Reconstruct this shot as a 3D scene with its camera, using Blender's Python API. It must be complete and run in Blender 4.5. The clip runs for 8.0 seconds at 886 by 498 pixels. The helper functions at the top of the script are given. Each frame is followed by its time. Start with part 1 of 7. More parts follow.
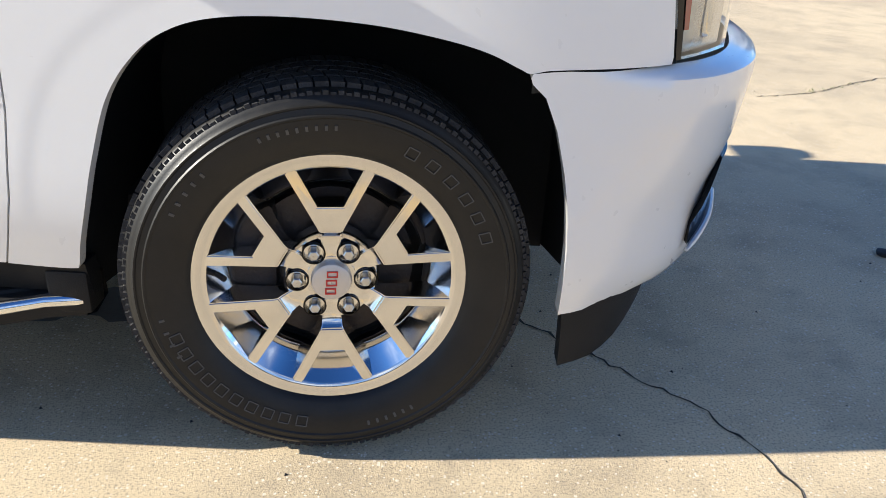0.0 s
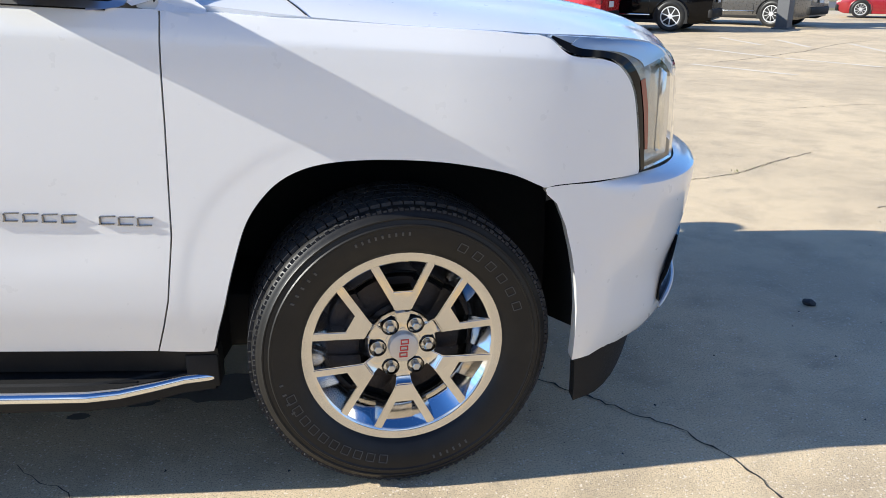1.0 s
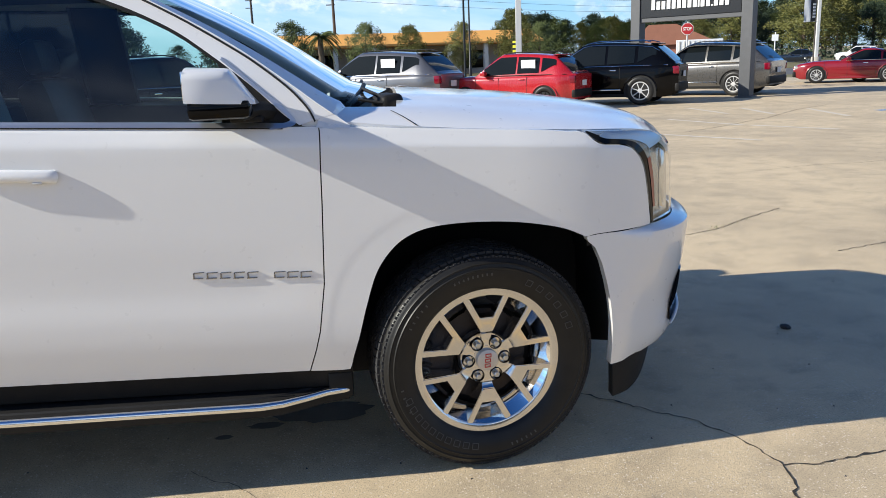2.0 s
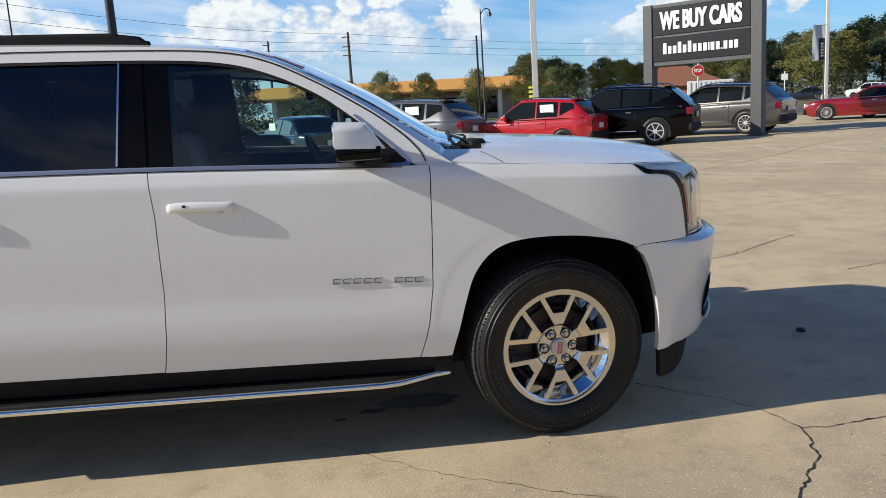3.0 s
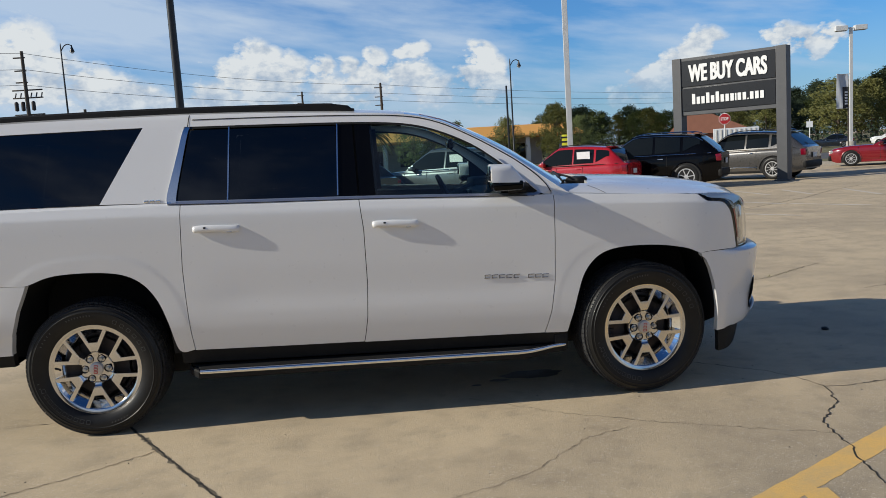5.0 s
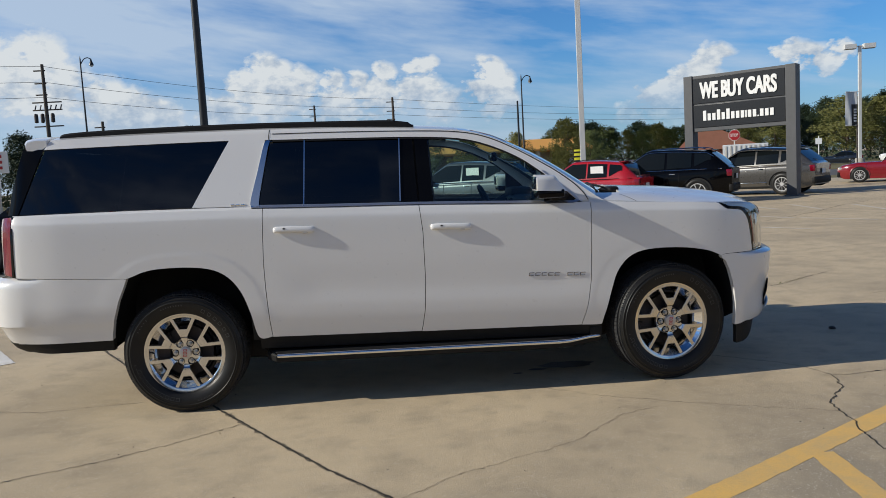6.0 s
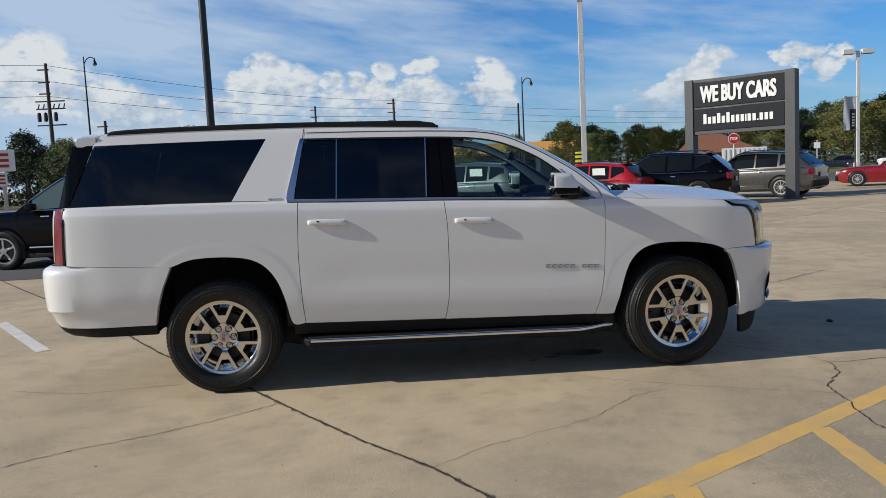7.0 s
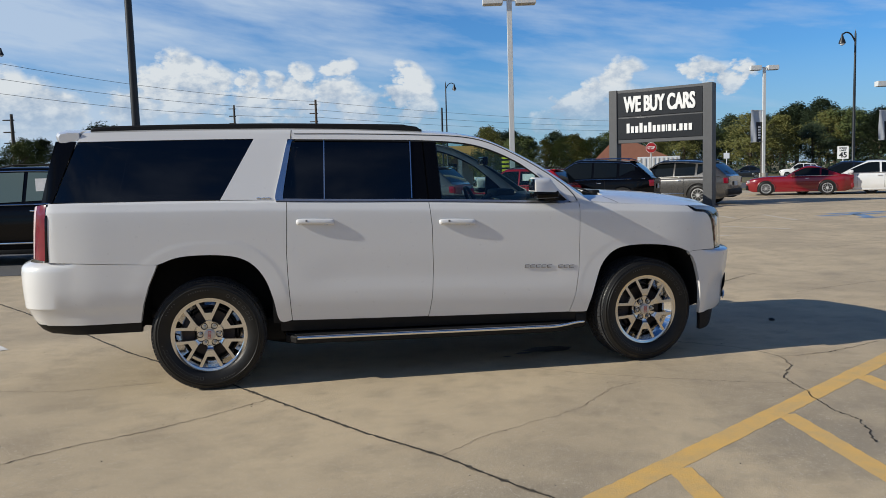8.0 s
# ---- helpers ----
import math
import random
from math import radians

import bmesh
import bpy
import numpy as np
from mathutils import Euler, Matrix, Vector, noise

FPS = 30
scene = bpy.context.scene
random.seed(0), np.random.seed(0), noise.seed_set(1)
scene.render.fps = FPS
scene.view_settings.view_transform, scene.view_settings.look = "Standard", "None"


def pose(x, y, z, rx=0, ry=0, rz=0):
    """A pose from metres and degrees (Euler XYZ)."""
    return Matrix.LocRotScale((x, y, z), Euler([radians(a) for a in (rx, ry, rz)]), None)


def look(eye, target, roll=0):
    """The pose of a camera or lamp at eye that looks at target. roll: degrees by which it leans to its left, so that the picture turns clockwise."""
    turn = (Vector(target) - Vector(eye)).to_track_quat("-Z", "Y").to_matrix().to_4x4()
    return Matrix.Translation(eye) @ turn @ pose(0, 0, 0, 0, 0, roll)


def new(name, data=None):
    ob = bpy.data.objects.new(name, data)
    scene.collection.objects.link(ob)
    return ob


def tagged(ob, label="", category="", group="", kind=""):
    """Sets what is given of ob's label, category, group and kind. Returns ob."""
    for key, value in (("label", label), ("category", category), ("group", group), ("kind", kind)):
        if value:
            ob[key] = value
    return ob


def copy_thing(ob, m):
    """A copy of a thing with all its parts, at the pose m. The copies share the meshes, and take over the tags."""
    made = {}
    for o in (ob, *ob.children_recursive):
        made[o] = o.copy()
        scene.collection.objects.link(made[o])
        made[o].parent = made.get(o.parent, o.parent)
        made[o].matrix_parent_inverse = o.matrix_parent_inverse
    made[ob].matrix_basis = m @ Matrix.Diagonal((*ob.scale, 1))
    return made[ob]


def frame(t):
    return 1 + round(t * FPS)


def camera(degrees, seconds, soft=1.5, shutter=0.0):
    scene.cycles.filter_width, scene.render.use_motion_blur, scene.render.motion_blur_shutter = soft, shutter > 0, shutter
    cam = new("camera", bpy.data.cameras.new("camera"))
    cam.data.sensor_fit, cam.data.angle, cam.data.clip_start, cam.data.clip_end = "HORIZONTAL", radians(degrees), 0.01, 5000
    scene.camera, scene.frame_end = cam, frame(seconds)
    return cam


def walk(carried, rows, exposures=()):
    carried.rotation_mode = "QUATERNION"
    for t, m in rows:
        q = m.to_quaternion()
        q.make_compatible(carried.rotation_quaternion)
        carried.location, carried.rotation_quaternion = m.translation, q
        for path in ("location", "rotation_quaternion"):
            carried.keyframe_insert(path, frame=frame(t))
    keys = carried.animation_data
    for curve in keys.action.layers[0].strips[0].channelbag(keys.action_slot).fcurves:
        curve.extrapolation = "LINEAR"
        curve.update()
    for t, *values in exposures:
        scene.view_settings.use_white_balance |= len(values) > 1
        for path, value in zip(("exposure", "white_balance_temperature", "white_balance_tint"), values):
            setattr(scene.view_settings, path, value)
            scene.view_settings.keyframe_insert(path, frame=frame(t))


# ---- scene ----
cam = camera(58.3, 8.0, soft=0.8)
PATH = [
    (0, (0.201, -1.396, 1.147), (0.223, 0.409, 0.286), 3.1),
    (0.5, (0.1, -1.605, 1.209), (0.205, 0.248, 0.466), 2.9),
    (1, (-0.046, -1.911, 1.324), (0.102, -0.024, 0.679), 0.4),
    (1.5, (-0.257, -2.263, 1.404), (-0.069, -0.355, 0.836), -1.5),
    (2, (-0.415, -2.648, 1.447), (-0.216, -0.712, 0.986), -2.2),
    (2.2, (-0.484, -2.794, 1.456), (-0.283, -0.85, 1.031), -2.4),
    (3.3, (-0.897, -3.59, 1.5), (-0.735, -1.625, 1.164), -3.7),
    (3.5, (-0.973, -3.734, 1.506), (-0.81, -1.768, 1.181), -3.6),
    (4, (-1.174, -4.055, 1.513), (-1.015, -2.084, 1.216), -3.5),
    (4.5, (-1.33, -4.406, 1.509), (-1.204, -2.428, 1.243), -3.5),
    (4.7, (-1.388, -4.525, 1.521), (-1.268, -2.544, 1.27), -3.6),
    (5.8, (-1.751, -5.217, 1.514), (-1.648, -3.23, 1.313), -3.3),
    (6, (-1.807, -5.317, 1.516), (-1.707, -3.329, 1.32), -3.2),
    (6.5, (-1.956, -5.535, 1.506), (-1.855, -3.547, 1.317), -3.2),
    (7, (-2.006, -5.668, 1.496), (-1.901, -3.68, 1.304), -2.8),
    (7.5, (-2.118, -5.749, 1.497), (-1.998, -3.762, 1.306), -2.4),
    (8, (-2.51, -5.829, 1.512), (-2.198, -3.863, 1.32), -1.7),
]
walk(cam, [(t, look(eye, target, roll)) for t, eye, target, roll in PATH],
     [(0, 1.37, 6230, 6), (0.5, 1.32, 6000, 6), (1, 1.23, 5980, 6), (1.5, 1.01, 6030, 6), (2, 0.82, 6180, 6), (3.5, 0.28, 6410, 6), (4.5, 0.15, 6360, 6), (6.0, 0.03, 6260, 6), (8, 0.07, 6210, 6)])

# ---- world, sun, exposure ----
SUN = Vector((-1.0, -0.09, 0.52)).normalized()
world = bpy.data.worlds.new("sky")
scene.world = world
world.use_nodes = True
wn, wl = world.node_tree.nodes, world.node_tree.links
wn.clear()


def wnode(kind, **kw):
    n = wn.new(kind)
    for k, v in kw.items():
        if k == "operation":
            n.operation = v
    return n


def wmath(op, a, b=None, c=None, clamp=False):
    n = wn.new("ShaderNodeMath")
    n.operation, n.use_clamp = op, clamp
    for i, v in enumerate((a, b, c)):
        if v is None:
            continue
        if isinstance(v, (int, float)):
            n.inputs[i].default_value = v
        else:
            wl.new(v, n.inputs[i])
    return n.outputs[0]


def wmix(fac, a, b):
    n = wn.new("ShaderNodeMix")
    n.data_type = "RGBA"
    for i, v in ((0, fac), (6, a), (7, b)):
        if isinstance(v, (int, float, tuple)):
            n.inputs[i].default_value = v
        else:
            wl.new(v, n.inputs[i])
    return n.outputs[2]


def wnoise(vec, scale, detail=6, rough=0.55):
    n = wn.new("ShaderNodeTexNoise")
    n.inputs["Scale"].default_value, n.inputs["Detail"].default_value, n.inputs["Roughness"].default_value = scale, detail, rough
    wl.new(vec, n.inputs["Vector"])
    return n.outputs["Fac"]


sky = wn.new("ShaderNodeTexSky")
sky.sky_type, sky.sun_disc = "NISHITA", False
sky.sun_elevation, sky.sun_rotation = math.asin(SUN.z), math.atan2(SUN.x, SUN.y)
sky.air_density, sky.dust_density, sky.ozone_density = 1.0, 0.6, 1.6
tc = wn.new("ShaderNodeTexCoord")
sep = wn.new("ShaderNodeSeparateXYZ")
wl.new(tc.outputs["Generated"], sep.inputs[0])
azim = wmath("ARCTAN2", sep.outputs[0], sep.outputs[1])
elev = sep.outputs[2]
flat = wn.new("ShaderNodeCombineXYZ")
wl.new(azim, flat.inputs[0])
wl.new(wmath("MULTIPLY", elev, 1.5), flat.inputs[1])
n_big, n_mid, n_fine = wnoise(flat.outputs[0], 9, 3), wnoise(flat.outputs[0], 26, 8, 0.6), wnoise(flat.outputs[0], 60, 5)
# heaped clouds near the horizon: (azimuth, height, radius)
HEAPS = [
    (-0.308, 0.085, 0.039), (-0.329, 0.103, 0.028), (-0.405, 0.150, 0.030), (-0.440, 0.128, 0.038), (-0.380, 0.120, 0.032), (-0.150, 0.134, 0.023), (-0.173, 0.116, 0.023), (-0.119, 0.121, 0.020), (-0.145, 0.102, 0.032),
    (-0.203, 0.086, 0.025), (-0.079, 0.120, 0.013), (-0.046, 0.117, 0.014), (-0.005, 0.126, 0.014), (0.036, 0.132, 0.014), (-0.020, 0.099, 0.027), (0.035, 0.102, 0.023), (-0.074, 0.090, 0.025),
    (0.062, 0.086, 0.021), (0.109, 0.126, 0.014), (0.122, 0.107, 0.019), (0.097, 0.097, 0.017), (0.128, 0.084, 0.020), (0.385, 0.117, 0.019), (0.374, 0.097, 0.023), (0.347, 0.089, 0.023),
    (0.320, 0.074, 0.023), (0.394, 0.080, 0.022), (0.354, 0.064, 0.027), (0.285, 0.055, 0.018), (0.463, 0.113, 0.012), (0.483, 0.113, 0.015), (0.510, 0.111, 0.012), (0.492, 0.098, 0.013),
]
azim_warped = wmath("ADD", azim, wmath("ADD", wmath("MULTIPLY", wmath("SUBTRACT", n_big, 0.5), 0.10), wmath("MULTIPLY", wmath("SUBTRACT", n_fine, 0.5), 0.03)))
elev_warped = wmath("ADD", elev, wmath("MULTIPLY", wmath("SUBTRACT", n_mid, 0.5), 0.045))
heap = None
for a, h, r in HEAPS:
    dx = wmath("DIVIDE", wmath("SUBTRACT", azim_warped, a), r * 1.15)
    dz = wmath("DIVIDE", wmath("SUBTRACT", elev_warped, h - 0.004), r * 0.95)
    d = wmath("SQRT", wmath("ADD", wmath("MULTIPLY", dx, dx), wmath("MULTIPLY", dz, dz)))
    one = wmath("SUBTRACT", 1.18, d)
    heap = one if heap is None else wmath("MAXIMUM", heap, one)
edge = wmath("ADD", heap, wmath("ADD", wmath("MULTIPLY", wmath("SUBTRACT", n_mid, 0.5), 1.9), wmath("MULTIPLY", wmath("SUBTRACT", n_fine, 0.5), 1.1)))
heap_mask = wmath("MULTIPLY", wmath("MULTIPLY_ADD", edge, 2.3, 0.0, True), wmath("MULTIPLY_ADD", elev, 13.0, -0.30, True))
# thin high cloud
streak = wn.new("ShaderNodeCombineXYZ")
wl.new(wmath("MULTIPLY", azim, 2.2), streak.inputs[0])
wl.new(wmath("MULTIPLY_ADD", elev, 11.0, wmath("MULTIPLY", azim, 1.6)), streak.inputs[1])
veil = wmath("MULTIPLY_ADD", wnoise(streak.outputs[0], 1.7, 7, 0.55), 3.6, wmath("MULTIPLY_ADD", azim, -1.0, -1.28), True)
veil = wmath("MULTIPLY", veil, wmath("MULTIPLY", wmath("MULTIPLY_ADD", wmath("ABSOLUTE", azim), -2.2, 2.65, True), wmath("MULTIPLY_ADD", elev, -6.7, 2.67, True)))
haze = wmath("MULTIPLY_ADD", elev, -5.5, 0.75, True)
light_cloud, dim_cloud = (8.1, 8.2, 8.4, 1), (4.0, 4.9, 6.3, 1)
shade = wmath("MULTIPLY_ADD", wmath("ADD", wmath("MULTIPLY", wmath("ADD", n_mid, wmath("MULTIPLY", n_fine, 0.6)), 1.9), wmath("MULTIPLY", elev, 5.5)), 1.9, -3.25, True)
cloud_col = wmix(shade, dim_cloud, light_cloud)
tint = wn.new("ShaderNodeMix")
tint.data_type, tint.blend_type = "RGBA", "MULTIPLY"
tint.inputs[0].default_value = 1
wl.new(sky.outputs[0], tint.inputs[6])
tint.inputs[7].default_value = (0.46, 0.86, 1.38, 1)
col = wmix(wmath("MULTIPLY", haze, 0.75), tint.outputs[2], (4.6, 5.8, 7.5, 1))
col = wmix(wmath("MULTIPLY", veil, 0.82), col, (5.9, 6.8, 8.2, 1))
col = wmix(heap_mask, col, cloud_col)
# broken grey cloud on the unseen rest of the sky, brightened for the flank
roll = wn.new("ShaderNodeCombineXYZ")
wl.new(wmath("MULTIPLY", azim, 1.3), roll.inputs[0])
wl.new(wmath("MULTIPLY", elev, 5.0), roll.inputs[1])
n_roll = wnoise(roll.outputs[0], 2.3, 7, 0.6)
cover = wmath("MULTIPLY", wmath("MULTIPLY_ADD", wmath("ABSOLUTE", azim), 3.0, -2.6, True), wmath("MULTIPLY", wmath("MULTIPLY_ADD", n_roll, 7.0, -2.9, True), wmath("MULTIPLY_ADD", elev, -4.0, 2.8, True)))
grey_cloud = wmix(wmath("MULTIPLY_ADD", n_roll, 6.0, -3.1, True), (2.7, 2.9, 3.5, 1), (9.6, 9.7, 10.0, 1))
col = wmix(cover, col, grey_cloud)
# upper sky, out of view, darkened so that shaded ground comes out darker
deep = wn.new("ShaderNodeMix")
deep.data_type, deep.blend_type = "RGBA", "MULTIPLY"
deep.inputs[0].default_value = 1
wl.new(col, deep.inputs[6])
wl.new(wmix(wmath("MULTIPLY_ADD", elev, 2.2, -0.75, True), (1, 1, 1, 1), (0.42, 0.44, 0.50, 1)), deep.inputs[7])
col = deep.outputs[2]
bg = wn.new("ShaderNodeBackground")
bg.inputs["Strength"].default_value = 0.085
wl.new(col, bg.inputs["Color"])
wo = wn.new("ShaderNodeOutputWorld")
wl.new(bg.outputs[0], wo.inputs["Surface"])

sun_data = bpy.data.lights.new("sun", "SUN")
sun_data.energy, sun_data.angle, sun_data.color = 4.4, radians(0.53), (1.0, 0.905, 0.785)
sun = new("sun", sun_data)
sun.matrix_world = look(SUN * 50, (0, 0, 0))


# ---- materials ----
def mat(name, color, rough=0.5, metal=0.0, vary=0.0, scale=8.0, bump=0.0, bump_scale=60.0, second=None, coat=0.0, spec=0.5, piece=0.0, emit=None):
    """A node material with two scales of variation, fine relief and optional variation from piece to piece."""
    m = bpy.data.materials.new(name)
    m.use_nodes = True
    nt = m.node_tree
    b = nt.nodes["Principled BSDF"]
    b.inputs["Base Color"].default_value = (*color, 1)
    b.inputs["Roughness"].default_value, b.inputs["Metallic"].default_value = rough, metal
    b.inputs["Coat Weight"].default_value, b.inputs["Coat Roughness"].default_value = coat, 0.05
    b.inputs["Specular IOR Level"].default_value = spec
    if emit:
        b.inputs["Emission Color"].default_value, b.inputs["Emission Strength"].default_value = (*emit[0], 1), emit[1]
    co = nt.nodes.new("ShaderNodeTexCoord").outputs["Object"]
    if vary or piece:
        second = second or tuple(c * 0.6 for c in color)
        n1, n2 = nt.nodes.new("ShaderNodeTexNoise"), nt.nodes.new("ShaderNodeTexNoise")
        for n, s, d in ((n1, scale, 6), (n2, scale * 9, 3)):
            n.inputs["Scale"].default_value, n.inputs["Detail"].default_value = s, d
            nt.links.new(co, n.inputs["Vector"])
        add = nt.nodes.new("ShaderNodeMath")
        add.operation = "MULTIPLY_ADD"
        nt.links.new(n2.outputs["Fac"], add.inputs[0])
        add.inputs[1].default_value = 0.45
        nt.links.new(n1.outputs["Fac"], add.inputs[2])
        ramp = nt.nodes.new("ShaderNodeMapRange")
        ramp.inputs["From Min"].default_value, ramp.inputs["From Max"].default_value = 0.5, 0.98
        ramp.inputs["To Min"].default_value, ramp.inputs["To Max"].default_value = 0.0, vary
        nt.links.new(add.outputs[0], ramp.inputs["Value"])
        mix = nt.nodes.new("ShaderNodeMix")
        mix.data_type = "RGBA"
        mix.inputs[6].default_value, mix.inputs[7].default_value = (*color, 1), (*second, 1)
        fac = ramp.outputs[0]
        if piece:
            inf = nt.nodes.new("ShaderNodeObjectInfo")
            pm = nt.nodes.new("ShaderNodeMath")
            pm.operation = "MULTIPLY_ADD"
            nt.links.new(inf.outputs["Random"], pm.inputs[0])
            pm.inputs[1].default_value = piece
            nt.links.new(fac, pm.inputs[2])
            fac = pm.outputs[0]
        nt.links.new(fac, mix.inputs[0])
        nt.links.new(mix.outputs[2], b.inputs["Base Color"])
        rr = nt.nodes.new("ShaderNodeMapRange")
        rr.inputs["To Min"].default_value, rr.inputs["To Max"].default_value = max(rough - 0.08, 0.02), min(rough + 0.1, 1)
        nt.links.new(n2.outputs["Fac"], rr.inputs["Value"])
        if rough > 0.15:
            nt.links.new(rr.outputs[0], b.inputs["Roughness"])
    if bump:
        nb, bp = nt.nodes.new("ShaderNodeTexNoise"), nt.nodes.new("ShaderNodeBump")
        nb.inputs["Scale"].default_value, nb.inputs["Detail"].default_value = bump_scale, 4
        nt.links.new(co, nb.inputs["Vector"])
        bp.inputs["Strength"].default_value, bp.inputs["Distance"].default_value = bump, 0.01
        nt.links.new(nb.outputs["Fac"], bp.inputs["Height"])
        nt.links.new(bp.outputs[0], b.inputs["Normal"])
    return m


def glass(name, tint, clear=0.8, rough=0.02, ior=1.42):
    """Thin tinted glass: a mix of tinted see-through and mirror gloss by Fresnel."""
    m = bpy.data.materials.new(name)
    m.use_nodes = True
    nt = m.node_tree
    nt.nodes.clear()
    tr, gl = nt.nodes.new("ShaderNodeBsdfTransparent"), nt.nodes.new("ShaderNodeBsdfGlossy")
    tr.inputs[0].default_value = (*[c * clear for c in tint], 1)
    gl.inputs["Color"].default_value, gl.inputs["Roughness"].default_value = (1, 1, 1, 1), rough
    fr, mx, out = nt.nodes.new("ShaderNodeFresnel"), nt.nodes.new("ShaderNodeMixShader"), nt.nodes.new("ShaderNodeOutputMaterial")
    fr.inputs["IOR"].default_value = ior
    nt.links.new(fr.outputs[0], mx.inputs[0])
    nt.links.new(tr.outputs[0], mx.inputs[1])
    nt.links.new(gl.outputs[0], mx.inputs[2])
    nt.links.new(mx.outputs[0], out.inputs[0])
    return m


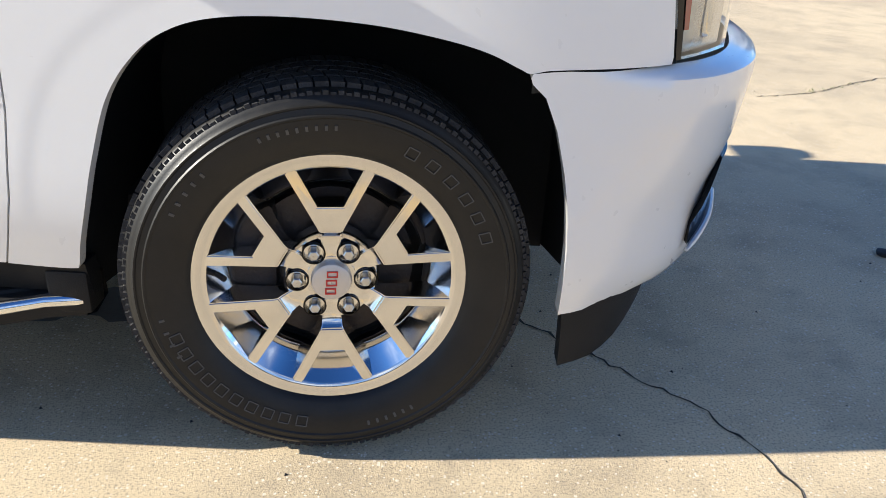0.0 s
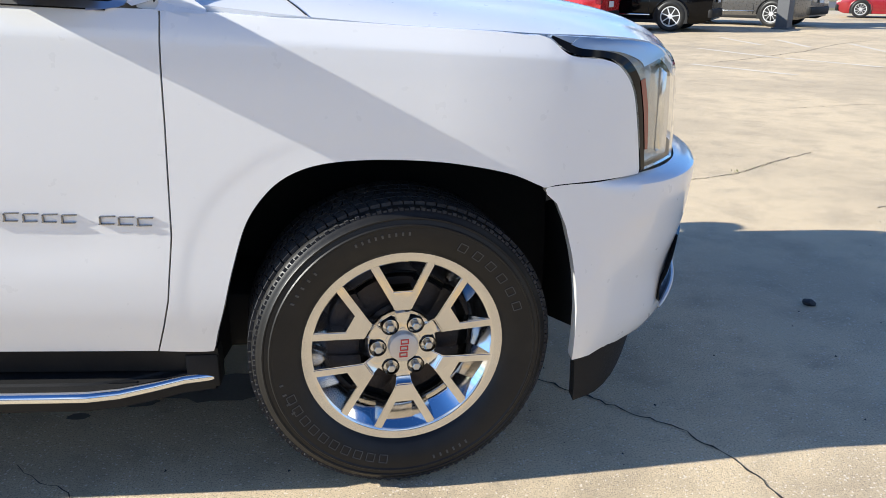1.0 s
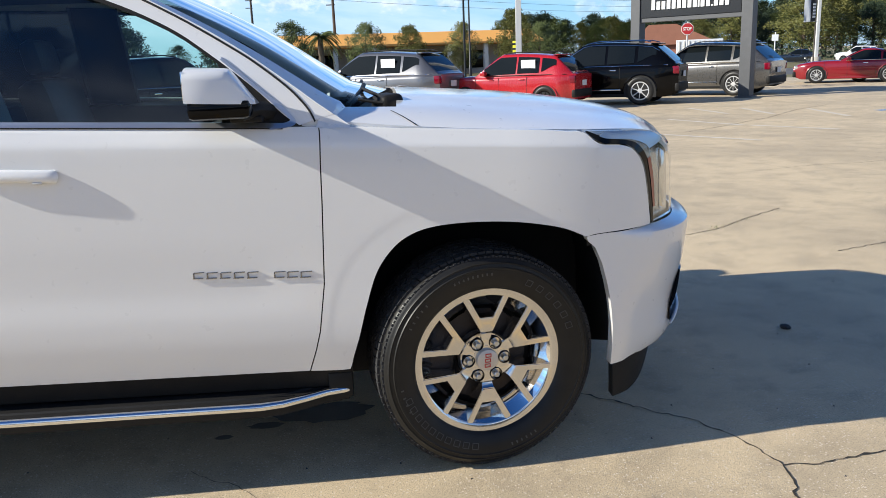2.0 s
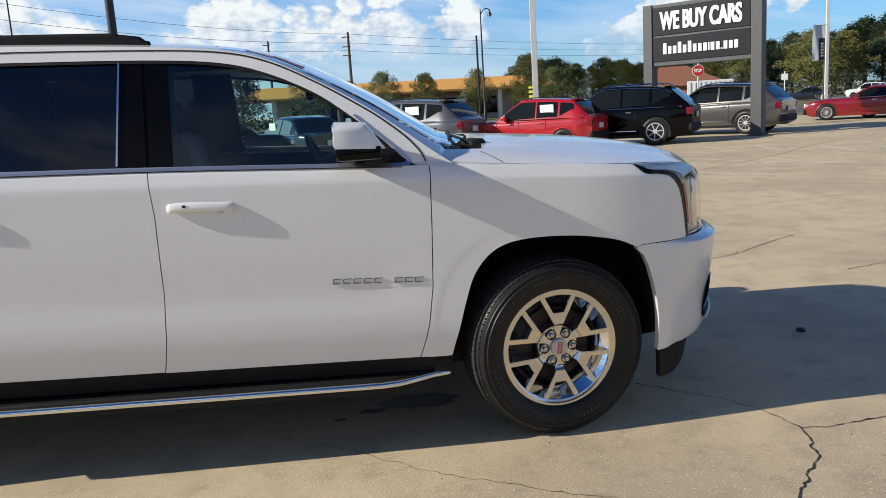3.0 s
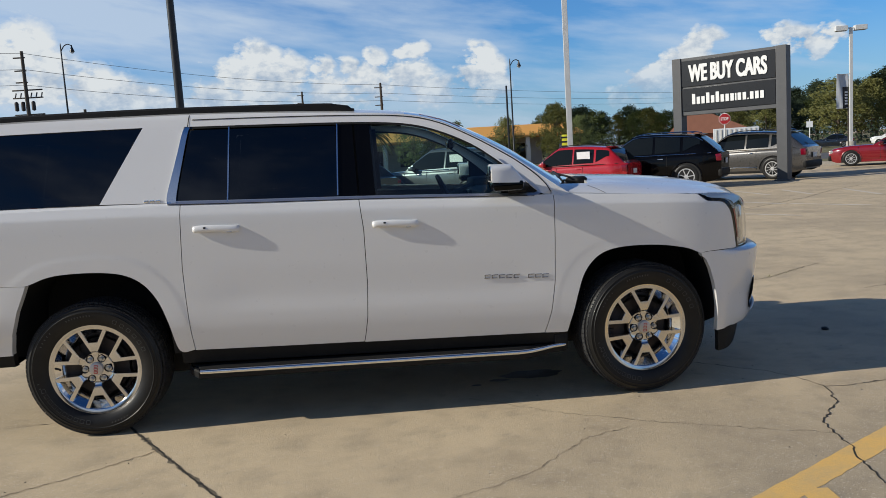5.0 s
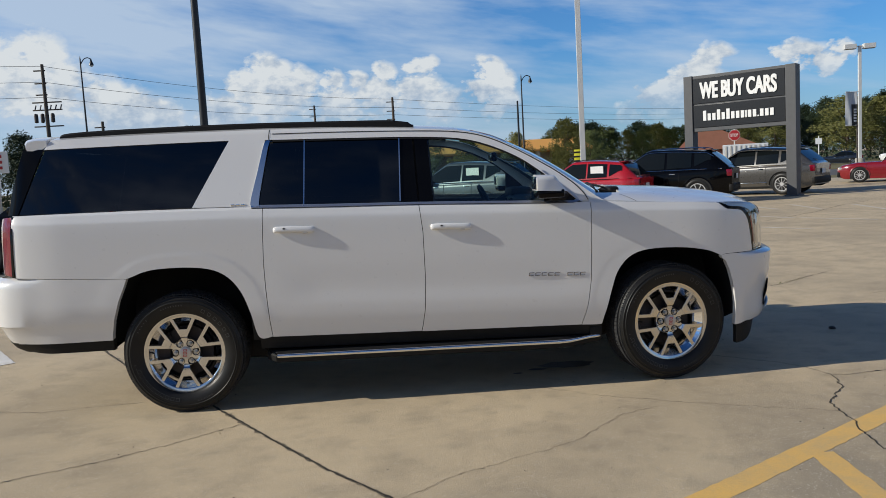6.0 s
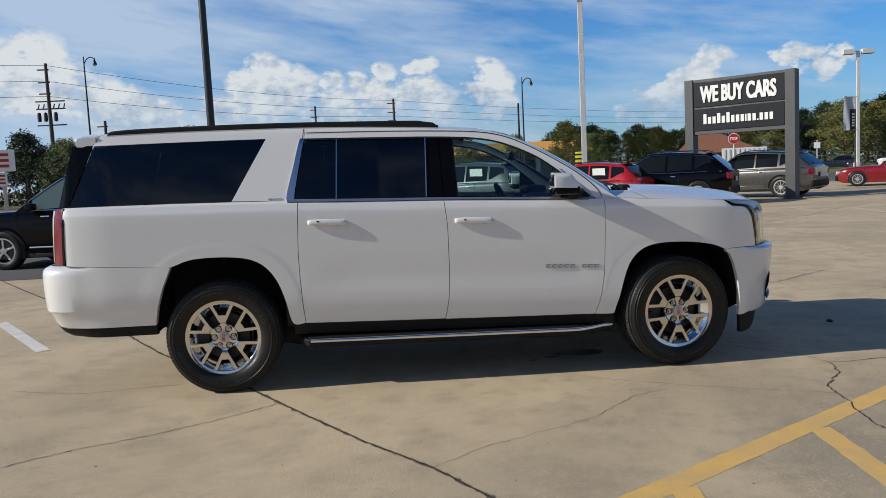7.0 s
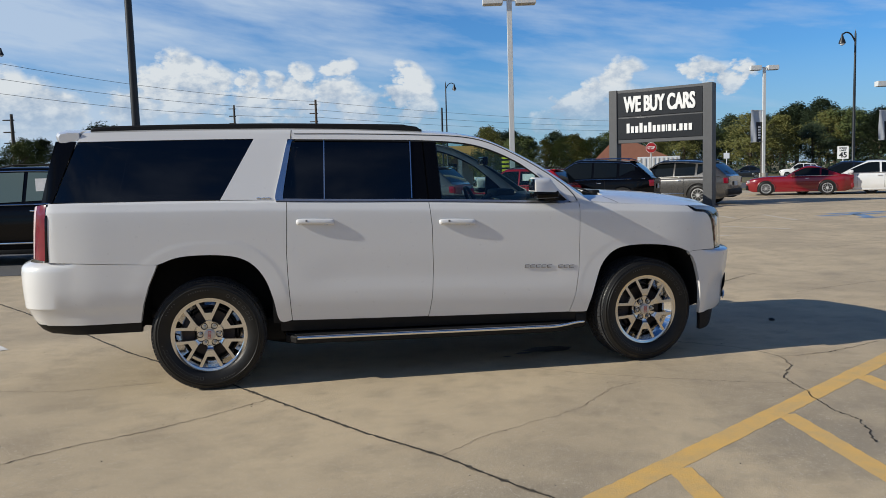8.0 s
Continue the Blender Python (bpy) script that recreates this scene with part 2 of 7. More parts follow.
M = {
    "pearl": mat("pearl_white_paint", (0.79, 0.785, 0.77), 0.30, 0.0, 0.2, 3, coat=1.0, spec=0.5, second=(0.76, 0.755, 0.74)),
    "blackplastic": mat("black_plastic", (0.015, 0.0148, 0.0148), 0.55, 0, 0.5, 14, 0.15, 300, (0.024, 0.023, 0.022), spec=0.15),
    "gloss_black": mat("gloss_black", (0.003, 0.003, 0.0035), 0.07, coat=0.0, spec=0.16),
    "shell": mat("dark_inner_shell", (0.034, 0.034, 0.034), 0.95, 0, 0.4, 9, spec=0.1),
    "rubber": mat("tyre_rubber", (0.011, 0.0108, 0.0105), 0.42, 0, 0.7, 12, 0.04, 260, (0.020, 0.0188, 0.017), spec=0.3),
    # tread grey is raised for the light that its blocks catch
    "tread": mat("worn_lit_tread_rubber", (0.024, 0.024, 0.025), 0.8, 0, 0.8, 30, 0.3, 180, (0.060, 0.060, 0.062), spec=0.15),
    "raised": mat("raised_rubber", (0.085, 0.083, 0.080), 0.6, 0, 0.4, 40, spec=0.3),
    "polished": mat("polished_alloy", (0.74, 0.725, 0.70), 0.13, 1.0, 0.4, 16, second=(0.62, 0.61, 0.59)),
    "bevel": mat("bright_alloy_bevel", (0.86, 0.85, 0.84), 0.07, 1.0, 0.2, 12, second=(0.78, 0.77, 0.76)),
    "badge": mat("dark_chrome", (0.27, 0.27, 0.28), 0.22, 1.0),
    "chrome": mat("chrome", (0.80, 0.81, 0.82), 0.11, 1.0),
    "satin_chrome": mat("satin_chrome", (0.62, 0.62, 0.63), 0.28, 0.85),
    "brow_sky_tint": mat("sky_tinted_brow", (0.42, 0.46, 0.49), 0.34, 0.9),
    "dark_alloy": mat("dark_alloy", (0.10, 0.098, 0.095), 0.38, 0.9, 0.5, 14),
    "grey_alloy": mat("grey_alloy", (0.62, 0.62, 0.62), 0.3, 1.0, 0.3, 20),
    "iron": mat("cast_iron", (0.055, 0.05, 0.048), 0.5, 0.6, 0.6, 18, 0.2, 90, (0.05, 0.032, 0.024)),
    "cap": mat("satin_cap", (0.62, 0.57, 0.51), 0.4, 0.35),
    "red_mark": mat("red_brushed_paint", (0.42, 0.13, 0.16), 0.8, 0, 1.0, 22, second=(0.60, 0.48, 0.52)),
    "red_badge": mat("red_enamel", (0.55, 0.035, 0.03), 0.3),
    "clear_glass": glass("clear_glass", (0.80, 0.95, 0.90), 0.97, 0.02, 1.62),
    "privacy": glass("privacy_glass", (0.5, 0.5, 0.52), 0.04, 0.03, 1.62),
    "shield": glass("windscreen_glass", (0.66, 0.82, 0.86), 0.72, 0.03, 1.014),
    "lens": glass("lamp_lens", (0.95, 0.95, 0.93), 0.95),
    "lampback": mat("lamp_reflector", (0.80, 0.77, 0.70), 0.22, 0.7, 0.3, 20),
    "amber": mat("amber_marker", (0.24, 0.03, 0.015), 0.25, coat=0.5),
    "tail": mat("red_lens", (0.20, 0.003, 0.018), 0.14, 0, 0.6, 14, coat=0.3, second=(0.10, 0.001, 0.008)),
    "tail_clear": mat("pale_lens", (0.72, 0.55, 0.55), 0.12, coat=0.8),
    "trim_dark": mat("dark_cabin_trim", (0.022, 0.022, 0.023), 0.7, 0, 0.4, 12),
    "leather": mat("dark_leather", (0.028, 0.027, 0.027), 0.5, 0, 0.4, 18, 0.2, 120),
    "paper": mat("window_sheet", (0.78, 0.78, 0.78), 0.7, 0, 0.3, 12),
    "paint_red": mat("red_paint", (0.42, 0.012, 0.018), 0.25, 0, 0.2, 3, coat=1.0),
    "paint_ruby": mat("deep_red_paint", (0.22, 0.008, 0.014), 0.22, 0, 0.2, 3, coat=0.8),
    "bright_rim": mat("silver_wheel", (0.62, 0.62, 0.62), 0.35, 0.4, 0.2, 9),
    "paint_black": mat("black_paint", (0.003, 0.003, 0.0035), 0.12, 0, 0.2, 3, coat=0.15, spec=0.15),
    "paint_grey": mat("grey_metal_paint", (0.12, 0.115, 0.11), 0.28, 0.5, 0.2, 3, coat=1.0),
    "paint_silver": mat("silver_paint", (0.15, 0.15, 0.16), 0.3, 0.5, 0.2, 3, coat=1.0),
    "paint_white": mat("white_paint", (0.78, 0.78, 0.77), 0.3, 0, 0.2, 3, coat=1.0),
    "paint_dark": mat("dark_blue_paint", (0.012, 0.016, 0.026), 0.2, 0, 0.2, 3, coat=1.0),
    "car_glass": mat("dark_car_glass", (0.006, 0.008, 0.009), 0.05, coat=0.0, spec=0.28),
    "green_glass": mat("greenish_car_glass", (0.10, 0.14, 0.13), 0.06, coat=0.6),
    "sign_grey": mat("sign_grey_steel", (0.085, 0.087, 0.092), 0.5, 0.0, 0.4, 4, 0.05, 40),
    "sign_face": mat("sign_dark_face", (0.010, 0.010, 0.012), 0.3, 0, 0.4, 3),
    "sign_white": mat("sign_white", (0.82, 0.82, 0.80), 0.5, 0, 0.1, 5),
    "pole_white": mat("white_pole_paint", (0.72, 0.72, 0.70), 0.4, 0.1, 0.3, 3),
    "pole_black": mat("black_pole_paint", (0.012, 0.014, 0.017), 0.4, 0, 0.4, 3),
    "pole_wood": mat("weathered_pole", (0.10, 0.085, 0.07), 0.9, 0, 0.6, 6, 0.3, 30),
    "wire": mat("wire", (0.10, 0.105, 0.115), 0.7, 0, 0.2, 5),
    "banner_dark": mat("dark_banner_cloth", (0.04, 0.042, 0.045), 0.8, 0, 0.4, 5),
    "banner_pale": mat("pale_banner_cloth", (0.60, 0.62, 0.64), 0.8, 0, 0.3, 5),
    "hazard_yellow": mat("hazard_yellow", (0.75, 0.72, 0.04), 0.5, 0, 0.2, 5),
    "stop_red": mat("stop_red", (0.42, 0.02, 0.025), 0.4, 0, 0.2, 6),
    "orange": mat("orange_canopy", (0.95, 0.48, 0.13), 0.6, 0, 0.25, 0.6, second=(0.86, 0.42, 0.10)),
    "brick": mat("brick_wall", (0.33, 0.13, 0.09), 0.85, 0, 0.5, 2, 0.3, 30),
    "roof_tan": mat("red_brown_roof", (0.30, 0.13, 0.085), 0.85, 0, 0.4, 2),
    "wall_pale": mat("pale_wall", (0.55, 0.53, 0.49), 0.85, 0, 0.4, 1),
    "bark": mat("bark", (0.11, 0.085, 0.06), 0.95, 0, 0.6, 4, 0.5, 20),
    "leaf_a": mat("leaf_olive", (0.105, 0.128, 0.030), 0.7, 0, 0.8, 0.9, second=(0.048, 0.072, 0.018)),
    "leaf_b": mat("leaf_dark", (0.028, 0.047, 0.016), 0.75, 0, 0.8, 0.9, second=(0.016, 0.030, 0.010)),
    "leaf_c": mat("leaf_yellowing", (0.16, 0.15, 0.034), 0.7, 0, 0.8, 1.1, second=(0.08, 0.10, 0.024)),
    "grass": mat("dry_grass", (0.12, 0.115, 0.04), 0.95, 0, 0.8, 1.5, 0.5, 30, (0.20, 0.16, 0.08)),
    "asphalt": mat("asphalt", (0.085, 0.085, 0.088), 0.9, 0, 0.5, 0.6, 0.3, 80, (0.13, 0.125, 0.115)),
    "kerb": mat("kerb_concrete", (0.42, 0.39, 0.34), 0.9, 0, 0.5, 2, 0.3, 40),
    "white_line": mat("worn_white_paint", (0.80, 0.78, 0.74), 0.8, 0, 0.7, 7, 0.2, 60, (0.50, 0.45, 0.38)),
    "faded_line": mat("faded_white_paint", (0.66, 0.61, 0.52), 0.85, 0, 0.9, 5, 0.2, 60, (0.46, 0.39, 0.29)),
    "yellow": mat("worn_yellow_paint", (0.78, 0.48, 0.13), 0.75, 0, 0.8, 6, 0.2, 90, (0.56, 0.40, 0.19)),
    "blue_line": mat("worn_blue_paint", (0.10, 0.25, 0.50), 0.8, 0, 0.9, 6, 0.2, 60, (0.34, 0.37, 0.40)),
    "crack": mat("crack_dirt", (0.014, 0.012, 0.010), 1.0, 0, 0.9, 25, 0.5, 60, (0.05, 0.04, 0.03)),
    "faint_crack": mat("fine_crack_dirt", (0.11, 0.088, 0.062), 1.0, 0, 0.9, 25, 0.5, 60, (0.05, 0.04, 0.03)),
    "joint_dirt": mat("joint_dirt", (0.20, 0.165, 0.115), 1.0, 0, 1.0, 22, 0.6, 80, (0.07, 0.058, 0.04)),
    "weed": mat("weed", (0.10, 0.12, 0.03), 0.9, 0, 0.6, 20),
    "stone": mat("dark_stone", (0.03, 0.03, 0.032), 0.8, 0, 0.6, 30),
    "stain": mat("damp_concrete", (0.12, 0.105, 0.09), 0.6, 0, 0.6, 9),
    "white_box": mat("white_metal_box", (0.66, 0.68, 0.70), 0.5, 0, 0.3, 2),
}


def ground_material():
    """Weathered tan concrete: mottling, stains, aggregate and tyre-polished patches."""
    m = bpy.data.materials.new("weathered_concrete")
    m.use_nodes = True
    nt = m.node_tree
    b = nt.nodes["Principled BSDF"]
    co = nt.nodes.new("ShaderNodeTexCoord").outputs["Object"]

    def nz(scale, detail, rough=0.6):
        n = nt.nodes.new("ShaderNodeTexNoise")
        n.inputs["Scale"].default_value, n.inputs["Detail"].default_value, n.inputs["Roughness"].default_value = scale, detail, rough
        nt.links.new(co, n.inputs["Vector"])
        return n.outputs["Fac"]

    def rng(v, a, z, lo, hi):
        n = nt.nodes.new("ShaderNodeMapRange")
        n.interpolation_type = "SMOOTHSTEP"
        for k, x in (("From Min", a), ("From Max", z), ("To Min", lo), ("To Max", hi)):
            n.inputs[k].default_value = x
        nt.links.new(v, n.inputs["Value"])
        return n.outputs[0]

    def mix(f, a, c):
        n = nt.nodes.new("ShaderNodeMix")
        n.data_type = "RGBA"
        nt.links.new(f, n.inputs[0])
        for i, v in ((6, a), (7, c)):
            if isinstance(v, tuple):
                n.inputs[i].default_value = (*v, 1)
            else:
                nt.links.new(v, n.inputs[i])
        return n.outputs[2]

    def speck(scale, share, soft=0.08):
        """Scattered grains: a few cells of a cell pattern, each a rounded dot."""
        v = nt.nodes.new("ShaderNodeTexVoronoi")
        v.inputs["Scale"].default_value = scale
        nt.links.new(co, v.inputs["Vector"])
        sx = nt.nodes.new("ShaderNodeSeparateColor")
        nt.links.new(v.outputs["Color"], sx.inputs[0])
        m1 = nt.nodes.new("ShaderNodeMath")
        m1.operation = "MULTIPLY"
        nt.links.new(rng(sx.outputs[0], 1 - share, 1 - share * 0.6, 0, 1), m1.inputs[0])
        nt.links.new(rng(v.outputs["Distance"], 0.25, 0.25 + soft + 0.15, 1, 0), m1.inputs[1])
        return m1.outputs[0]

    c = mix(rng(nz(0.55, 6), 0.40, 0.62, 0, 0.85), (0.63, 0.500, 0.318), (0.48, 0.382, 0.248))
    c = mix(rng(nz(2.7, 8, 0.66), 0.44, 0.66, 0, 0.48), c, (0.35, 0.278, 0.185))
    c = mix(rng(nz(0.21, 4), 0.52, 0.74, 0, 0.5), c, (0.27, 0.23, 0.17))
    c = mix(rng(nz(11, 7, 0.72), 0.54, 0.74, 0, 0.20), c, (0.25, 0.215, 0.17))
    c = mix(rng(nz(5.5, 9, 0.78), 0.52, 0.70, 0, 0.18), c, (0.22, 0.185, 0.14))
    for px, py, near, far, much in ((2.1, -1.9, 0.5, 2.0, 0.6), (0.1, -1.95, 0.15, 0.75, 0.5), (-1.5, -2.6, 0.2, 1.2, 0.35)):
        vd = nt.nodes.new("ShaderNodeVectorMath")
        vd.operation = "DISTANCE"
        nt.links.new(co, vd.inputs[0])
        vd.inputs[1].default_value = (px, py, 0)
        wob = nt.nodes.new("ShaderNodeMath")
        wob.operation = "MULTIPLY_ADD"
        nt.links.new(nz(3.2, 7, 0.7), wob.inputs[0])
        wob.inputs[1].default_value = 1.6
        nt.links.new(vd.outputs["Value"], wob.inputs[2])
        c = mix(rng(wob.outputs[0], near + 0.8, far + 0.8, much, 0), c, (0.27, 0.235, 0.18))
    c = mix(rng(nz(170, 3, 0.7), 0.50, 0.64, 0, 0.66), c, (0.17, 0.148, 0.12))
    c = mix(speck(95, 0.08), c, (0.66, 0.57, 0.44))
    c = mix(speck(150, 0.11), c, (0.70, 0.62, 0.50))
    nt.links.new(c, b.inputs["Base Color"])
    b.inputs["Roughness"].default_value = 0.88
    bp = nt.nodes.new("ShaderNodeBump")
    bp.inputs["Strength"].default_value, bp.inputs["Distance"].default_value = 0.5, 0.004
    ad = nt.nodes.new("ShaderNodeMath")
    nt.links.new(nz(260, 3, 0.7), ad.inputs[0])
    nt.links.new(nz(60, 4, 0.7), ad.inputs[1])
    nt.links.new(ad.outputs[0], bp.inputs["Height"])
    nt.links.new(bp.outputs[0], b.inputs["Normal"])
    return m


M["concrete"] = ground_material()
M["pearl"].node_tree.nodes["Principled BSDF"].inputs["Coat Roughness"].default_value = 0.11


# ---- mesh helpers ----
FLAT = ("sign_grey", "sign_face", "white_box", "wall_pale", "orange", "brick", "kerb", "sign_white", "paper")


def link(name, bm, material, parent=None, label="", smooth=38):
    if material in FLAT:
        smooth = min(smooth, 22)
    bm.normal_update()
    me = bpy.data.meshes.new(name)
    bm.to_mesh(me)
    bm.free()
    me.materials.append(M[material] if isinstance(material, str) else material)
    if smooth:
        me.polygons.foreach_set("use_smooth", [True] * len(me.polygons))
        me.set_sharp_from_angle(angle=radians(smooth))
    ob = new(name, me)
    if parent:
        ob.parent = parent
    if label:
        tagged(ob, label)
    return ob


def part(name, bm, material, parent, label="", smooth=38):
    return link(name, bm, material, parent, label, smooth)


def thing(name, at, label, category, group="", turn=0.0, kind=""):
    ob = new(name)
    ob.empty_display_size = 0.2
    ob.matrix_basis = pose(*at, 0, 0, turn)
    return tagged(ob, label, category, group, kind)


def bm_box(size, at=(0, 0, 0), bevel=0.0, bm=None, rot=None, seg=2):
    fresh = bmesh.new()
    bmesh.ops.create_cube(fresh, size=1)
    bmesh.ops.scale(fresh, vec=size, verts=fresh.verts)
    if bevel:
        bmesh.ops.bevel(fresh, geom=fresh.edges[:], offset=bevel, segments=seg, affect="EDGES", profile=0.5)
    if rot is not None:
        bmesh.ops.transform(fresh, matrix=rot, verts=fresh.verts)
    bmesh.ops.translate(fresh, vec=at, verts=fresh.verts)
    return join(bm, fresh)


def join(bm, other):
    """Add other to bm (or hand it back) and return the sum."""
    if bm is None:
        return other
    me = bpy.data.meshes.new("scratch")
    other.to_mesh(me)
    other.free()
    bm.from_mesh(me)
    bpy.data.meshes.remove(me)
    return bm


def bm_grid(rows, close_u=False, close_v=False, bm=None):
    """A quad sheet through rows of points."""
    bm = bm or bmesh.new()
    vs = [[bm.verts.new(p) for p in r] for r in rows]
    nr, nc = len(vs), len(vs[0])
    for i in range(nr if close_u else nr - 1):
        for j in range(nc if close_v else nc - 1):
            q = (vs[i][j], vs[i][(j + 1) % nc], vs[(i + 1) % nr][(j + 1) % nc], vs[(i + 1) % nr][j])
            try:
                bm.faces.new(q)
            except ValueError:
                pass
    return bm


def bm_lathe(profile, n=48, axis="Y", bm=None, close=False):
    """Turn a profile of (radius, along) about an axis."""
    rows = []
    for k in range(n):
        a = 2 * math.pi * k / n
        c, s = math.cos(a), math.sin(a)
        if axis == "Y":
            rows.append([(r * c, h, r * s) for r, h in profile])
        elif axis == "Z":
            rows.append([(r * c, r * s, h) for r, h in profile])
        else:
            rows.append([(h, r * c, r * s) for r, h in profile])
    bm = bm_grid(rows, close_u=True, close_v=close, bm=bm)
    bmesh.ops.remove_doubles(bm, verts=bm.verts, dist=1e-5)
    bmesh.ops.recalc_face_normals(bm, faces=bm.faces)
    return bm


def bm_tube(path, radius, n=8, bm=None, flat=1.0):
    """A round bar along a path; radius may be a list."""
    pts = [Vector(p) for p in path]
    radii = radius if isinstance(radius, (list, tuple)) else [radius] * len(pts)
    rows, ref = [], None
    for i, p in enumerate(pts):
        d = (pts[min(i + 1, len(pts) - 1)] - pts[max(i - 1, 0)]).normalized()
        if ref is None:
            ref = Vector((0, 0, 1)) if abs(d.z) < 0.9 else Vector((1, 0, 0))
        a = d.cross(ref).normalized()
        b = a.cross(d).normalized()
        ref = b
        rows.append([p + (a * math.cos(2 * math.pi * k / n) + b * math.sin(2 * math.pi * k / n) * flat) * radii[i] for k in range(n)])
    fresh = bm_grid(rows, close_v=True)
    fresh.verts.ensure_lookup_table()
    try:
        fresh.faces.new([fresh.verts[k] for k in range(n)])
        fresh.faces.new([fresh.verts[len(fresh.verts) - n + k] for k in range(n)])
    except ValueError:
        pass
    bmesh.ops.recalc_face_normals(fresh, faces=fresh.faces)
    return join(bm, fresh)


def bm_prism(outline, y0, y1, bevel=0.0, bm=None, seg=1):
    """An outline of (x, z) pushed from y0 to y1."""
    fresh = bmesh.new()
    f = fresh.faces.new([fresh.verts.new((x, y0, z)) for x, z in outline])
    r = bmesh.ops.extrude_face_region(fresh, geom=[f])
    bmesh.ops.translate(fresh, vec=(0, y1 - y0, 0), verts=[v for v in r["geom"] if isinstance(v, bmesh.types.BMVert)])
    bmesh.ops.recalc_face_normals(fresh, faces=fresh.faces)
    if bevel:
        bmesh.ops.bevel(fresh, geom=fresh.edges[:], offset=bevel, segments=seg, affect="EDGES")
    return join(bm, fresh)


def glide(pts, n):
    """Points along a Catmull-Rom curve, n to a stretch."""
    p = [Vector(q) for q in pts]
    out = []
    for i in range(len(p) - 1):
        a, b, c, d = p[max(i - 1, 0)], p[i], p[i + 1], p[min(i + 2, len(p) - 1)]
        for k in range(n):
            t = k / n
            out.append(0.5 * (2 * b + (c - a) * t + (2 * a - 5 * b + 4 * c - d) * t * t + (3 * b - 3 * c + d - a) * t ** 3))
    return out + [p[-1]]


def solid(bm, depth, way=None):
    """Give an open sheet a return lip of that depth all round its border."""
    rim = [e for e in bm.edges if e.is_boundary]
    r = bmesh.ops.extrude_edge_only(bm, edges=rim)
    bmesh.ops.translate(bm, vec=way or (0, depth, 0), verts=[v for v in r["geom"] if isinstance(v, bmesh.types.BMVert)])
    return bm


def mirror_y(bm, mid):
    for v in bm.verts:
        v.co.y = 2 * mid - v.co.y
    bmesh.ops.reverse_faces(bm, faces=bm.faces)
    return bm


# ---- the large white SUV: x forward, its near flank close to y = 0 ----
MID, FLANK = 0.96, -0.062
REAR_X, WHEEL_Z, TYRE_R = -3.302, 0.401, 0.401


def ease(a, b, v):
    t = min(max((v - a) / (b - a), 0), 1)
    return t * t * (3 - 2 * t)


def belt_z(x):
    return float(np.interp(x, (-4.4, -2.72, -0.6, 0.35, 0.75), (1.381, 1.346, 1.267, 1.217, 1.155)))


def flare(x, z):
    """How far the wheel-arch flare stands out."""
    out = 0.0
    for cx, a, b, edge, high in ((-3.284, 0.483, 0.528, 1.195, 0.0022), (-0.02, 0.470, 0.468, 1.14, -0.0009)):
        rho = (abs((x - cx) / a) ** 2.6 + (max(z - 0.45, 0) / b) ** 2.6) ** (1 / 2.6)
        out += high * (1 - ease(edge - 0.06, edge + 0.02, rho)) * ease(0.40, 0.66, z)
    return out


def nose(x):
    """How far the flank is drawn in towards the bumpers, seen from above."""
    f, r = max(0.0, x - 0.10), max(0.0, -4.0 - x)
    return 0.18 * f * f + 1.6 * max(0.0, x - 0.38) ** 2 + 0.25 * r * r + 4.0 * max(0.0, -4.3 - x) ** 2


def settle_x(x):
    """Small stretch of the body along its length."""
    return x + float(np.interp(x, (-4.5, -4.3, -4.1, -2.9, -1.7, -0.6, 0.33, 0.60, 0.8), (-0.040, -0.034, -0.018, 0.002, 0.010, 0.011, 0.010, 0.042, 0.042)))


CREASE = -0.55


def settle_z(z):
    return z + 0.007 * (z - 0.44)


def side_y(x, z):
    s = z - belt_z(x)
    inset = float(np.interp(s, LOWER_S, LOWER_IN) if s < CREASE else np.interp(s, UPPER_S, UPPER_IN))
    # hollow that ends in the lower door crease
    inset += 0.0048 * ease(-0.36, CREASE, s) * (1 - ease(CREASE, -0.66, s)) * ease(-2.66, -2.35, x) * (1 - ease(-0.80, -0.52, x))
    return FLANK + inset + nose(x) - (flare(x, z) if s < -0.1 else 0)


def curve_table(nodes):
    pts = glide([(a, b, 0) for a, b in nodes], 8)
    return [p.x for p in pts], [p.y for p in pts]


def panel(pairs, nu=4, nv=10, left=None, right=None, depth=0.028, push=0.0):
    """A body panel ruled between a lower and an upper curve of (x, z), laid on the flank. left, right: x of the shut line at a height."""
    lo = glide([(*p[0], 0) for p in pairs], nu)
    hi = glide([(*p[1], 0) for p in pairs], nu)
    rows = []
    for j in range(nv + 1):
        v = j / nv
        row = []
        for i in range(len(lo)):
            x, z = (lo[i].x * (1 - v) + hi[i].x * v), (lo[i].y * (1 - v) + hi[i].y * v)
            if left:
                e = lo[0].x * (1 - v) + hi[0].x * v
                x += (left(z) - e) * max(0.0, 1 - abs(x - e) / 0.13) ** 1.5
            if right:
                e = lo[-1].x * (1 - v) + hi[-1].x * v
                x += (right(z) - e) * max(0.0, 1 - abs(x - e) / 0.13) ** 1.5
            x, z = settle_x(x), settle_z(z)
            row.append((x, side_y(x, z) + push, z))
        rows.append(row)
    bm = bm_grid(rows)
    return solid(bm, depth) if depth else bm


def seam(table):
    zs, xs = [p[0] for p in table], [p[1] for p in table]
    return lambda z: float(np.interp(z, zs, xs))


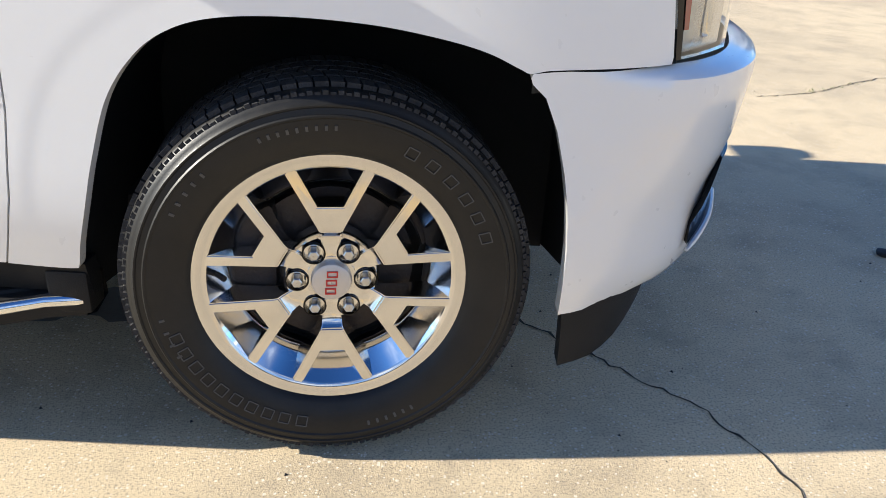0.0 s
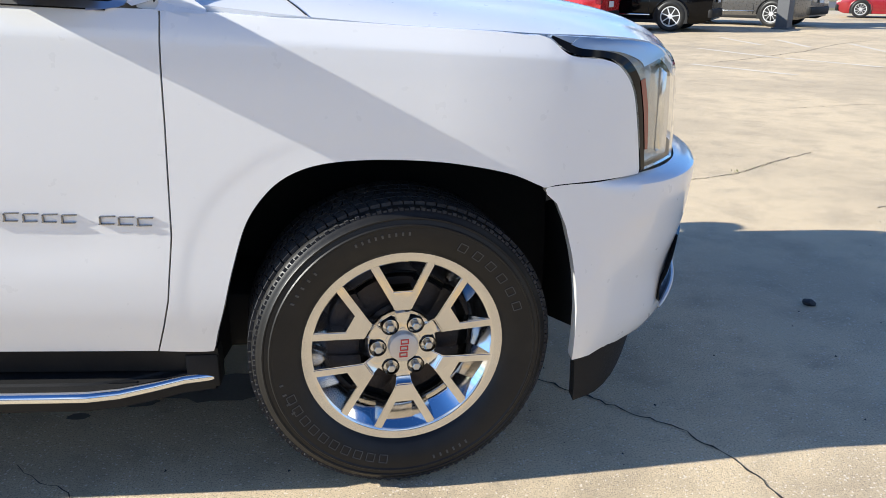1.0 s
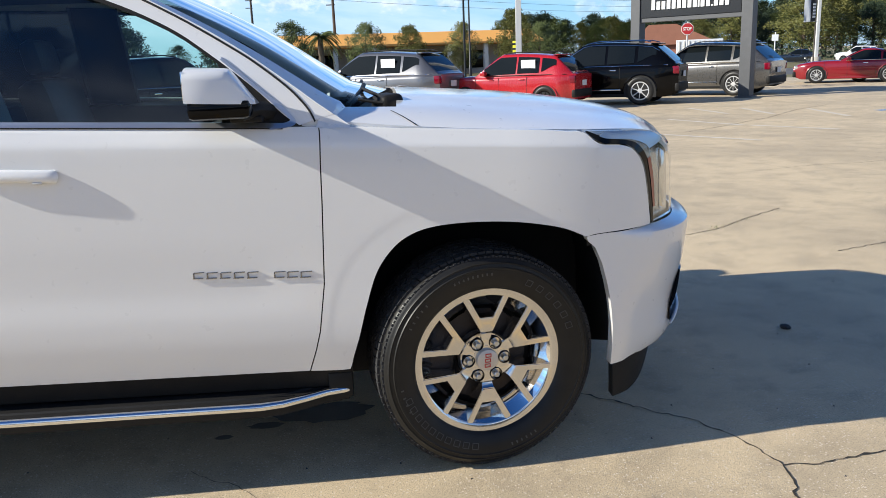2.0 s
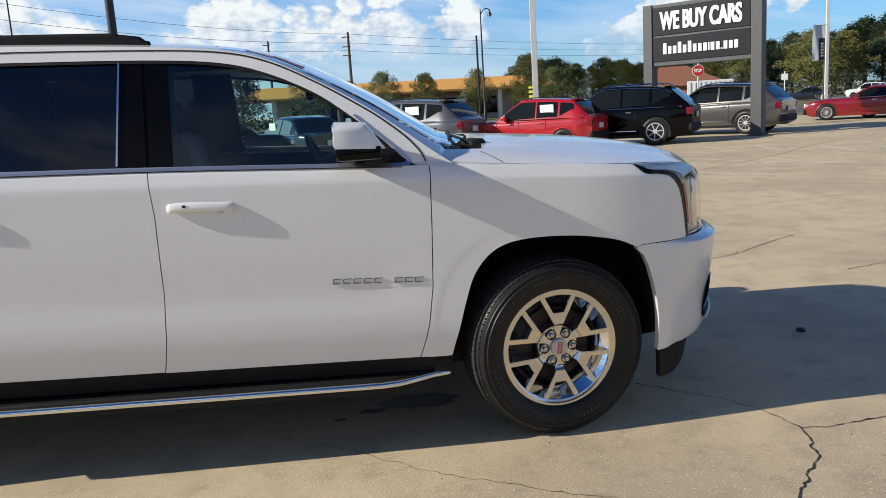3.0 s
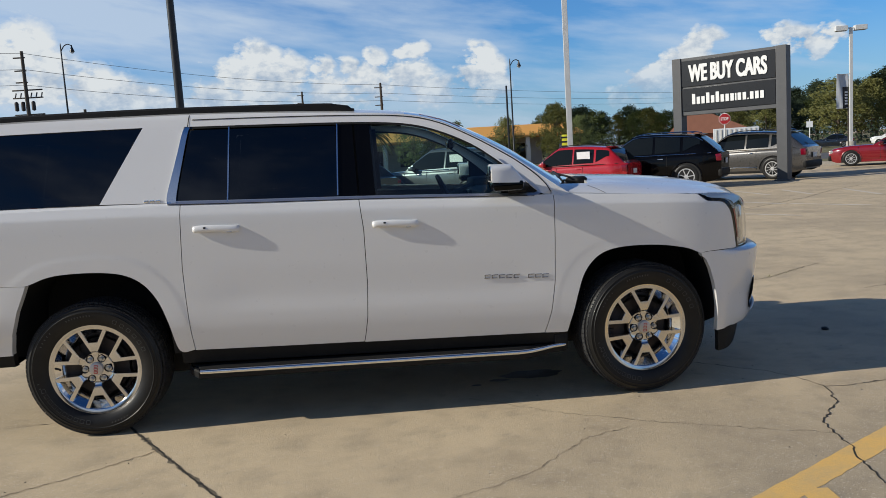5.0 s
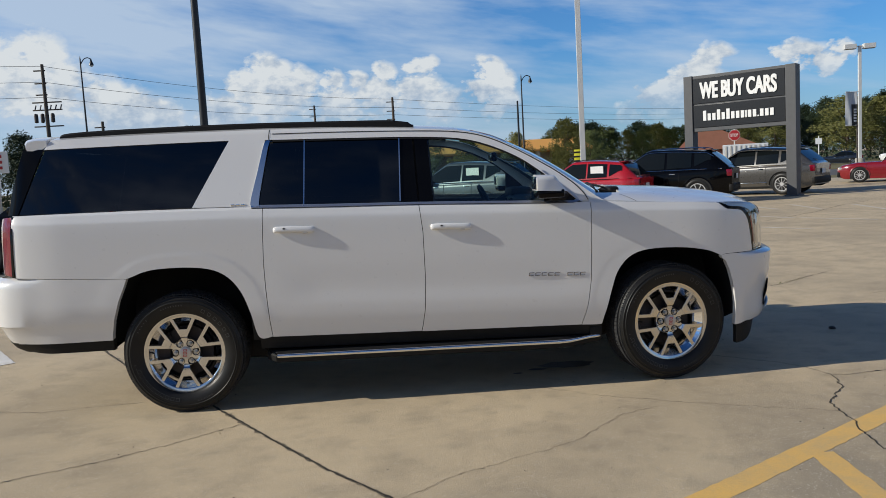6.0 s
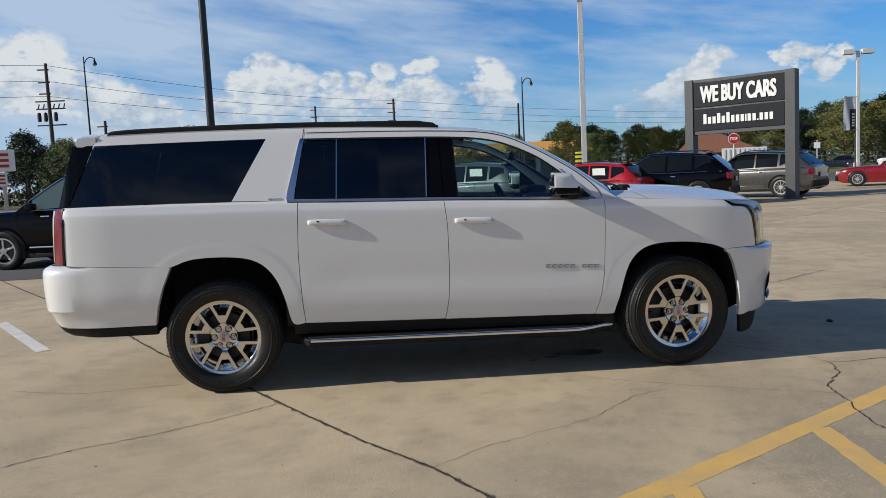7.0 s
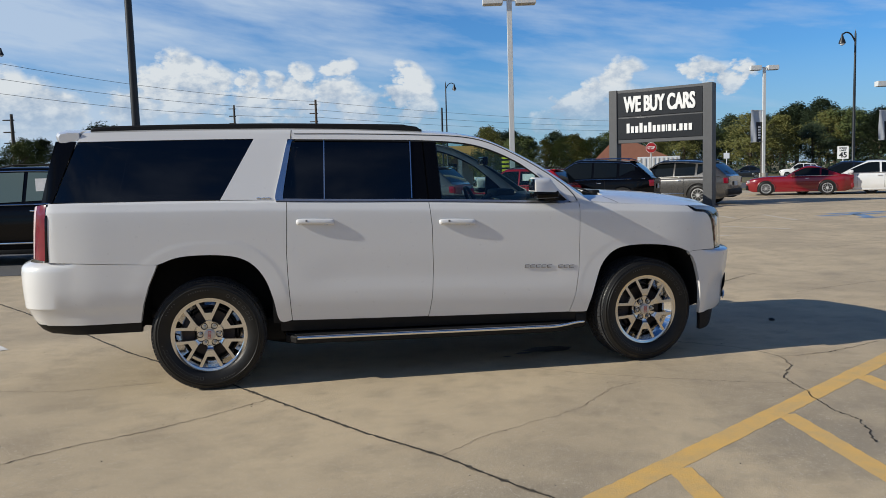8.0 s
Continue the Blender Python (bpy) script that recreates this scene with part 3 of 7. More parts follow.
LOWER_S, LOWER_IN = curve_table([(-1.0, 0.066), (-0.90, 0.046), (-0.82, 0.025), (-0.74, 0.0075), (-0.66, 0.0008), (CREASE, 0.0)])
UPPER_S, UPPER_IN = curve_table([(CREASE, 0.0), (-0.45, 0.0), (-0.32, 0.0), (-0.20, 0.0014), (-0.12, 0.0042), (-0.066, 0.0080)])
for a, b in ((-0.058, 0.0105), (-0.012, 0.030), (0.0, 0.046), (0.42, 0.194), (0.50, 0.230), (0.56, 0.29)):
    UPPER_S.append(a)
    UPPER_IN.append(b)
SEAM_A = seam([(0.42, -0.634), (0.50, -0.607), (0.569, -0.588), (0.733, -0.563), (1.0, -0.551), (1.14, -0.547), (1.20, -0.544), (1.24, -0.544), (1.265, -0.550), (1.30, -0.566)])
SEAM_B = seam([(0.43, -1.728), (0.49, -1.713), (0.60, -1.693), (0.795, -1.680), (1.116, -1.679), (1.32, -1.698)])
SEAM_C = seam([(0.47, -2.714), (0.60, -2.722), (0.80, -2.731), (0.97, -2.733), (1.33, -2.717)])
GAP = 0.0021

WINDOW_TOP = [(-4.127, 1.790), (-3.5, 1.790), (-2.924, 1.786), (-2.648, 1.777), (-2.2, 1.765), (-1.706, 1.748), (-1.40, 1.722), (-1.204, 1.670), (-1.008, 1.578), (-0.875, 1.484), (-0.744, 1.376), (-0.655, 1.290), (-0.606, 1.256)]
ROOF_EDGE = [(-4.090, 1.852), (-3.5, 1.856), (-2.924, 1.852), (-2.645, 1.848), (-2.2, 1.833), (-1.723, 1.806), (-1.395, 1.774), (-1.190, 1.720), (-0.985, 1.618), (-0.80, 1.507), (-0.655, 1.402), (-0.555, 1.325), (-0.50, 1.285)]


def suv_flank(car, flip):
    """All the panels of one side; flip: the far side, mirrored."""

    def add(name, bm, material, parent=None, label=""):
        if flip:
            mirror_y(bm, MID)
        return part(name, bm, material, parent or car, label, 15 if name in ("quarter_panel", "rear_door", "front_door", "front_fender") else 38)

    # rear quarter
    quarter = add("quarter_panel", panel([((-4.305, 0.968), (-4.305, 1.368)), ((-4.0, 0.948), (-4.02, 1.366)), ((-3.72, 0.930), (-3.72, 1.362)), ((-3.625, 0.924), (-3.60, 1.361)),
                    ((-3.575, 0.936), (-3.54, 1.360)), ((-3.50, 0.962), (-3.45, 1.358)), ((-3.40, 0.976), (-3.37, 1.356)), ((-3.224, 0.975), (-3.224, 1.353)), ((-3.071, 0.951), (-3.09, 1.350)),
                    ((-2.965, 0.890), (-2.985, 1.347)), ((-2.889, 0.784), (-2.90, 1.345)), ((-2.84, 0.641), (-2.84, 1.343)), ((-2.803, 0.478), (-2.79, 1.341)), ((-2.72, 0.476), (-2.722, 1.338))],
                   nu=8, nv=52, right=lambda z: SEAM_C(z) - GAP), "pearl")
    # pillar between quarter window and rear door
    add("rear_pillar", panel([((-3.172, 1.358), (-2.932, 1.789)), ((-3.02, 1.352), (-2.84, 1.788)), ((-2.90, 1.348), (-2.76, 1.784)), ((-2.795, 1.343), (-2.694, 1.780))], nv=8), "pearl")
    bars = None
    for k in range(3):
        bars = bm_box((0.026, 0.006, 0.014), (-2.91 + 0.034 * k, side_y(-2.88, 1.366) - 0.002, 1.366 - 0.001 * k), 0.002, bars)
    add("trim_badge", bars, "chrome", quarter, "small chrome trim badge")
    # doors
    rear_door = add("rear_door", panel([((-2.71, 0.474), (-2.717, 1.333)), ((-2.2, 0.460), (-2.2, 1.314)), ((-1.73, 0.449), (-1.70, 1.297))], nu=14, nv=62,
                    left=lambda z: SEAM_C(z) + GAP, right=lambda z: SEAM_B(z) - GAP), "pearl")
    front_door = add("front_door", panel([((-1.725, 0.446), (-1.698, 1.295)), ((-1.2, 0.434), (-1.2, 1.276)), ((-0.634, 0.421), (-0.60, 1.249))], nu=16, nv=62,
                     left=lambda z: SEAM_B(z) + GAP, right=lambda z: SEAM_A(z) - GAP), "pearl")
    # front fender
    add("front_fender", panel([((-0.640, 0.420), (-0.596, 1.268)), ((-0.56, 0.416), (-0.50, 1.252)), ((-0.505, 0.416), (-0.448, 1.245)), ((-0.4930, 0.424), (-0.43, 1.243)), ((-0.480, 0.470), (-0.41, 1.242)), ((-0.456, 0.545), (-0.38, 1.240)), ((-0.426, 0.650), (-0.33, 1.236)),
                    ((-0.386, 0.762), (-0.27, 1.232)), ((-0.331, 0.838), (-0.22, 1.230)), ((-0.270, 0.882), (-0.16, 1.226)), ((-0.19, 0.906), (-0.10, 1.222)), ((-0.07, 0.914), (-0.02, 1.217)), ((0.07, 0.908), (0.09, 1.211)),
                    ((0.18, 0.892), (0.20, 1.204)), ((0.262, 0.872), (0.28, 1.196)), ((0.322, 0.846), (0.333, 1.190)), ((0.340, 0.839), (0.384, 1.150)), ((0.370, 0.845), (0.465, 1.137)), ((0.425, 0.847), (0.508, 1.114)),
                    ((0.50, 0.845), (0.546, 1.057)), ((0.55, 0.842), (0.568, 0.957)), ((0.583, 0.840), (0.585, 0.852))], nu=9, nv=52, left=lambda z: SEAM_A(z) + GAP), "pearl")
    add("pillar_foot", panel([((-0.555, 1.247), (-0.545, 1.272)), ((-0.52, 1.244), (-0.50, 1.286)), ((-0.48, 1.241), (-0.47, 1.268)), ((-0.445, 1.239), (-0.445, 1.250))], nu=4, nv=3, depth=0.01, push=0.0008), "pearl")
    # roof side and A-pillar in one sweep
    add("roof_side", panel(list(zip(WINDOW_TOP, ROOF_EDGE)), nu=5, nv=4, depth=0.03), "pearl")
    line = [(a[0] + (b[0] - a[0]) * f, a[1] + (b[1] - a[1]) * f) for a, b, f in zip(WINDOW_TOP[3:9], ROOF_EDGE[3:9], (0.6, 0.66, 0.76, 0.9, 0.97, 0.98))]
    line += [(-0.802, 1.505), (-0.722, 1.449), (-0.640, 1.382), (-0.594, 1.334), (-0.569, 1.300), (-0.554, 1.268)]
    add("roof_channel", panel([((x - 0.0040, z - 0.0055), (x, z)) for x, z in line], nu=5, nv=1, depth=0, push=-0.0025), "shell", None, "dark roof channel line")
    add("roof_joint", panel([((-2.676, 1.776), (-2.668, 1.846)), ((-2.671, 1.776), (-2.663, 1.846))], nu=1, nv=4, depth=0, push=-0.0025), "shell")
    # glass
    quarter_glass = add("quarter_window", panel([((-4.262, 1.374), (-4.122, 1.790)), ((-3.7, 1.366), (-3.55, 1.790)), ((-3.20, 1.359), (-2.96, 1.788)), ((-3.172, 1.362), (-2.935, 1.788))], nv=5, depth=0, push=0.008), "privacy", None, "near-black privacy glass")
    quarter_glass.visible_shadow = False
    g = add("rear_door_window", panel([((-2.745, 1.352), (-2.66, 1.772)), ((-2.3, 1.332), (-2.3, 1.765)), ((-1.815, 1.312), (-1.812, 1.751))], nv=4, depth=0, push=0.012), "privacy", rear_door, "near-black privacy glass")
    g = add("front_door_window", panel([((-1.60, 1.300), (-1.612, 1.742)), ((-1.4, 1.292), (-1.40, 1.716)), ((-1.2, 1.284), (-1.20, 1.662)), ((-1.0, 1.278), (-1.005, 1.568)), ((-0.87, 1.272), (-0.872, 1.474)), ((-0.845, 1.271), (-0.848, 1.455))], nu=3, nv=4, depth=0, push=0.014), "clear_glass", front_door, "faintly green clear glass")
    g.visible_shadow = False
    # black pillar covers and mirror triangle
    add("pillar_cover", panel([((-1.815, 1.305), (-1.812, 1.756)), ((-1.70, 1.300), (-1.712, 1.752))], nu=3, nv=4, depth=0.01, push=0.004), "gloss_black", rear_door)
    add("pillar_core", panel([((-1.835, 1.28), (-1.83, 1.765)), ((-1.585, 1.28), (-1.60, 1.755))], nu=3, nv=4, depth=0.05, push=0.03), "shell")
    add("pillar_cover", panel([((-1.688, 1.300), (-1.700, 1.752)), ((-1.598, 1.297), (-1.610, 1.745))], nu=3, nv=4, depth=0.01, push=0.004), "gloss_black", front_door)
    add("mirror_triangle", panel([((-0.852, 1.270), (-0.856, 1.462)), ((-0.75, 1.266), (-0.750, 1.380)), ((-0.66, 1.264), (-0.668, 1.304)), ((-0.636, 1.264), (-0.640, 1.274))], nu=3, nv=3, depth=0.012, push=0.004), "blackplastic", front_door)
    add("window_seal", panel([((x, z - 0.013), (x, z)) for x, z in WINDOW_TOP[3:12]], nu=3, nv=1, depth=0.006, push=0.002), "blackplastic", front_door, "black rubber window seal")
    # bright work
    add("belt_trim", panel([((-2.79, 1.336), (-2.79, 1.354)), ((-2.3, 1.317), (-2.3, 1.334)), ((-1.70, 1.297), (-1.70, 1.313)), ((-1.1, 1.271), (-1.1, 1.286)), ((-0.66, 1.250), (-0.66, 1.265))], nu=6, nv=2, depth=0.012, push=-0.006), "satin_chrome", None, "chrome strip under the windows")
    add("belt_seal", panel([((x, z - 0.0035), (x, z)) for x, z in ((-2.79, 1.336), (-2.3, 1.317), (-1.70, 1.297), (-1.1, 1.271), (-0.66, 1.250))], nu=6, nv=1, depth=0.004, push=-0.0035), "blackplastic", None, "thin black seal under the chrome strip")
    add("window_surround", panel([((-2.792, 1.340), (-2.740, 1.344)), ((-2.792, 1.392), (-2.738, 1.394)), ((-2.745, 1.575), (-2.705, 1.575)), ((-2.700, 1.752), (-2.668, 1.752)), ((-2.672, 1.776), (-2.645, 1.766))], nu=5, nv=4, depth=0.012, push=-0.008), "chrome", None, "broad polished chrome window surround")
    add("pillar_trim", panel([((-0.848, 1.470), (-0.842, 1.478)), ((-0.738, 1.372), (-0.730, 1.380)), ((-0.650, 1.290), (-0.636, 1.296)), ((-0.640, 1.270), (-0.622, 1.258)), ((-0.70, 1.258), (-0.70, 1.246))], nu=5, nv=2, depth=0.012, push=-0.006), "satin_chrome", front_door)
    for x0, x1, zt in ((-2.450, -2.4425, 1.764), (-1.8165, -1.809, 1.744)):
        add("divider_strip", panel([((x0 - 0.004, 1.325), (x0 + 0.012, zt)), ((x1 - 0.004, 1.325), (x1 + 0.012, zt))], nu=1, nv=4, depth=0.01, push=-0.002), "chrome", rear_door, "thin chrome strip between the panes")
    # handles
    for door, x0, z0 in ((rear_door, -2.650, 1.190), (front_door, -1.616, 1.150)):
        y0 = side_y(x0 + 0.13, z0)
        bar = [(x0 + 0.008, y0 - 0.003, z0 - 0.003), (x0 + 0.016, y0 - 0.011, z0), (x0 + 0.06, y0 - 0.014, z0 + 0.002), (x0 + 0.13, y0 - 0.016, z0), (x0 + 0.20, y0 - 0.015, z0 - 0.005), (x0 + 0.250, y0 - 0.011, z0 - 0.009), (x0 + 0.262, y0 - 0.003, z0 - 0.011)]
        bm = bm_tube(glide(bar, 4), [0.009] + [0.0115] * 23 + [0.009], 12, flat=1.75)
        h = add("door_handle", bm, "pearl", door, "body-coloured pull handle")
        cup = bmesh.new()
        bmesh.ops.create_uvsphere(cup, u_segments=20, v_segments=10, radius=1)
        bmesh.ops.scale(cup, vec=(0.075, 0.004, 0.036), verts=cup.verts)
        bmesh.ops.translate(cup, vec=(x0 + 0.125, y0 + 0.0036, z0 - 0.018), verts=cup.verts)
        add("handle_recess", cup, "pearl", h)
        add("lock_cover", bm_box((0.014, 0.006, 0.010), (x0 + 0.072, y0 - 0.0255, z0 + 0.006), 0.002), "blackplastic", h)
        # silver piece added to stand for the bright spot below the bar
        add("handle_bright_spot", bm_box((0.03, 0.02, 0.010), (x0 + 0.21, y0 - 0.016, z0 - 0.026), 0.004), "bright_rim", h)
    # model lettering on the front door: plain bars
    for k in range(9):
        if k == 5:
            continue
        w = 0.034 if k < 5 else 0.036
        x = -0.957 + 0.0435 * k
        z = 0.792 - 0.0022 * k
        y = side_y(x, z) - 0.002
        bm = None
        for dx, dz, sx, sz in ((0, 0.0095, w, 0.0032), (0, -0.0095, w, 0.0032), (-w / 2 + 0.002, 0, 0.004, 0.019)):
            bm = bm_box((sx, 0.006, sz), (x + dx + dz * 0.25, y, z + dz), 0.001, bm)
        add("badge_letter", bm, "badge", front_door, "chrome lettering as plain bars")
    # door mirror
    mirror = thing_part("door_mirror", car)
    y0 = -0.110
    shell_rows = []
    for k in range(13):
        t = k / 12
        x = -0.915 + 0.190 * t
        top, bot = 1.456 - 0.010 * t - 0.088 * max(0.0, t - 0.66) / 0.34, 1.352 - 0.012 * t
        half = 0.105 * (1 - 0.55 * t ** 2)
        ring = []
        for q in range(15):
            a = math.pi * q / 14
            yy = -math.cos(a)
            zz = math.sin(a) ** 0.30
            ring.append((x + 0.012 * (1 - zz) * t, y0 + 0.01 - half * yy * (0.93 + 0.07 * (1 - zz)), bot + (top - bot) * zz))
        shell_rows.append(ring)
    bm = bm_grid(shell_rows)
    bm.verts.ensure_lookup_table()
    bm.faces.new([bm.verts[i] for i in range(15)])
    bm.faces.new([bm.verts[len(bm.verts) - 15 + i] for i in range(15)])
    bmesh.ops.recalc_face_normals(bm, faces=bm.faces)
    add("mirror_cap", bm, "pearl", mirror, "white upper shell")
    low = bm_box((0.184, 0.205, 0.058), (-0.820, y0 + 0.010, 1.328), 0.018)
    for v in low.verts:
        if v.co.x > -0.78:
            v.co.y = y0 + (v.co.y - y0) * 0.62
    add("mirror_base", low, "gloss_black", mirror, "glossy black lower shell")
    arm = bm_tube([(-0.77, -0.10, 1.315), (-0.735, -0.05, 1.318), (-0.715, -0.01, 1.312), (-0.70, 0.03, 1.305)], [0.034, 0.036, 0.040, 0.044], 10, flat=0.8)
    arm = bm_box((0.10, 0.10, 0.02), (-0.755, -0.03, 1.290), 0.006, arm)
    add("mirror_arm", arm, "blackplastic", mirror)
    add("mirror_glass", bm_box((0.006, 0.165, 0.085), (-0.918, y0 + 0.010, 1.402), 0.002), "chrome", mirror, "silvered mirror glass")
    # dark plastic sill and running board
    add("sill_cover", panel([((-2.80, 0.392), (-2.80, 0.478)), ((-1.7, 0.370), (-1.7, 0.448)), ((-0.49, 0.345), (-0.49, 0.418))], nu=5, nv=3, depth=0.05, push=0.014), "blackplastic")
    rows = []
    for k in range(31):
        t = k / 30
        x = -2.765 + 2.270 * t
        taper = ease(0, 0.035, t) * (1 - ease(0.86, 1.0, t) * 0.72)
        out = 0.02 - 0.115 * taper
        zt = 0.364 - 0.036 * t + 0.014 * ease(0.9, 1, t)
        rows.append([(x, 0.09, zt + 0.012), (x, out + 0.055, zt + 0.008), (x, out + 0.050, zt + 0.002), (x, out + 0.012, zt), (x, out, zt - 0.010), (x, out + 0.006, zt - 0.046), (x, out + 0.05, zt - 0.062), (x, 0.10, zt - 0.05)])
    board = add("running_board", bm_grid(rows, close_v=True), "blackplastic", None, "black ribbed side step")
    strip = []
    for k in range(31):
        t = k / 30
        x = -2.755 + 2.262 * t
        taper = ease(0, 0.035, t) * (1 - ease(0.86, 1.0, t) * 0.72)
        out = 0.02 - 0.115 * taper
        zt = 0.364 - 0.036 * t + 0.014 * ease(0.9, 1, t)
        strip.append([(x, out + 0.012 - 0.017 * math.sin(q * 0.45), zt - 0.009 + 0.015 * math.cos(q * 0.45)) for q in range(8)])
    add("bright_strip", bm_grid(strip), "chrome", board, "bright metal edging")
    for k in range(3):
        ribs = bm_box((1.95, 0.010, 0.006), (-1.66, -0.030 + 0.026 * k, 0.349), 0.002, rot=pose(0, 0, 0, 0, 0.9, 0))
        add("tread_rib", ribs, "blackplastic", board)
    add("step_end", bm_box((0.085, 0.07, 0.095), (-0.522, 0.018, 0.352), 0.008), "blackplastic", board)
    # wheel-arch liners
    for cx, a, b, foot in ((-3.284, 0.500, 0.540, (0.39, 0.50)), (-0.012, 0.486, 0.478, (0.43, 0.33))):
        rows = []
        for k in range(25):
            t = math.pi * k / 24
            c, sn = math.cos(t), math.sin(t)
            x, z = cx + a * math.copysign(abs(c) ** (2 / 3.3), c), 0.45 + b * abs(sn) ** (2 / 3.3)
            ys = side_y(x, z) + 0.029
            rows.append([(x, ys, z), (x, ys + 0.06, z - 0.004), (cx + (x - cx) * 1.04, 0.60, z + 0.01)])
        rows = [[(x, y + 0.02, foot[0] - 0.35 * max(y, 0)) for x, y, z in rows[0]]] + rows + [[(x, y + 0.02, foot[1] - 0.20 * max(y, 0)) for x, y, z in rows[-1]]]
        bm = bm_grid(rows)
        bm.faces.new([bm.verts.new((rw[2][0], 0.597, rw[2][2])) for rw in rows])
        add("arch_liner", bm, "shell", None, "black wheel-arch liner")
    # dark inner shell behind the shut lines
    add("inner_panel", panel([((-2.85, 0.45), (-2.85, 1.30)), ((-1.7, 0.42), (-1.7, 1.27)), ((-0.52, 0.40), (-0.52, 1.22))], nu=4, nv=6, depth=0, push=0.05), "shell")
    # dark strip added behind the bumper seam so that the gap reads dark
    add("seam_backing", panel([((0.345, 0.80), (0.345, 0.88)), ((0.45, 0.81), (0.45, 0.89)), ((0.60, 0.82), (0.60, 0.90))], nu=3, nv=1, depth=0, push=0.022), "shell")
    # head lamp
    edge = [((0.340, 1.190), (0.344, 1.195)), ((0.390, 1.153), (0.45, 1.187)), ((0.470, 1.141), (0.56, 1.176)), ((0.513, 1.118), (0.65, 1.154)), ((0.551, 1.059), (0.716, 1.105)), ((0.573, 0.957), (0.736, 0.965)), ((0.590, 0.846), (0.738, 0.842))]
    lamp = add("head_lamp", panel(edge, nu=5, nv=6, depth=0, push=0.05), "lampback", None, "clear head lamp with dark surround")
    add("lamp_lens", panel(edge, nu=5, nv=6, depth=0.02), "lens", lamp).visible_shadow = False
    dark = [(a, (a[0] + (b[0] - a[0]) * w, a[1] + (b[1] - a[1]) * w)) for (a, b), w in zip(edge, (0.9, 0.38, 0.26, 0.17, 0.125, 0.10, 0.08))]
    add("lamp_surround", panel(dark, nu=5, nv=2, depth=0.01, push=-0.002), "gloss_black", lamp)
    low = edge[3]
    cut = ((low[0][0] * 0.72 + edge[4][0][0] * 0.28, low[0][1] * 0.72 + edge[4][0][1] * 0.28), (low[1][0] * 0.6 + edge[4][1][0] * 0.4, low[1][1] * 0.6 + edge[4][1][1] * 0.4))
    brow = [((a[0] + (b[0] - a[0]) * 0.34, a[1] + (b[1] - a[1]) * 0.34), (a[0] + (b[0] - a[0]) * 0.95, a[1] + (b[1] - a[1]) * 0.95)) for a, b in [((0.372, 1.167), (0.405, 1.190))] + edge[1:4] + [cut]]
    # added strip; its blue-grey colour stands for the sky mirrored in the lens
    add("lamp_brow", panel(brow, nu=4, nv=3, depth=0.006, push=-0.003), "brow_sky_tint", lamp, "satin strip along the top of the lamp, sky reflection put into its colour")
    add("side_marker", panel([((0.566, 1.080), (0.580, 1.085)), ((0.583, 1.0), (0.598, 1.0)), ((0.597, 0.90), (0.608, 0.90))], nu=3, nv=2, depth=0.006, push=-0.0045), "amber", lamp, "red-amber side marker")
    # tail lamp
    lamp = add("tail_lamp", panel([((-4.432, 0.985), (-4.378, 1.356)), ((-4.385, 0.982), (-4.345, 1.360)), ((-4.332, 0.978), (-4.304, 1.360))], nu=4, nv=8, depth=0.05, push=-0.004), "tail", None, "tall red tail lamp")
    add("lamp_surround", panel([((-4.332, 0.970), (-4.306, 1.366)), ((-4.311, 0.970), (-4.292, 1.366))], nu=2, nv=4, depth=0.03, push=-0.006), "gloss_black", lamp)
    add("reverse_lamp", panel([((-4.450, 0.99), (-4.398, 1.35)), ((-4.430, 0.985), (-4.376, 1.356))], nu=2, nv=6, depth=0.03, push=-0.007), "tail_clear", lamp)
    # wrap-round rear glass
    add("corner_glass", panel([((-4.348, 1.372), (-4.262, 1.797)), ((-4.30, 1.374), (-4.20, 1.797)), ((-4.268, 1.376), (-4.132, 1.792))], nu=3, nv=6, depth=0.02, push=0.003), "gloss_black", None, "black corner glass")
    # roof rail
    rail = [(-4.075, 0.245, 1.868), (-4.00, 0.25, 1.888), (-3.6, 0.26, 1.896), (-2.82, 0.26, 1.892), (-1.93, 0.26, 1.868), (-1.80, 0.26, 1.857), (-1.685, 0.258, 1.838)]
    bm = bmesh.new()
    rows = []
    for i, p in enumerate(glide(rail, 5)):
        w, h = 0.024, 0.020 if 0 < i < 29 else 0.006
        rows.append([(p.x, p.y - w, p.z - 0.045), (p.x, p.y - w, p.z + h - 0.012), (p.x, p.y - w * 0.5, p.z + h), (p.x, p.y + w * 0.5, p.z + h), (p.x, p.y + w, p.z + h - 0.012), (p.x, p.y + w, p.z - 0.045)])
    add("roof_rail", bm_grid(rows, close_v=True), "blackplastic", None, "black roof rail")


def thing_part(name, parent):
    ob = new(name)
    ob.parent = parent
    return ob


def plan_curve(points):
    pts = glide([(x, y, 0) for x, y in points], 8)
    run = [0.0]
    for a, b in zip(pts, pts[1:]):
        run.append(run[-1] + (b - a).length)

    def at(s):
        return Vector((float(np.interp(s, run, [p.x for p in pts])), float(np.interp(s, run, [p.y for p in pts])), 0))

    return at, run[-1], (lambda x: float(np.interp(x, [p.x for p in pts], run)) if pts[0].x < pts[-1].x else float(np.interp(-x, [-p.x for p in pts], run)))


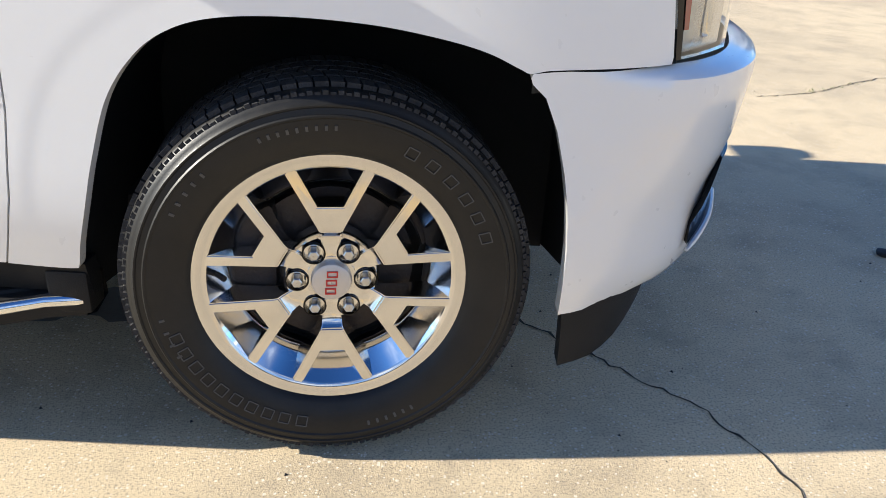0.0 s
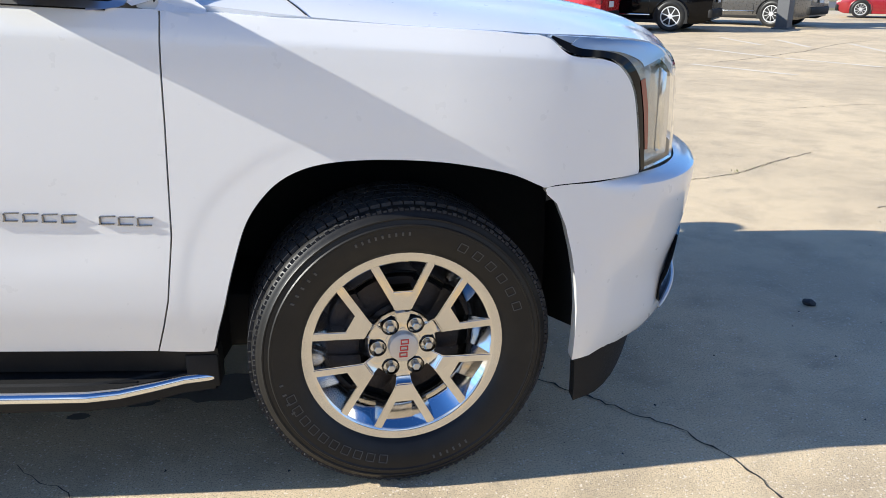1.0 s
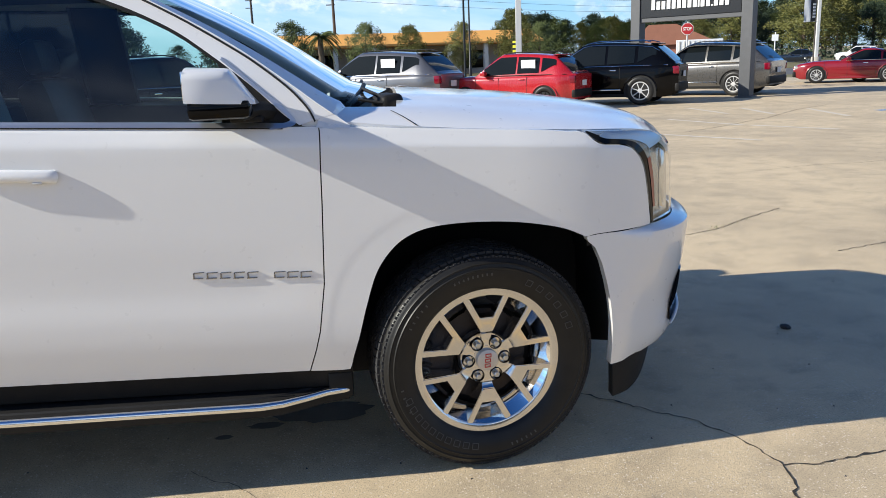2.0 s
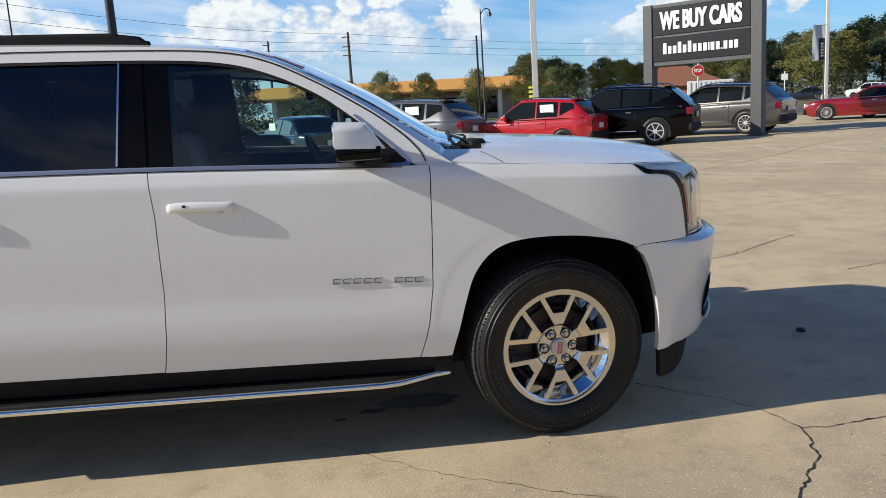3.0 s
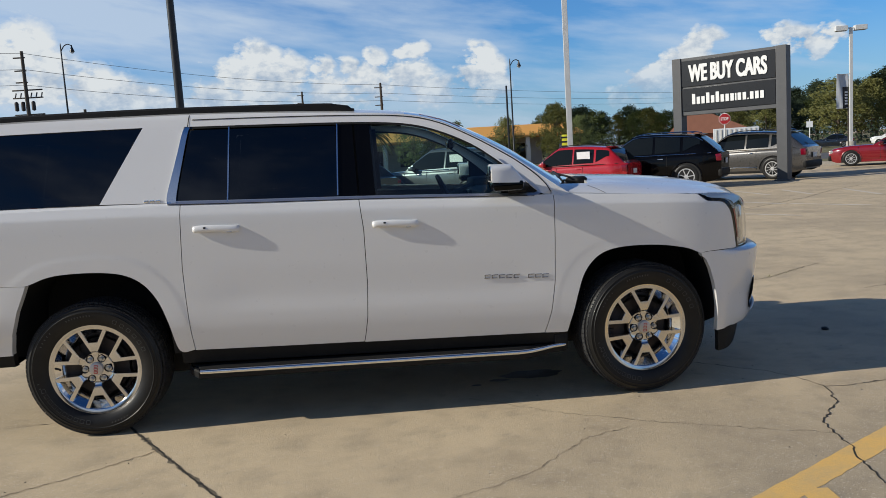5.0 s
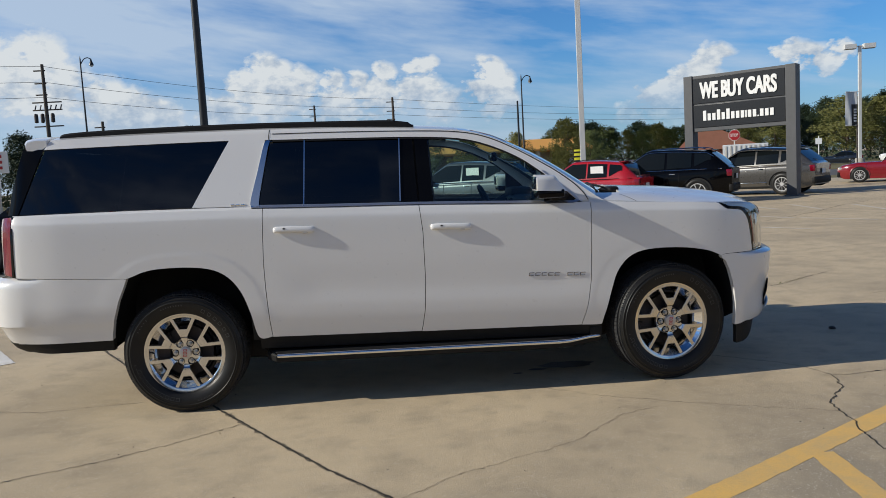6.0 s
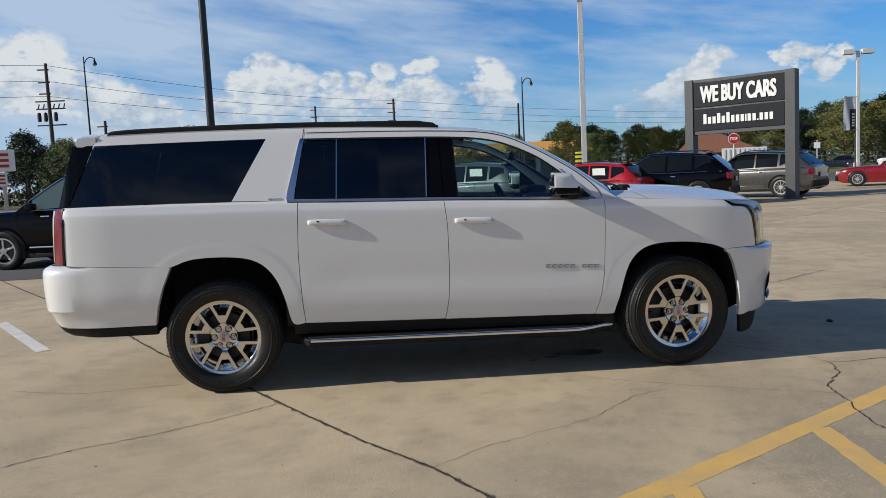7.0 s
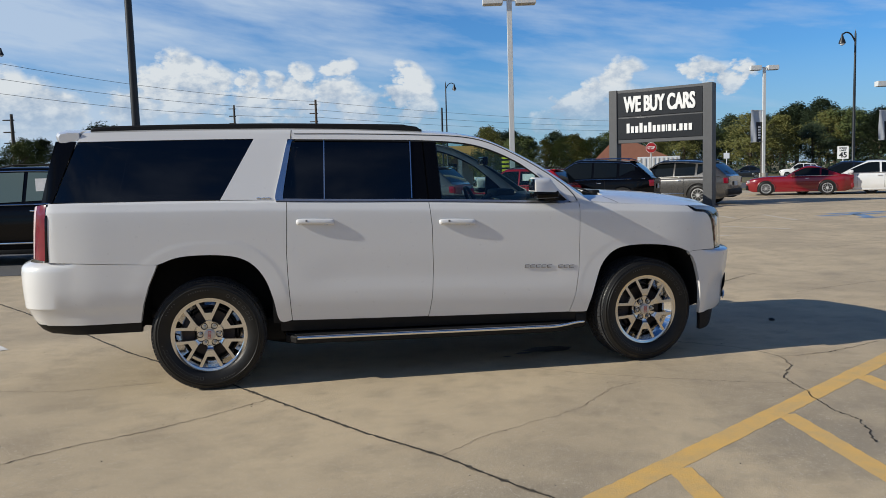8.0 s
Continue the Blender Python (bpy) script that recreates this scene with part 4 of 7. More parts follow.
def bumper(points, heights, outs, start, n=40, follow=True, lip=0.05):
    """A bumper swept from the wheel arch round to the middle and mirrored. outs: push outward at each height; start: x of its arch edge at a height."""
    at, length, find = plan_curve(points)
    rows = []
    for z, out in zip(heights, outs):
        s0 = find(start(z))
        row = []
        for k in range(n + 1):
            s = s0 + (length - s0) * k / n
            p, d = at(s), at(min(s + 0.01, length)) - at(max(s - 0.01, 0))
            nrm = Vector((d.y, -d.x, 0)).normalized() if points[0][0] < points[-1][0] else Vector((-d.y, d.x, 0)).normalized()
            ahead = points[0][0] < points[-1][0]
            mix = ease(0.46, 0.70, p.x) if ahead else ease(4.15, 4.42, -p.x)
            if follow:
                q = p + nrm * out
                inn = 0.0 if ahead else 0.008 * (1 - ease(0.632, 0.648, z))
                q = Vector((p.x + (q.x - p.x) * mix, (side_y(p.x, z) + inn) * (1 - mix) + q.y * mix, 0))
                if ahead and z > 0.80:
                    line = float(np.interp(p.x, (0.34, 0.37, 0.42, 0.63, 0.75), (0.8385, 0.8445, 0.8470, 0.8390, 0.838)))
                    row.append((q.x, q.y, 0.80 + (z - 0.80) * (line - 0.80) / 0.062))
                    continue
            else:
                q = p + nrm * out
            row.append((q.x, q.y, z))
        rows.append(row + [(x, 2 * MID - y, zz) for x, y, zz in row[-2::-1]])
    bm = bm_grid(rows)
    if points[0][0] > points[-1][0]:
        bmesh.ops.reverse_faces(bm, faces=bm.faces)
    # return lip towards the wheel arch
    rim = [e for e in bm.edges if e.is_boundary and abs(e.verts[0].co.z - e.verts[1].co.z) > 0.004]
    r = bmesh.ops.extrude_edge_only(bm, edges=rim)
    for v in r["geom"]:
        if isinstance(v, bmesh.types.BMVert):
            v.co.y += lip if v.co.y < MID else -lip
    return bm


def build_suv():
    car = thing("suv", (0, 0, 0), "large pearl-white four-door SUV with black roof rails parked on concrete", "car")
    suv_flank(car, False)
    suv_flank(car, True)
    # roof and windscreen: arches from edge to edge
    edge = glide([(settle_x(x), 0, settle_z(z)) for x, z in ROOF_EDGE], 5)
    front = 30

    def arch(i, n=24):
        p = edge[i]
        d = (edge[min(i + 1, len(edge) - 1)] - edge[max(i - 1, 0)]).normalized()
        up = Vector((-d.z, 0, d.x))
        y0 = side_y(p.x, p.z)
        lift = 0.055 + 0.053 * ease(28, 60, i)
        return [Vector((p.x, y0 + (2 * MID - 2 * y0) * k / n, p.z)) + up * lift * (1 - (2 * k / n - 1) ** 2) ** 0.75 for k in range(n + 1)]

    part("roof", solid(bm_grid([arch(i) for i in range(0, front + 1)]), 0, (0, 0, -0.02)), "pearl", car)
    foot = []
    for p in arch(len(edge) - 1):
        t = min(abs(p.y - (2 * MID if p.y > MID else 0)) / MID, 1.0)
        foot.append(Vector((-0.495 + 0.225 * (1 - (1 - t) ** 1.7), p.y, 1.276 + 0.060 * (1 - (1 - t) ** 2.6))))
    part("windscreen", bm_grid([arch(i) for i in range(front, len(edge))] + [foot]), "shield", car, "clear windscreen with blue sky glint").visible_shadow = False
    # painted pillar returns over the edges of the glass, widening to the foot
    lift_off = Vector((0.002, 0, 0.0025))
    for flip in (False, True):
        rows = []
        for i in list(range(front - 1, len(edge))) + [-1]:
            ring = foot if i < 0 else arch(i)
            wide = float(np.interp(60 if i < 0 else i, (29, 36, 45, 50, 56, 60), (0.009, 0.018, 0.031, 0.043, 0.060, 0.074)))
            row = []
            for k in range(7):
                f = wide * k / 6 * (len(ring) - 1)
                n = min(int(f), len(ring) - 2)
                p = ring[n].lerp(ring[n + 1], f - n)
                row.append((p.x + lift_off.x, 2 * MID - p.y if flip else p.y, p.z + lift_off.z))
            rows.append(row)
        part("pillar_return", solid(bm_grid(rows), 0, (0, 0, -0.006)), "pearl", car)
    # red sale marks brushed on the glass near the top edge
    r = random.Random(12)
    for a0, a1, k0, k1 in ((2, 6, 3, 6), (5, 9, 4, 8)):
        rows = []
        for i in range(front + a0, front + a1):
            a = arch(i, 60)
            u, v = r.uniform(0, 0.8), r.uniform(0.2, 1.0)
            rows.append([a[k0].lerp(a[k0 + 1], u) + lift_off * 0.6, a[k0 + 1].lerp(a[k1], v) + lift_off * 0.6])
        part("red_mark", bm_grid(rows), "red_mark", car, "red brushed mark on the windscreen", 0)
    # bonnet
    rim = [(-0.60, -0.004, 1.288), (-0.42, -0.004, 1.260), (-0.1, 0.003, 1.228), (0.2, 0.020, 1.209), (0.333, 0.040, 1.200), (0.45, 0.075, 1.194), (0.56, 0.125, 1.183), (0.64, 0.175, 1.160), (0.70, 0.235, 1.112)]
    top = [(-0.27, MID, 1.336), (-0.14, MID, 1.330), (0.02, MID, 1.318), (0.2, MID, 1.306), (0.4, MID, 1.282), (0.58, MID, 1.248), (0.72, MID, 1.206), (0.82, MID, 1.140), (0.87, MID, 1.065)]
    ra, ta = glide([(settle_x(x), y, z) for x, y, z in rim], 5), glide([(settle_x(x), y, z) for x, y, z in top], 5)
    share = [0, 0.025, 0.05, 0.075, 0.10, 0.125, 0.145, 0.165, 0.19, 0.23, 0.28, 0.34, 0.40, 0.46, 0.54, 0.63, 0.75, 0.87, 1.0]
    cols = []
    for s in share:
        col = []
        for a, b in zip(ra, ta):
            full = 2.6 + 2.6 * (1 - ease(-0.35, 0.25, a.x))
            col.append((a.x + (b.x - a.x) * (1 - (1 - s) ** 2), a.y + (b.y - a.y) * s, a.z + (b.z - a.z - 0.01) * (1 - (1 - s) ** full) + 0.010 * ease(0.34, 0.46, s)))
        # the rear edge steps forward beside the wiper well
        xs, ys, zs = zip(*col)
        back = max(xs[0], float(np.interp(s, (0, 0.135, 0.15, 0.19, 0.5, 1), (-0.60, -0.50, -0.47, -0.270, -0.250, -0.235))))
        fit_x = [xs[-1] - (xs[-1] - x) * (xs[-1] - back) / (xs[-1] - xs[0]) for x in xs]
        cols.append([(x, float(np.interp(x, xs, ys)), float(np.interp(x, xs, zs))) for x in fit_x])
    rows = []
    for row in zip(*cols):
        rows.append(list(row) + [(x, 2 * MID - y, z) for x, y, z in row[-2::-1]])
    shut = [[], []]
    for k in range(6):
        col = [Vector(rw[k]) for rw in rows]
        for side, d in ((0, 0.003), (1, -0.003)):
            x = -0.212 - 0.016 * k + d
            shut[side].append((x, float(np.interp(x, [p.x for p in col], [p.y for p in col])) - 0.001, float(np.interp(x, [p.x for p in col], [p.z for p in col])) + 0.0025))
    bonnet = part("bonnet", solid(bm_grid(rows), 0, (0, 0, -0.03)), "pearl", car)
    part("shut_line", bm_grid(shut), "shell", bonnet, "", 0)
    # cowl and wipers
    bm = bm_grid([[(-0.50, 0.13, 1.262), (-0.40, 0.5, 1.285), (-0.34, MID, 1.295), (-0.40, 1.42, 1.285), (-0.50, 1.79, 1.262)], [(-0.22, 0.13, 1.250), (-0.18, 0.5, 1.270), (-0.16, MID, 1.280), (-0.18, 1.42, 1.270), (-0.22, 1.79, 1.250)]])
    cowl = part("cowl", solid(bm, 0, (0, 0, -0.04)), "blackplastic", car)
    for y in (0.22, 0.95):
        arm = bm_tube([(-0.440, y, 1.306), (-0.410, y + 0.13, 1.326), (-0.385, y + 0.28, 1.346), (-0.372, y + 0.52, 1.362)], 0.010, 6)
        arm = bm_tube([(-0.30, y + 0.12, 1.318), (-0.335, y + 0.17, 1.334), (-0.372, y + 0.25, 1.350), (-0.382, y + 0.30, 1.354)], 0.007, 6, arm)
        arm = bm_tube([(-0.31, y + 0.04, 1.306), (-0.40, y + 0.07, 1.322)], 0.006, 6, arm)
        wiper = part("wiper", arm, "blackplastic", cowl)
        part("pivot_cover", bm_box((0.085, 0.17, 0.062), (-0.292, y + 0.17, 1.304), 0.022, rot=pose(0, 0, 0, 0, -6, 14), seg=3), "blackplastic", wiper)
    # front bumper, lower dam, fog-lamp pockets
    start = seam([(0.36, 0.458), (0.487, 0.455), (0.583, 0.446), (0.69, 0.424), (0.755, 0.403), (0.809, 0.377), (0.843, 0.349), (0.862, 0.355)])
    plan = [(0.28, -0.064), (0.40, -0.056), (0.52, -0.012), (0.63, 0.050), (0.738, 0.140), (0.815, 0.245), (0.872, 0.38), (0.93, 0.62), (0.955, MID)]
    hts = [0.343, 0.378, 0.43, 0.50, 0.565, 0.60, 0.66, 0.74, 0.80, 0.835, 0.852, 0.862]
    outs = [-0.060, -0.040, -0.034, -0.030, -0.023, -0.014, 0.000, 0.010, 0.016, 0.014, -0.002, -0.045]
    bm = bumper(plan, hts, outs, start)
    for v in bm.verts:
        v.co.z += 0.008 * ease(0.56, 0.68, v.co.x) * (1 - ease(0.343, 0.44, v.co.z))
    front_bumper = part("front_bumper", bm, "pearl", car)
    low = [(0.40, -0.02), (0.50, 0.015), (0.60, 0.085), (0.68, 0.19), (0.73, 0.32), (0.77, 0.6), (0.78, MID)]
    dam = bumper(low, [0.215, 0.26, 0.32, 0.372], [-0.022, -0.016, -0.010, -0.008], seam([(0.2, 0.484), (0.38, 0.466)]), 24, False)
    for v in dam.verts:
        foot = float(np.interp(v.co.x, (0.48, 0.55, 0.60, 0.66, 0.72), (0.206, 0.209, 0.226, 0.268, 0.30)))
        v.co.z = 0.374 - (0.374 - v.co.z) * (0.374 - foot) / 0.159
    part("air_dam", dam, "blackplastic", car, "black plastic air dam")
    for flip in (False, True):
        at, length, find = plan_curve(plan)
        rows = []
        for t in range(9):
            s = find(0.772) + 0.26 * t / 8
            p = at(s)
            d = (at(s + 0.01) - at(s - 0.01)).normalized()
            nrm = Vector((d.y, -d.x, 0))
            lo, hi = 0.43 + 0.015 * t / 8, 0.525 + 0.085 * min(t / 3, 1)
            rows.append([p + nrm * -0.022 + Vector((0, 0, lo)), p + nrm * -0.022 + Vector((0, 0, (lo + hi) / 2)), p + nrm * -0.004 + Vector((0, 0, hi))])
        bm = solid(bm_grid(rows), 0.03)
        bar = bm_tube([at(find(0.765) + 0.30 * t / 8) + Vector((-0.012, 0.012, 0.420 + 0.045 * (t / 8) ** 0.6)) for t in range(9)], [0.004] + [0.008] * 8, 8)
        if flip:
            mirror_y(bm, MID)
            mirror_y(bar, MID)
        pk = part("fog_lamp_pocket", bm, "gloss_black", front_bumper)
        part("fog_lamp_trim", bar, "bright_rim", pk, "chrome trim blade")
    # grille
    grille = part("grille", bm_box((0.05, 1.10, 0.28), (0.745, MID, 0.985), 0.02), "gloss_black", car, "black grille with chrome surround")
    ring = bm_box((0.06, 1.0, 0.045), (0.775, MID, 1.085), 0.015)
    ring = bm_box((0.06, 1.0, 0.045), (0.80, MID, 0.885), 0.015, ring)
    for y in (0.33, 1.59):
        ring = bm_box((0.04, 0.20, 0.25), (0.715, y, 0.99), 0.015, ring, rot=None)
    part("grille_surround", ring, "chrome", grille)
    for z in (0.94, 0.99, 1.04):
        part("grille_bar", bm_box((0.05, 1.04, 0.018), (0.765, MID, z), 0.005), "chrome", grille)
    for y in (0.2, 1.72):
        part("lamp_box", bm_box((0.08, 0.14, 0.26), (0.62, y + (0.14 if y < 1 else -0.14), 0.99), 0.02), "shell", grille)
    # rear bumper, valance, tailgate, spoiler
    startr = seam([(0.50, -3.764), (0.595, -3.746), (0.752, -3.701), (0.885, -3.640), (0.93, -3.622), (0.966, -3.622)])
    planr = [(-3.55, -0.062), (-3.9, -0.062), (-4.16, -0.059), (-4.32, -0.048), (-4.45, -0.006), (-4.535, 0.066), (-4.585, 0.17), (-4.628, 0.36), (-4.655, 0.62), (-4.665, MID)]
    hr = [0.520, 0.56, 0.632, 0.648, 0.78, 0.88, 0.900, 0.912, 0.925]
    ro = [-0.080, -0.055, -0.022, -0.006, 0.004, 0.006, 0.000, -0.018, -0.060]
    bm = bumper(planr, hr, ro, startr)
    for v in bm.verts:
        v.co.z += ease(0.84, 0.925, v.co.z) * 0.042 * min(max((-v.co.x - 3.63) / 0.72, 0), 1)
    part("rear_bumper", bm, "pearl", car)
    bm = bumper(planr, [0.448, 0.48, 0.526], [-0.150, -0.100, -0.065], startr)
    for v in bm.verts:
        v.co.y += 0.012 if v.co.y < MID else -0.012
    part("valance", bm, "blackplastic", car)
    rows = []
    for z, x in ((0.95, -4.46), (1.15, -4.44), (1.36, -4.40), (1.60, -4.33), (1.80, -4.24)):
        yy = 0.11 + 0.20 * ease(1.3, 1.85, z)
        rows.append([(x + 0.05, yy, z), (x, yy + 0.12, z), (x - 0.03, MID, z), (x, 2 * MID - yy - 0.12, z), (x + 0.05, 2 * MID - yy, z)])
    gate = part("tailgate", bm_grid(rows[:3]), "pearl", car)
    part("rear_window", bm_grid(rows[2:]), "gloss_black", gate, "black rear glass")
    rows = []
    for k in range(25):
        t = 2 * k / 24 - 1
        crown = 0.045 * (1 - t * t) ** 0.75
        back = -0.03 * (1 - t * t)
        y0 = side_y(-4.12, 1.835) - 0.006
        y = y0 + (2 * MID - 2 * y0) * k / 24
        swept = 0.06 * abs(t) ** 8
        rows.append([(x + (back + swept - 0.022 if x < -4.2 else 0), y, z + crown - 0.008 * abs(t) ** 8) for x, z in ((-4.300, 1.806), (-4.306, 1.842), (-4.292, 1.862), (-4.24, 1.872), (-4.130, 1.870), (-4.130, 1.83), (-4.18, 1.800))])
    bm = bm_grid(rows, close_v=True)
    bm.verts.ensure_lookup_table()
    for i0 in (0, 24 * 7):
        bm.faces.new([bm.verts[i0 + q] for q in range(7)])
    bmesh.ops.recalc_face_normals(bm, faces=bm.faces)
    part("spoiler", bm, "pearl", car)
    # under-body
    bm = bm_box((3.9, 1.35, 0.18), (-1.62, MID, 0.36), 0.03)
    bm = bm_box((2.2, 1.80, 0.08), (-1.66, MID, 0.42), 0.02, bm)
    bm = bm_box((0.30, 1.0, 0.24), (-3.30, MID, 0.38), 0.08, bm)
    bm = bm_box((0.60, 1.5, 0.08), (-4.10, MID, 0.58), 0.03, bm)
    part("underbody", bm, "shell", car)
    part("tailpipe", bm_tube([(-3.3, 0.60, 0.44), (-3.9, 0.56, 0.50), (-4.3, 0.50, 0.50)], 0.035, 10), "shell", car)
    for y in (0.2, 1.72):
        part("axle", bm_tube([(0, 0.10 if y < 1 else 1.82, 0.39), (0, MID, 0.36)], 0.05, 8), "shell", car)
        part("axle", bm_tube([(REAR_X, 0.10 if y < 1 else 1.82, 0.39), (REAR_X, MID, 0.38)], 0.06, 8), "shell", car)
    # cabin
    part("cabin_floor", bm_box((3.6, 0.70, 0.06), (-2.4, MID, 0.60), 0.01), "trim_dark", car)
    part("headliner", bm_box((2.7, 1.35, 0.02), (-2.75, MID, 1.80), 0.005), "trim_dark", car)
    bm = bm_box((0.42, 1.70, 0.26), (-0.72, MID, 1.16), 0.07)
    bm = bm_box((0.18, 0.42, 0.09), (-0.80, 1.42, 1.30), 0.03, bm)
    bm = bm_box((0.30, 0.34, 0.50), (-0.95, MID, 0.93), 0.05, bm)
    part("dashboard", bm, "trim_dark", car)
    part("dash_screen", bm_box((0.02, 0.26, 0.15), (-0.945, MID, 1.20), 0.005), "gloss_black", car)
    tor = bm_lathe([(0.185 + 0.016 * math.cos(q * math.pi / 4), 0.016 * math.sin(q * math.pi / 4)) for q in range(8)], 32, "X", close=True)
    tor = bm_box((0.03, 0.33, 0.05), (0, 0, 0), 0.012, tor)
    tor = bm_box((0.04, 0.12, 0.12), (0, 0, -0.02), 0.03, tor)
    tor = bm_box((0.03, 0.05, 0.17), (0, 0, -0.09), 0.012, tor)
    tor = bm_tube([(0, 0, 0), (0.30, 0, -0.02)], 0.035, 8, tor)
    bmesh.ops.transform(tor, matrix=pose(-1.06, 1.40, 1.20, 0, -24, 0), verts=tor.verts)
    part("steering_wheel", tor, "leather", car)
    for x, ys in ((-1.72, (0.48, 1.44)), (-2.66, (0.48, 1.44))):
        for y in ys:
            seat = thing_part("seat", car)
            part("seat_base", bm_box((0.50, 0.52, 0.18), (x + 0.22, y, 0.80), 0.06), "leather", seat)
            part("backrest", bm_box((0.16, 0.52, 0.62), (x - 0.08, y, 1.13), 0.06, rot=pose(0, 0, 0, 0, -14, 0)), "leather", seat)
            part("headrest", bm_box((0.10, 0.27, 0.17), (x - 0.17, y, 1.53), 0.045, rot=pose(0, 0, 0, 0, -10, 0)), "leather", seat)
    part("rear_view_mirror", bm_box((0.04, 0.25, 0.07), (-1.06, MID, 1.60), 0.015), "gloss_black", car)
    return car


# ---- wheel with six forked spokes; axle along y, outer face towards -y ----
def spin(bm, deg):
    bmesh.ops.rotate(bm, verts=bm.verts, cent=(0, 0, 0), matrix=Matrix.Rotation(radians(deg), 3, "Y"))
    return bm


def build_wheel(parent):
    wheel = new("wheel")
    wheel.parent = parent
    R = TYRE_R
    prof = [(0.262, -0.008), (0.270, -0.022), (0.280, -0.030), (0.300, -0.040), (0.325, -0.047), (0.343, -0.047), (0.346, -0.0495), (0.349, -0.0495), (0.352, -0.0455), (0.362, -0.043), (0.364, -0.045), (0.367, -0.045), (0.369, -0.041), (0.375, -0.038), (0.386, -0.028), (0.392, -0.014), (0.3925, 0.02),
            (0.3925, 0.17), (0.392, 0.204), (0.386, 0.218), (0.360, 0.236), (0.325, 0.238), (0.280, 0.222), (0.262, 0.20)]
    tyre = part("tyre", bm_lathe(prof, 96), "rubber", wheel, "black all-season tyre")
    verts, faces = [], []

    def block(a0, a1, y0, y1, r0, r1, skew):
        base = len(verts)
        for r in (r0, r1):
            for a, y, q in ((a0, y0, 0), (a1, y0, 0), (a1, y1, skew), (a0, y1, skew)):
                verts.append((r * math.cos(a + q), y, r * math.sin(a + q)))
        faces.extend([tuple(base + i for i in f) for f in ((4, 5, 6, 7), (0, 1, 5, 4), (1, 2, 6, 5), (2, 3, 7, 6), (3, 0, 4, 7))])

    count = 88
    for k in range(count):
        a = 2 * math.pi * k / count
        w = 2 * math.pi / count
        for y0, y1, sk, ph in ((-0.012, 0.030, 0.012, 0), (0.038, 0.073, 0.02, 0.3), (0.080, 0.110, -0.015, 0.1), (0.117, 0.152, 0.02, 0.5), (0.160, 0.204, 0.012, 0.2)):
            block(a + w * ph, a + w * (ph + 0.86), y0, y1, 0.388, R, sk)
        for h in (0, 0.5):
            block(a + w * (0.04 + h), a + w * (0.40 + h), -0.0315, -0.013, 0.372, R - 0.011 - 0.003 * (h > 0), 0.006)
    me = bpy.data.meshes.new("tread")
    me.from_pydata(verts, [], faces)
    bm = bmesh.new()
    bm.from_mesh(me)
    bpy.data.meshes.remove(me)
    bmesh.ops.recalc_face_normals(bm, faces=bm.faces)
    part("tread", bm, "tread", tyre, "worn tread blocks, coloured lighter for the light they catch", 20)
    # raised marks on the sidewall, as plain bars
    for start, n, step in ((62, 6, -8.4), (258, 10, -6.6), (205, 4, -5), (150, 5, -4.2), (112, 9, -3.0), (300, 6, -3.4)):
        big = abs(step) > 6
        h, w = (0.024, 0.027) if big else (0.010, 0.010)
        for k in range(n):
            m = Matrix.Rotation(radians(-(start + step * k)), 4, "Y") @ Matrix.Translation((0.315, -0.0455, 0)) @ Matrix.Rotation(radians(-13), 4, "Z")
            if big:
                bm = None
                for dx, dz, sx, sz in ((0.45, 0, 0.0022, 0.80), (-0.45, 0, 0.0022, 0.80), (0, 0.40, 0.9, 0.0022), (0, -0.40, 0.9, 0.0022)):
                    bm = bm_box((sx * h if sx > 0.1 else sx, 0.0016, sz * w if sz > 0.1 else sz), (0, 0, 0), 0, bm, rot=m @ Matrix.Translation((dx * h, 0, dz * w)))
            else:
                bm = bm_box((h, 0.002, w * 0.5), (0, 0, 0), 0, None, rot=m @ Matrix.Translation((0.012, 0.001, 0)))
            part("sidewall_mark", bm, "raised", tyre, "", 0)
    # rim
    lip = [(0.2385, -0.006), (0.2435, -0.0115), (0.249, -0.013), (0.262, -0.0165), (0.2705, -0.0175), (0.2725, -0.012), (0.268, 0.0)]
    rim = part("rim", bm_lathe(lip, 96), "polished", wheel, "polished alloy rim with six forked spokes")
    part("rim_bevel", bm_lathe([(0.190, 0.060), (0.194, 0.050), (0.203, 0.037), (0.216, 0.022), (0.230, 0.005), (0.2395, -0.0075)], 96), "bevel", rim, "bright inner bevel")
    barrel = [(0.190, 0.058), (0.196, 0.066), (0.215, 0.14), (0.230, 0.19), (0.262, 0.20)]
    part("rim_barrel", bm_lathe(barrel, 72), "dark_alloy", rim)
    neck = [(0.044, 0.0180, 0.0020), (0.066, 0.0185, 0.0045), (0.088, 0.0190, 0.0040), (0.102, 0.0205, -0.0020), (0.108, 0.0225, -0.0095), (0.120, 0.0278, -0.0105)]
    fork = [(0.136, 0.0360), (0.180, 0.0585), (0.226, 0.0825), (0.238, 0.0860), (0.2425, 0.0660), (0.228, 0.0590), (0.160, 0.0245)]
    for k in range(6):
        bm = bmesh.new()
        left = [bm.verts.new((r, y, w)) for r, w, y in neck]
        right = [bm.verts.new((r, y, -w)) for r, w, y in neck]
        mid = [bm.verts.new((r, y + 0.0035 * (1 - q / 5), 0)) for q, (r, w, y) in enumerate(neck)]
        for q in range(5):
            bm.faces.new((left[q], left[q + 1], mid[q + 1], mid[q]))
            bm.faces.new((mid[q], mid[q + 1], right[q + 1], right[q]))
        up = [bm.verts.new((r, -0.0105, w)) for r, w in fork]
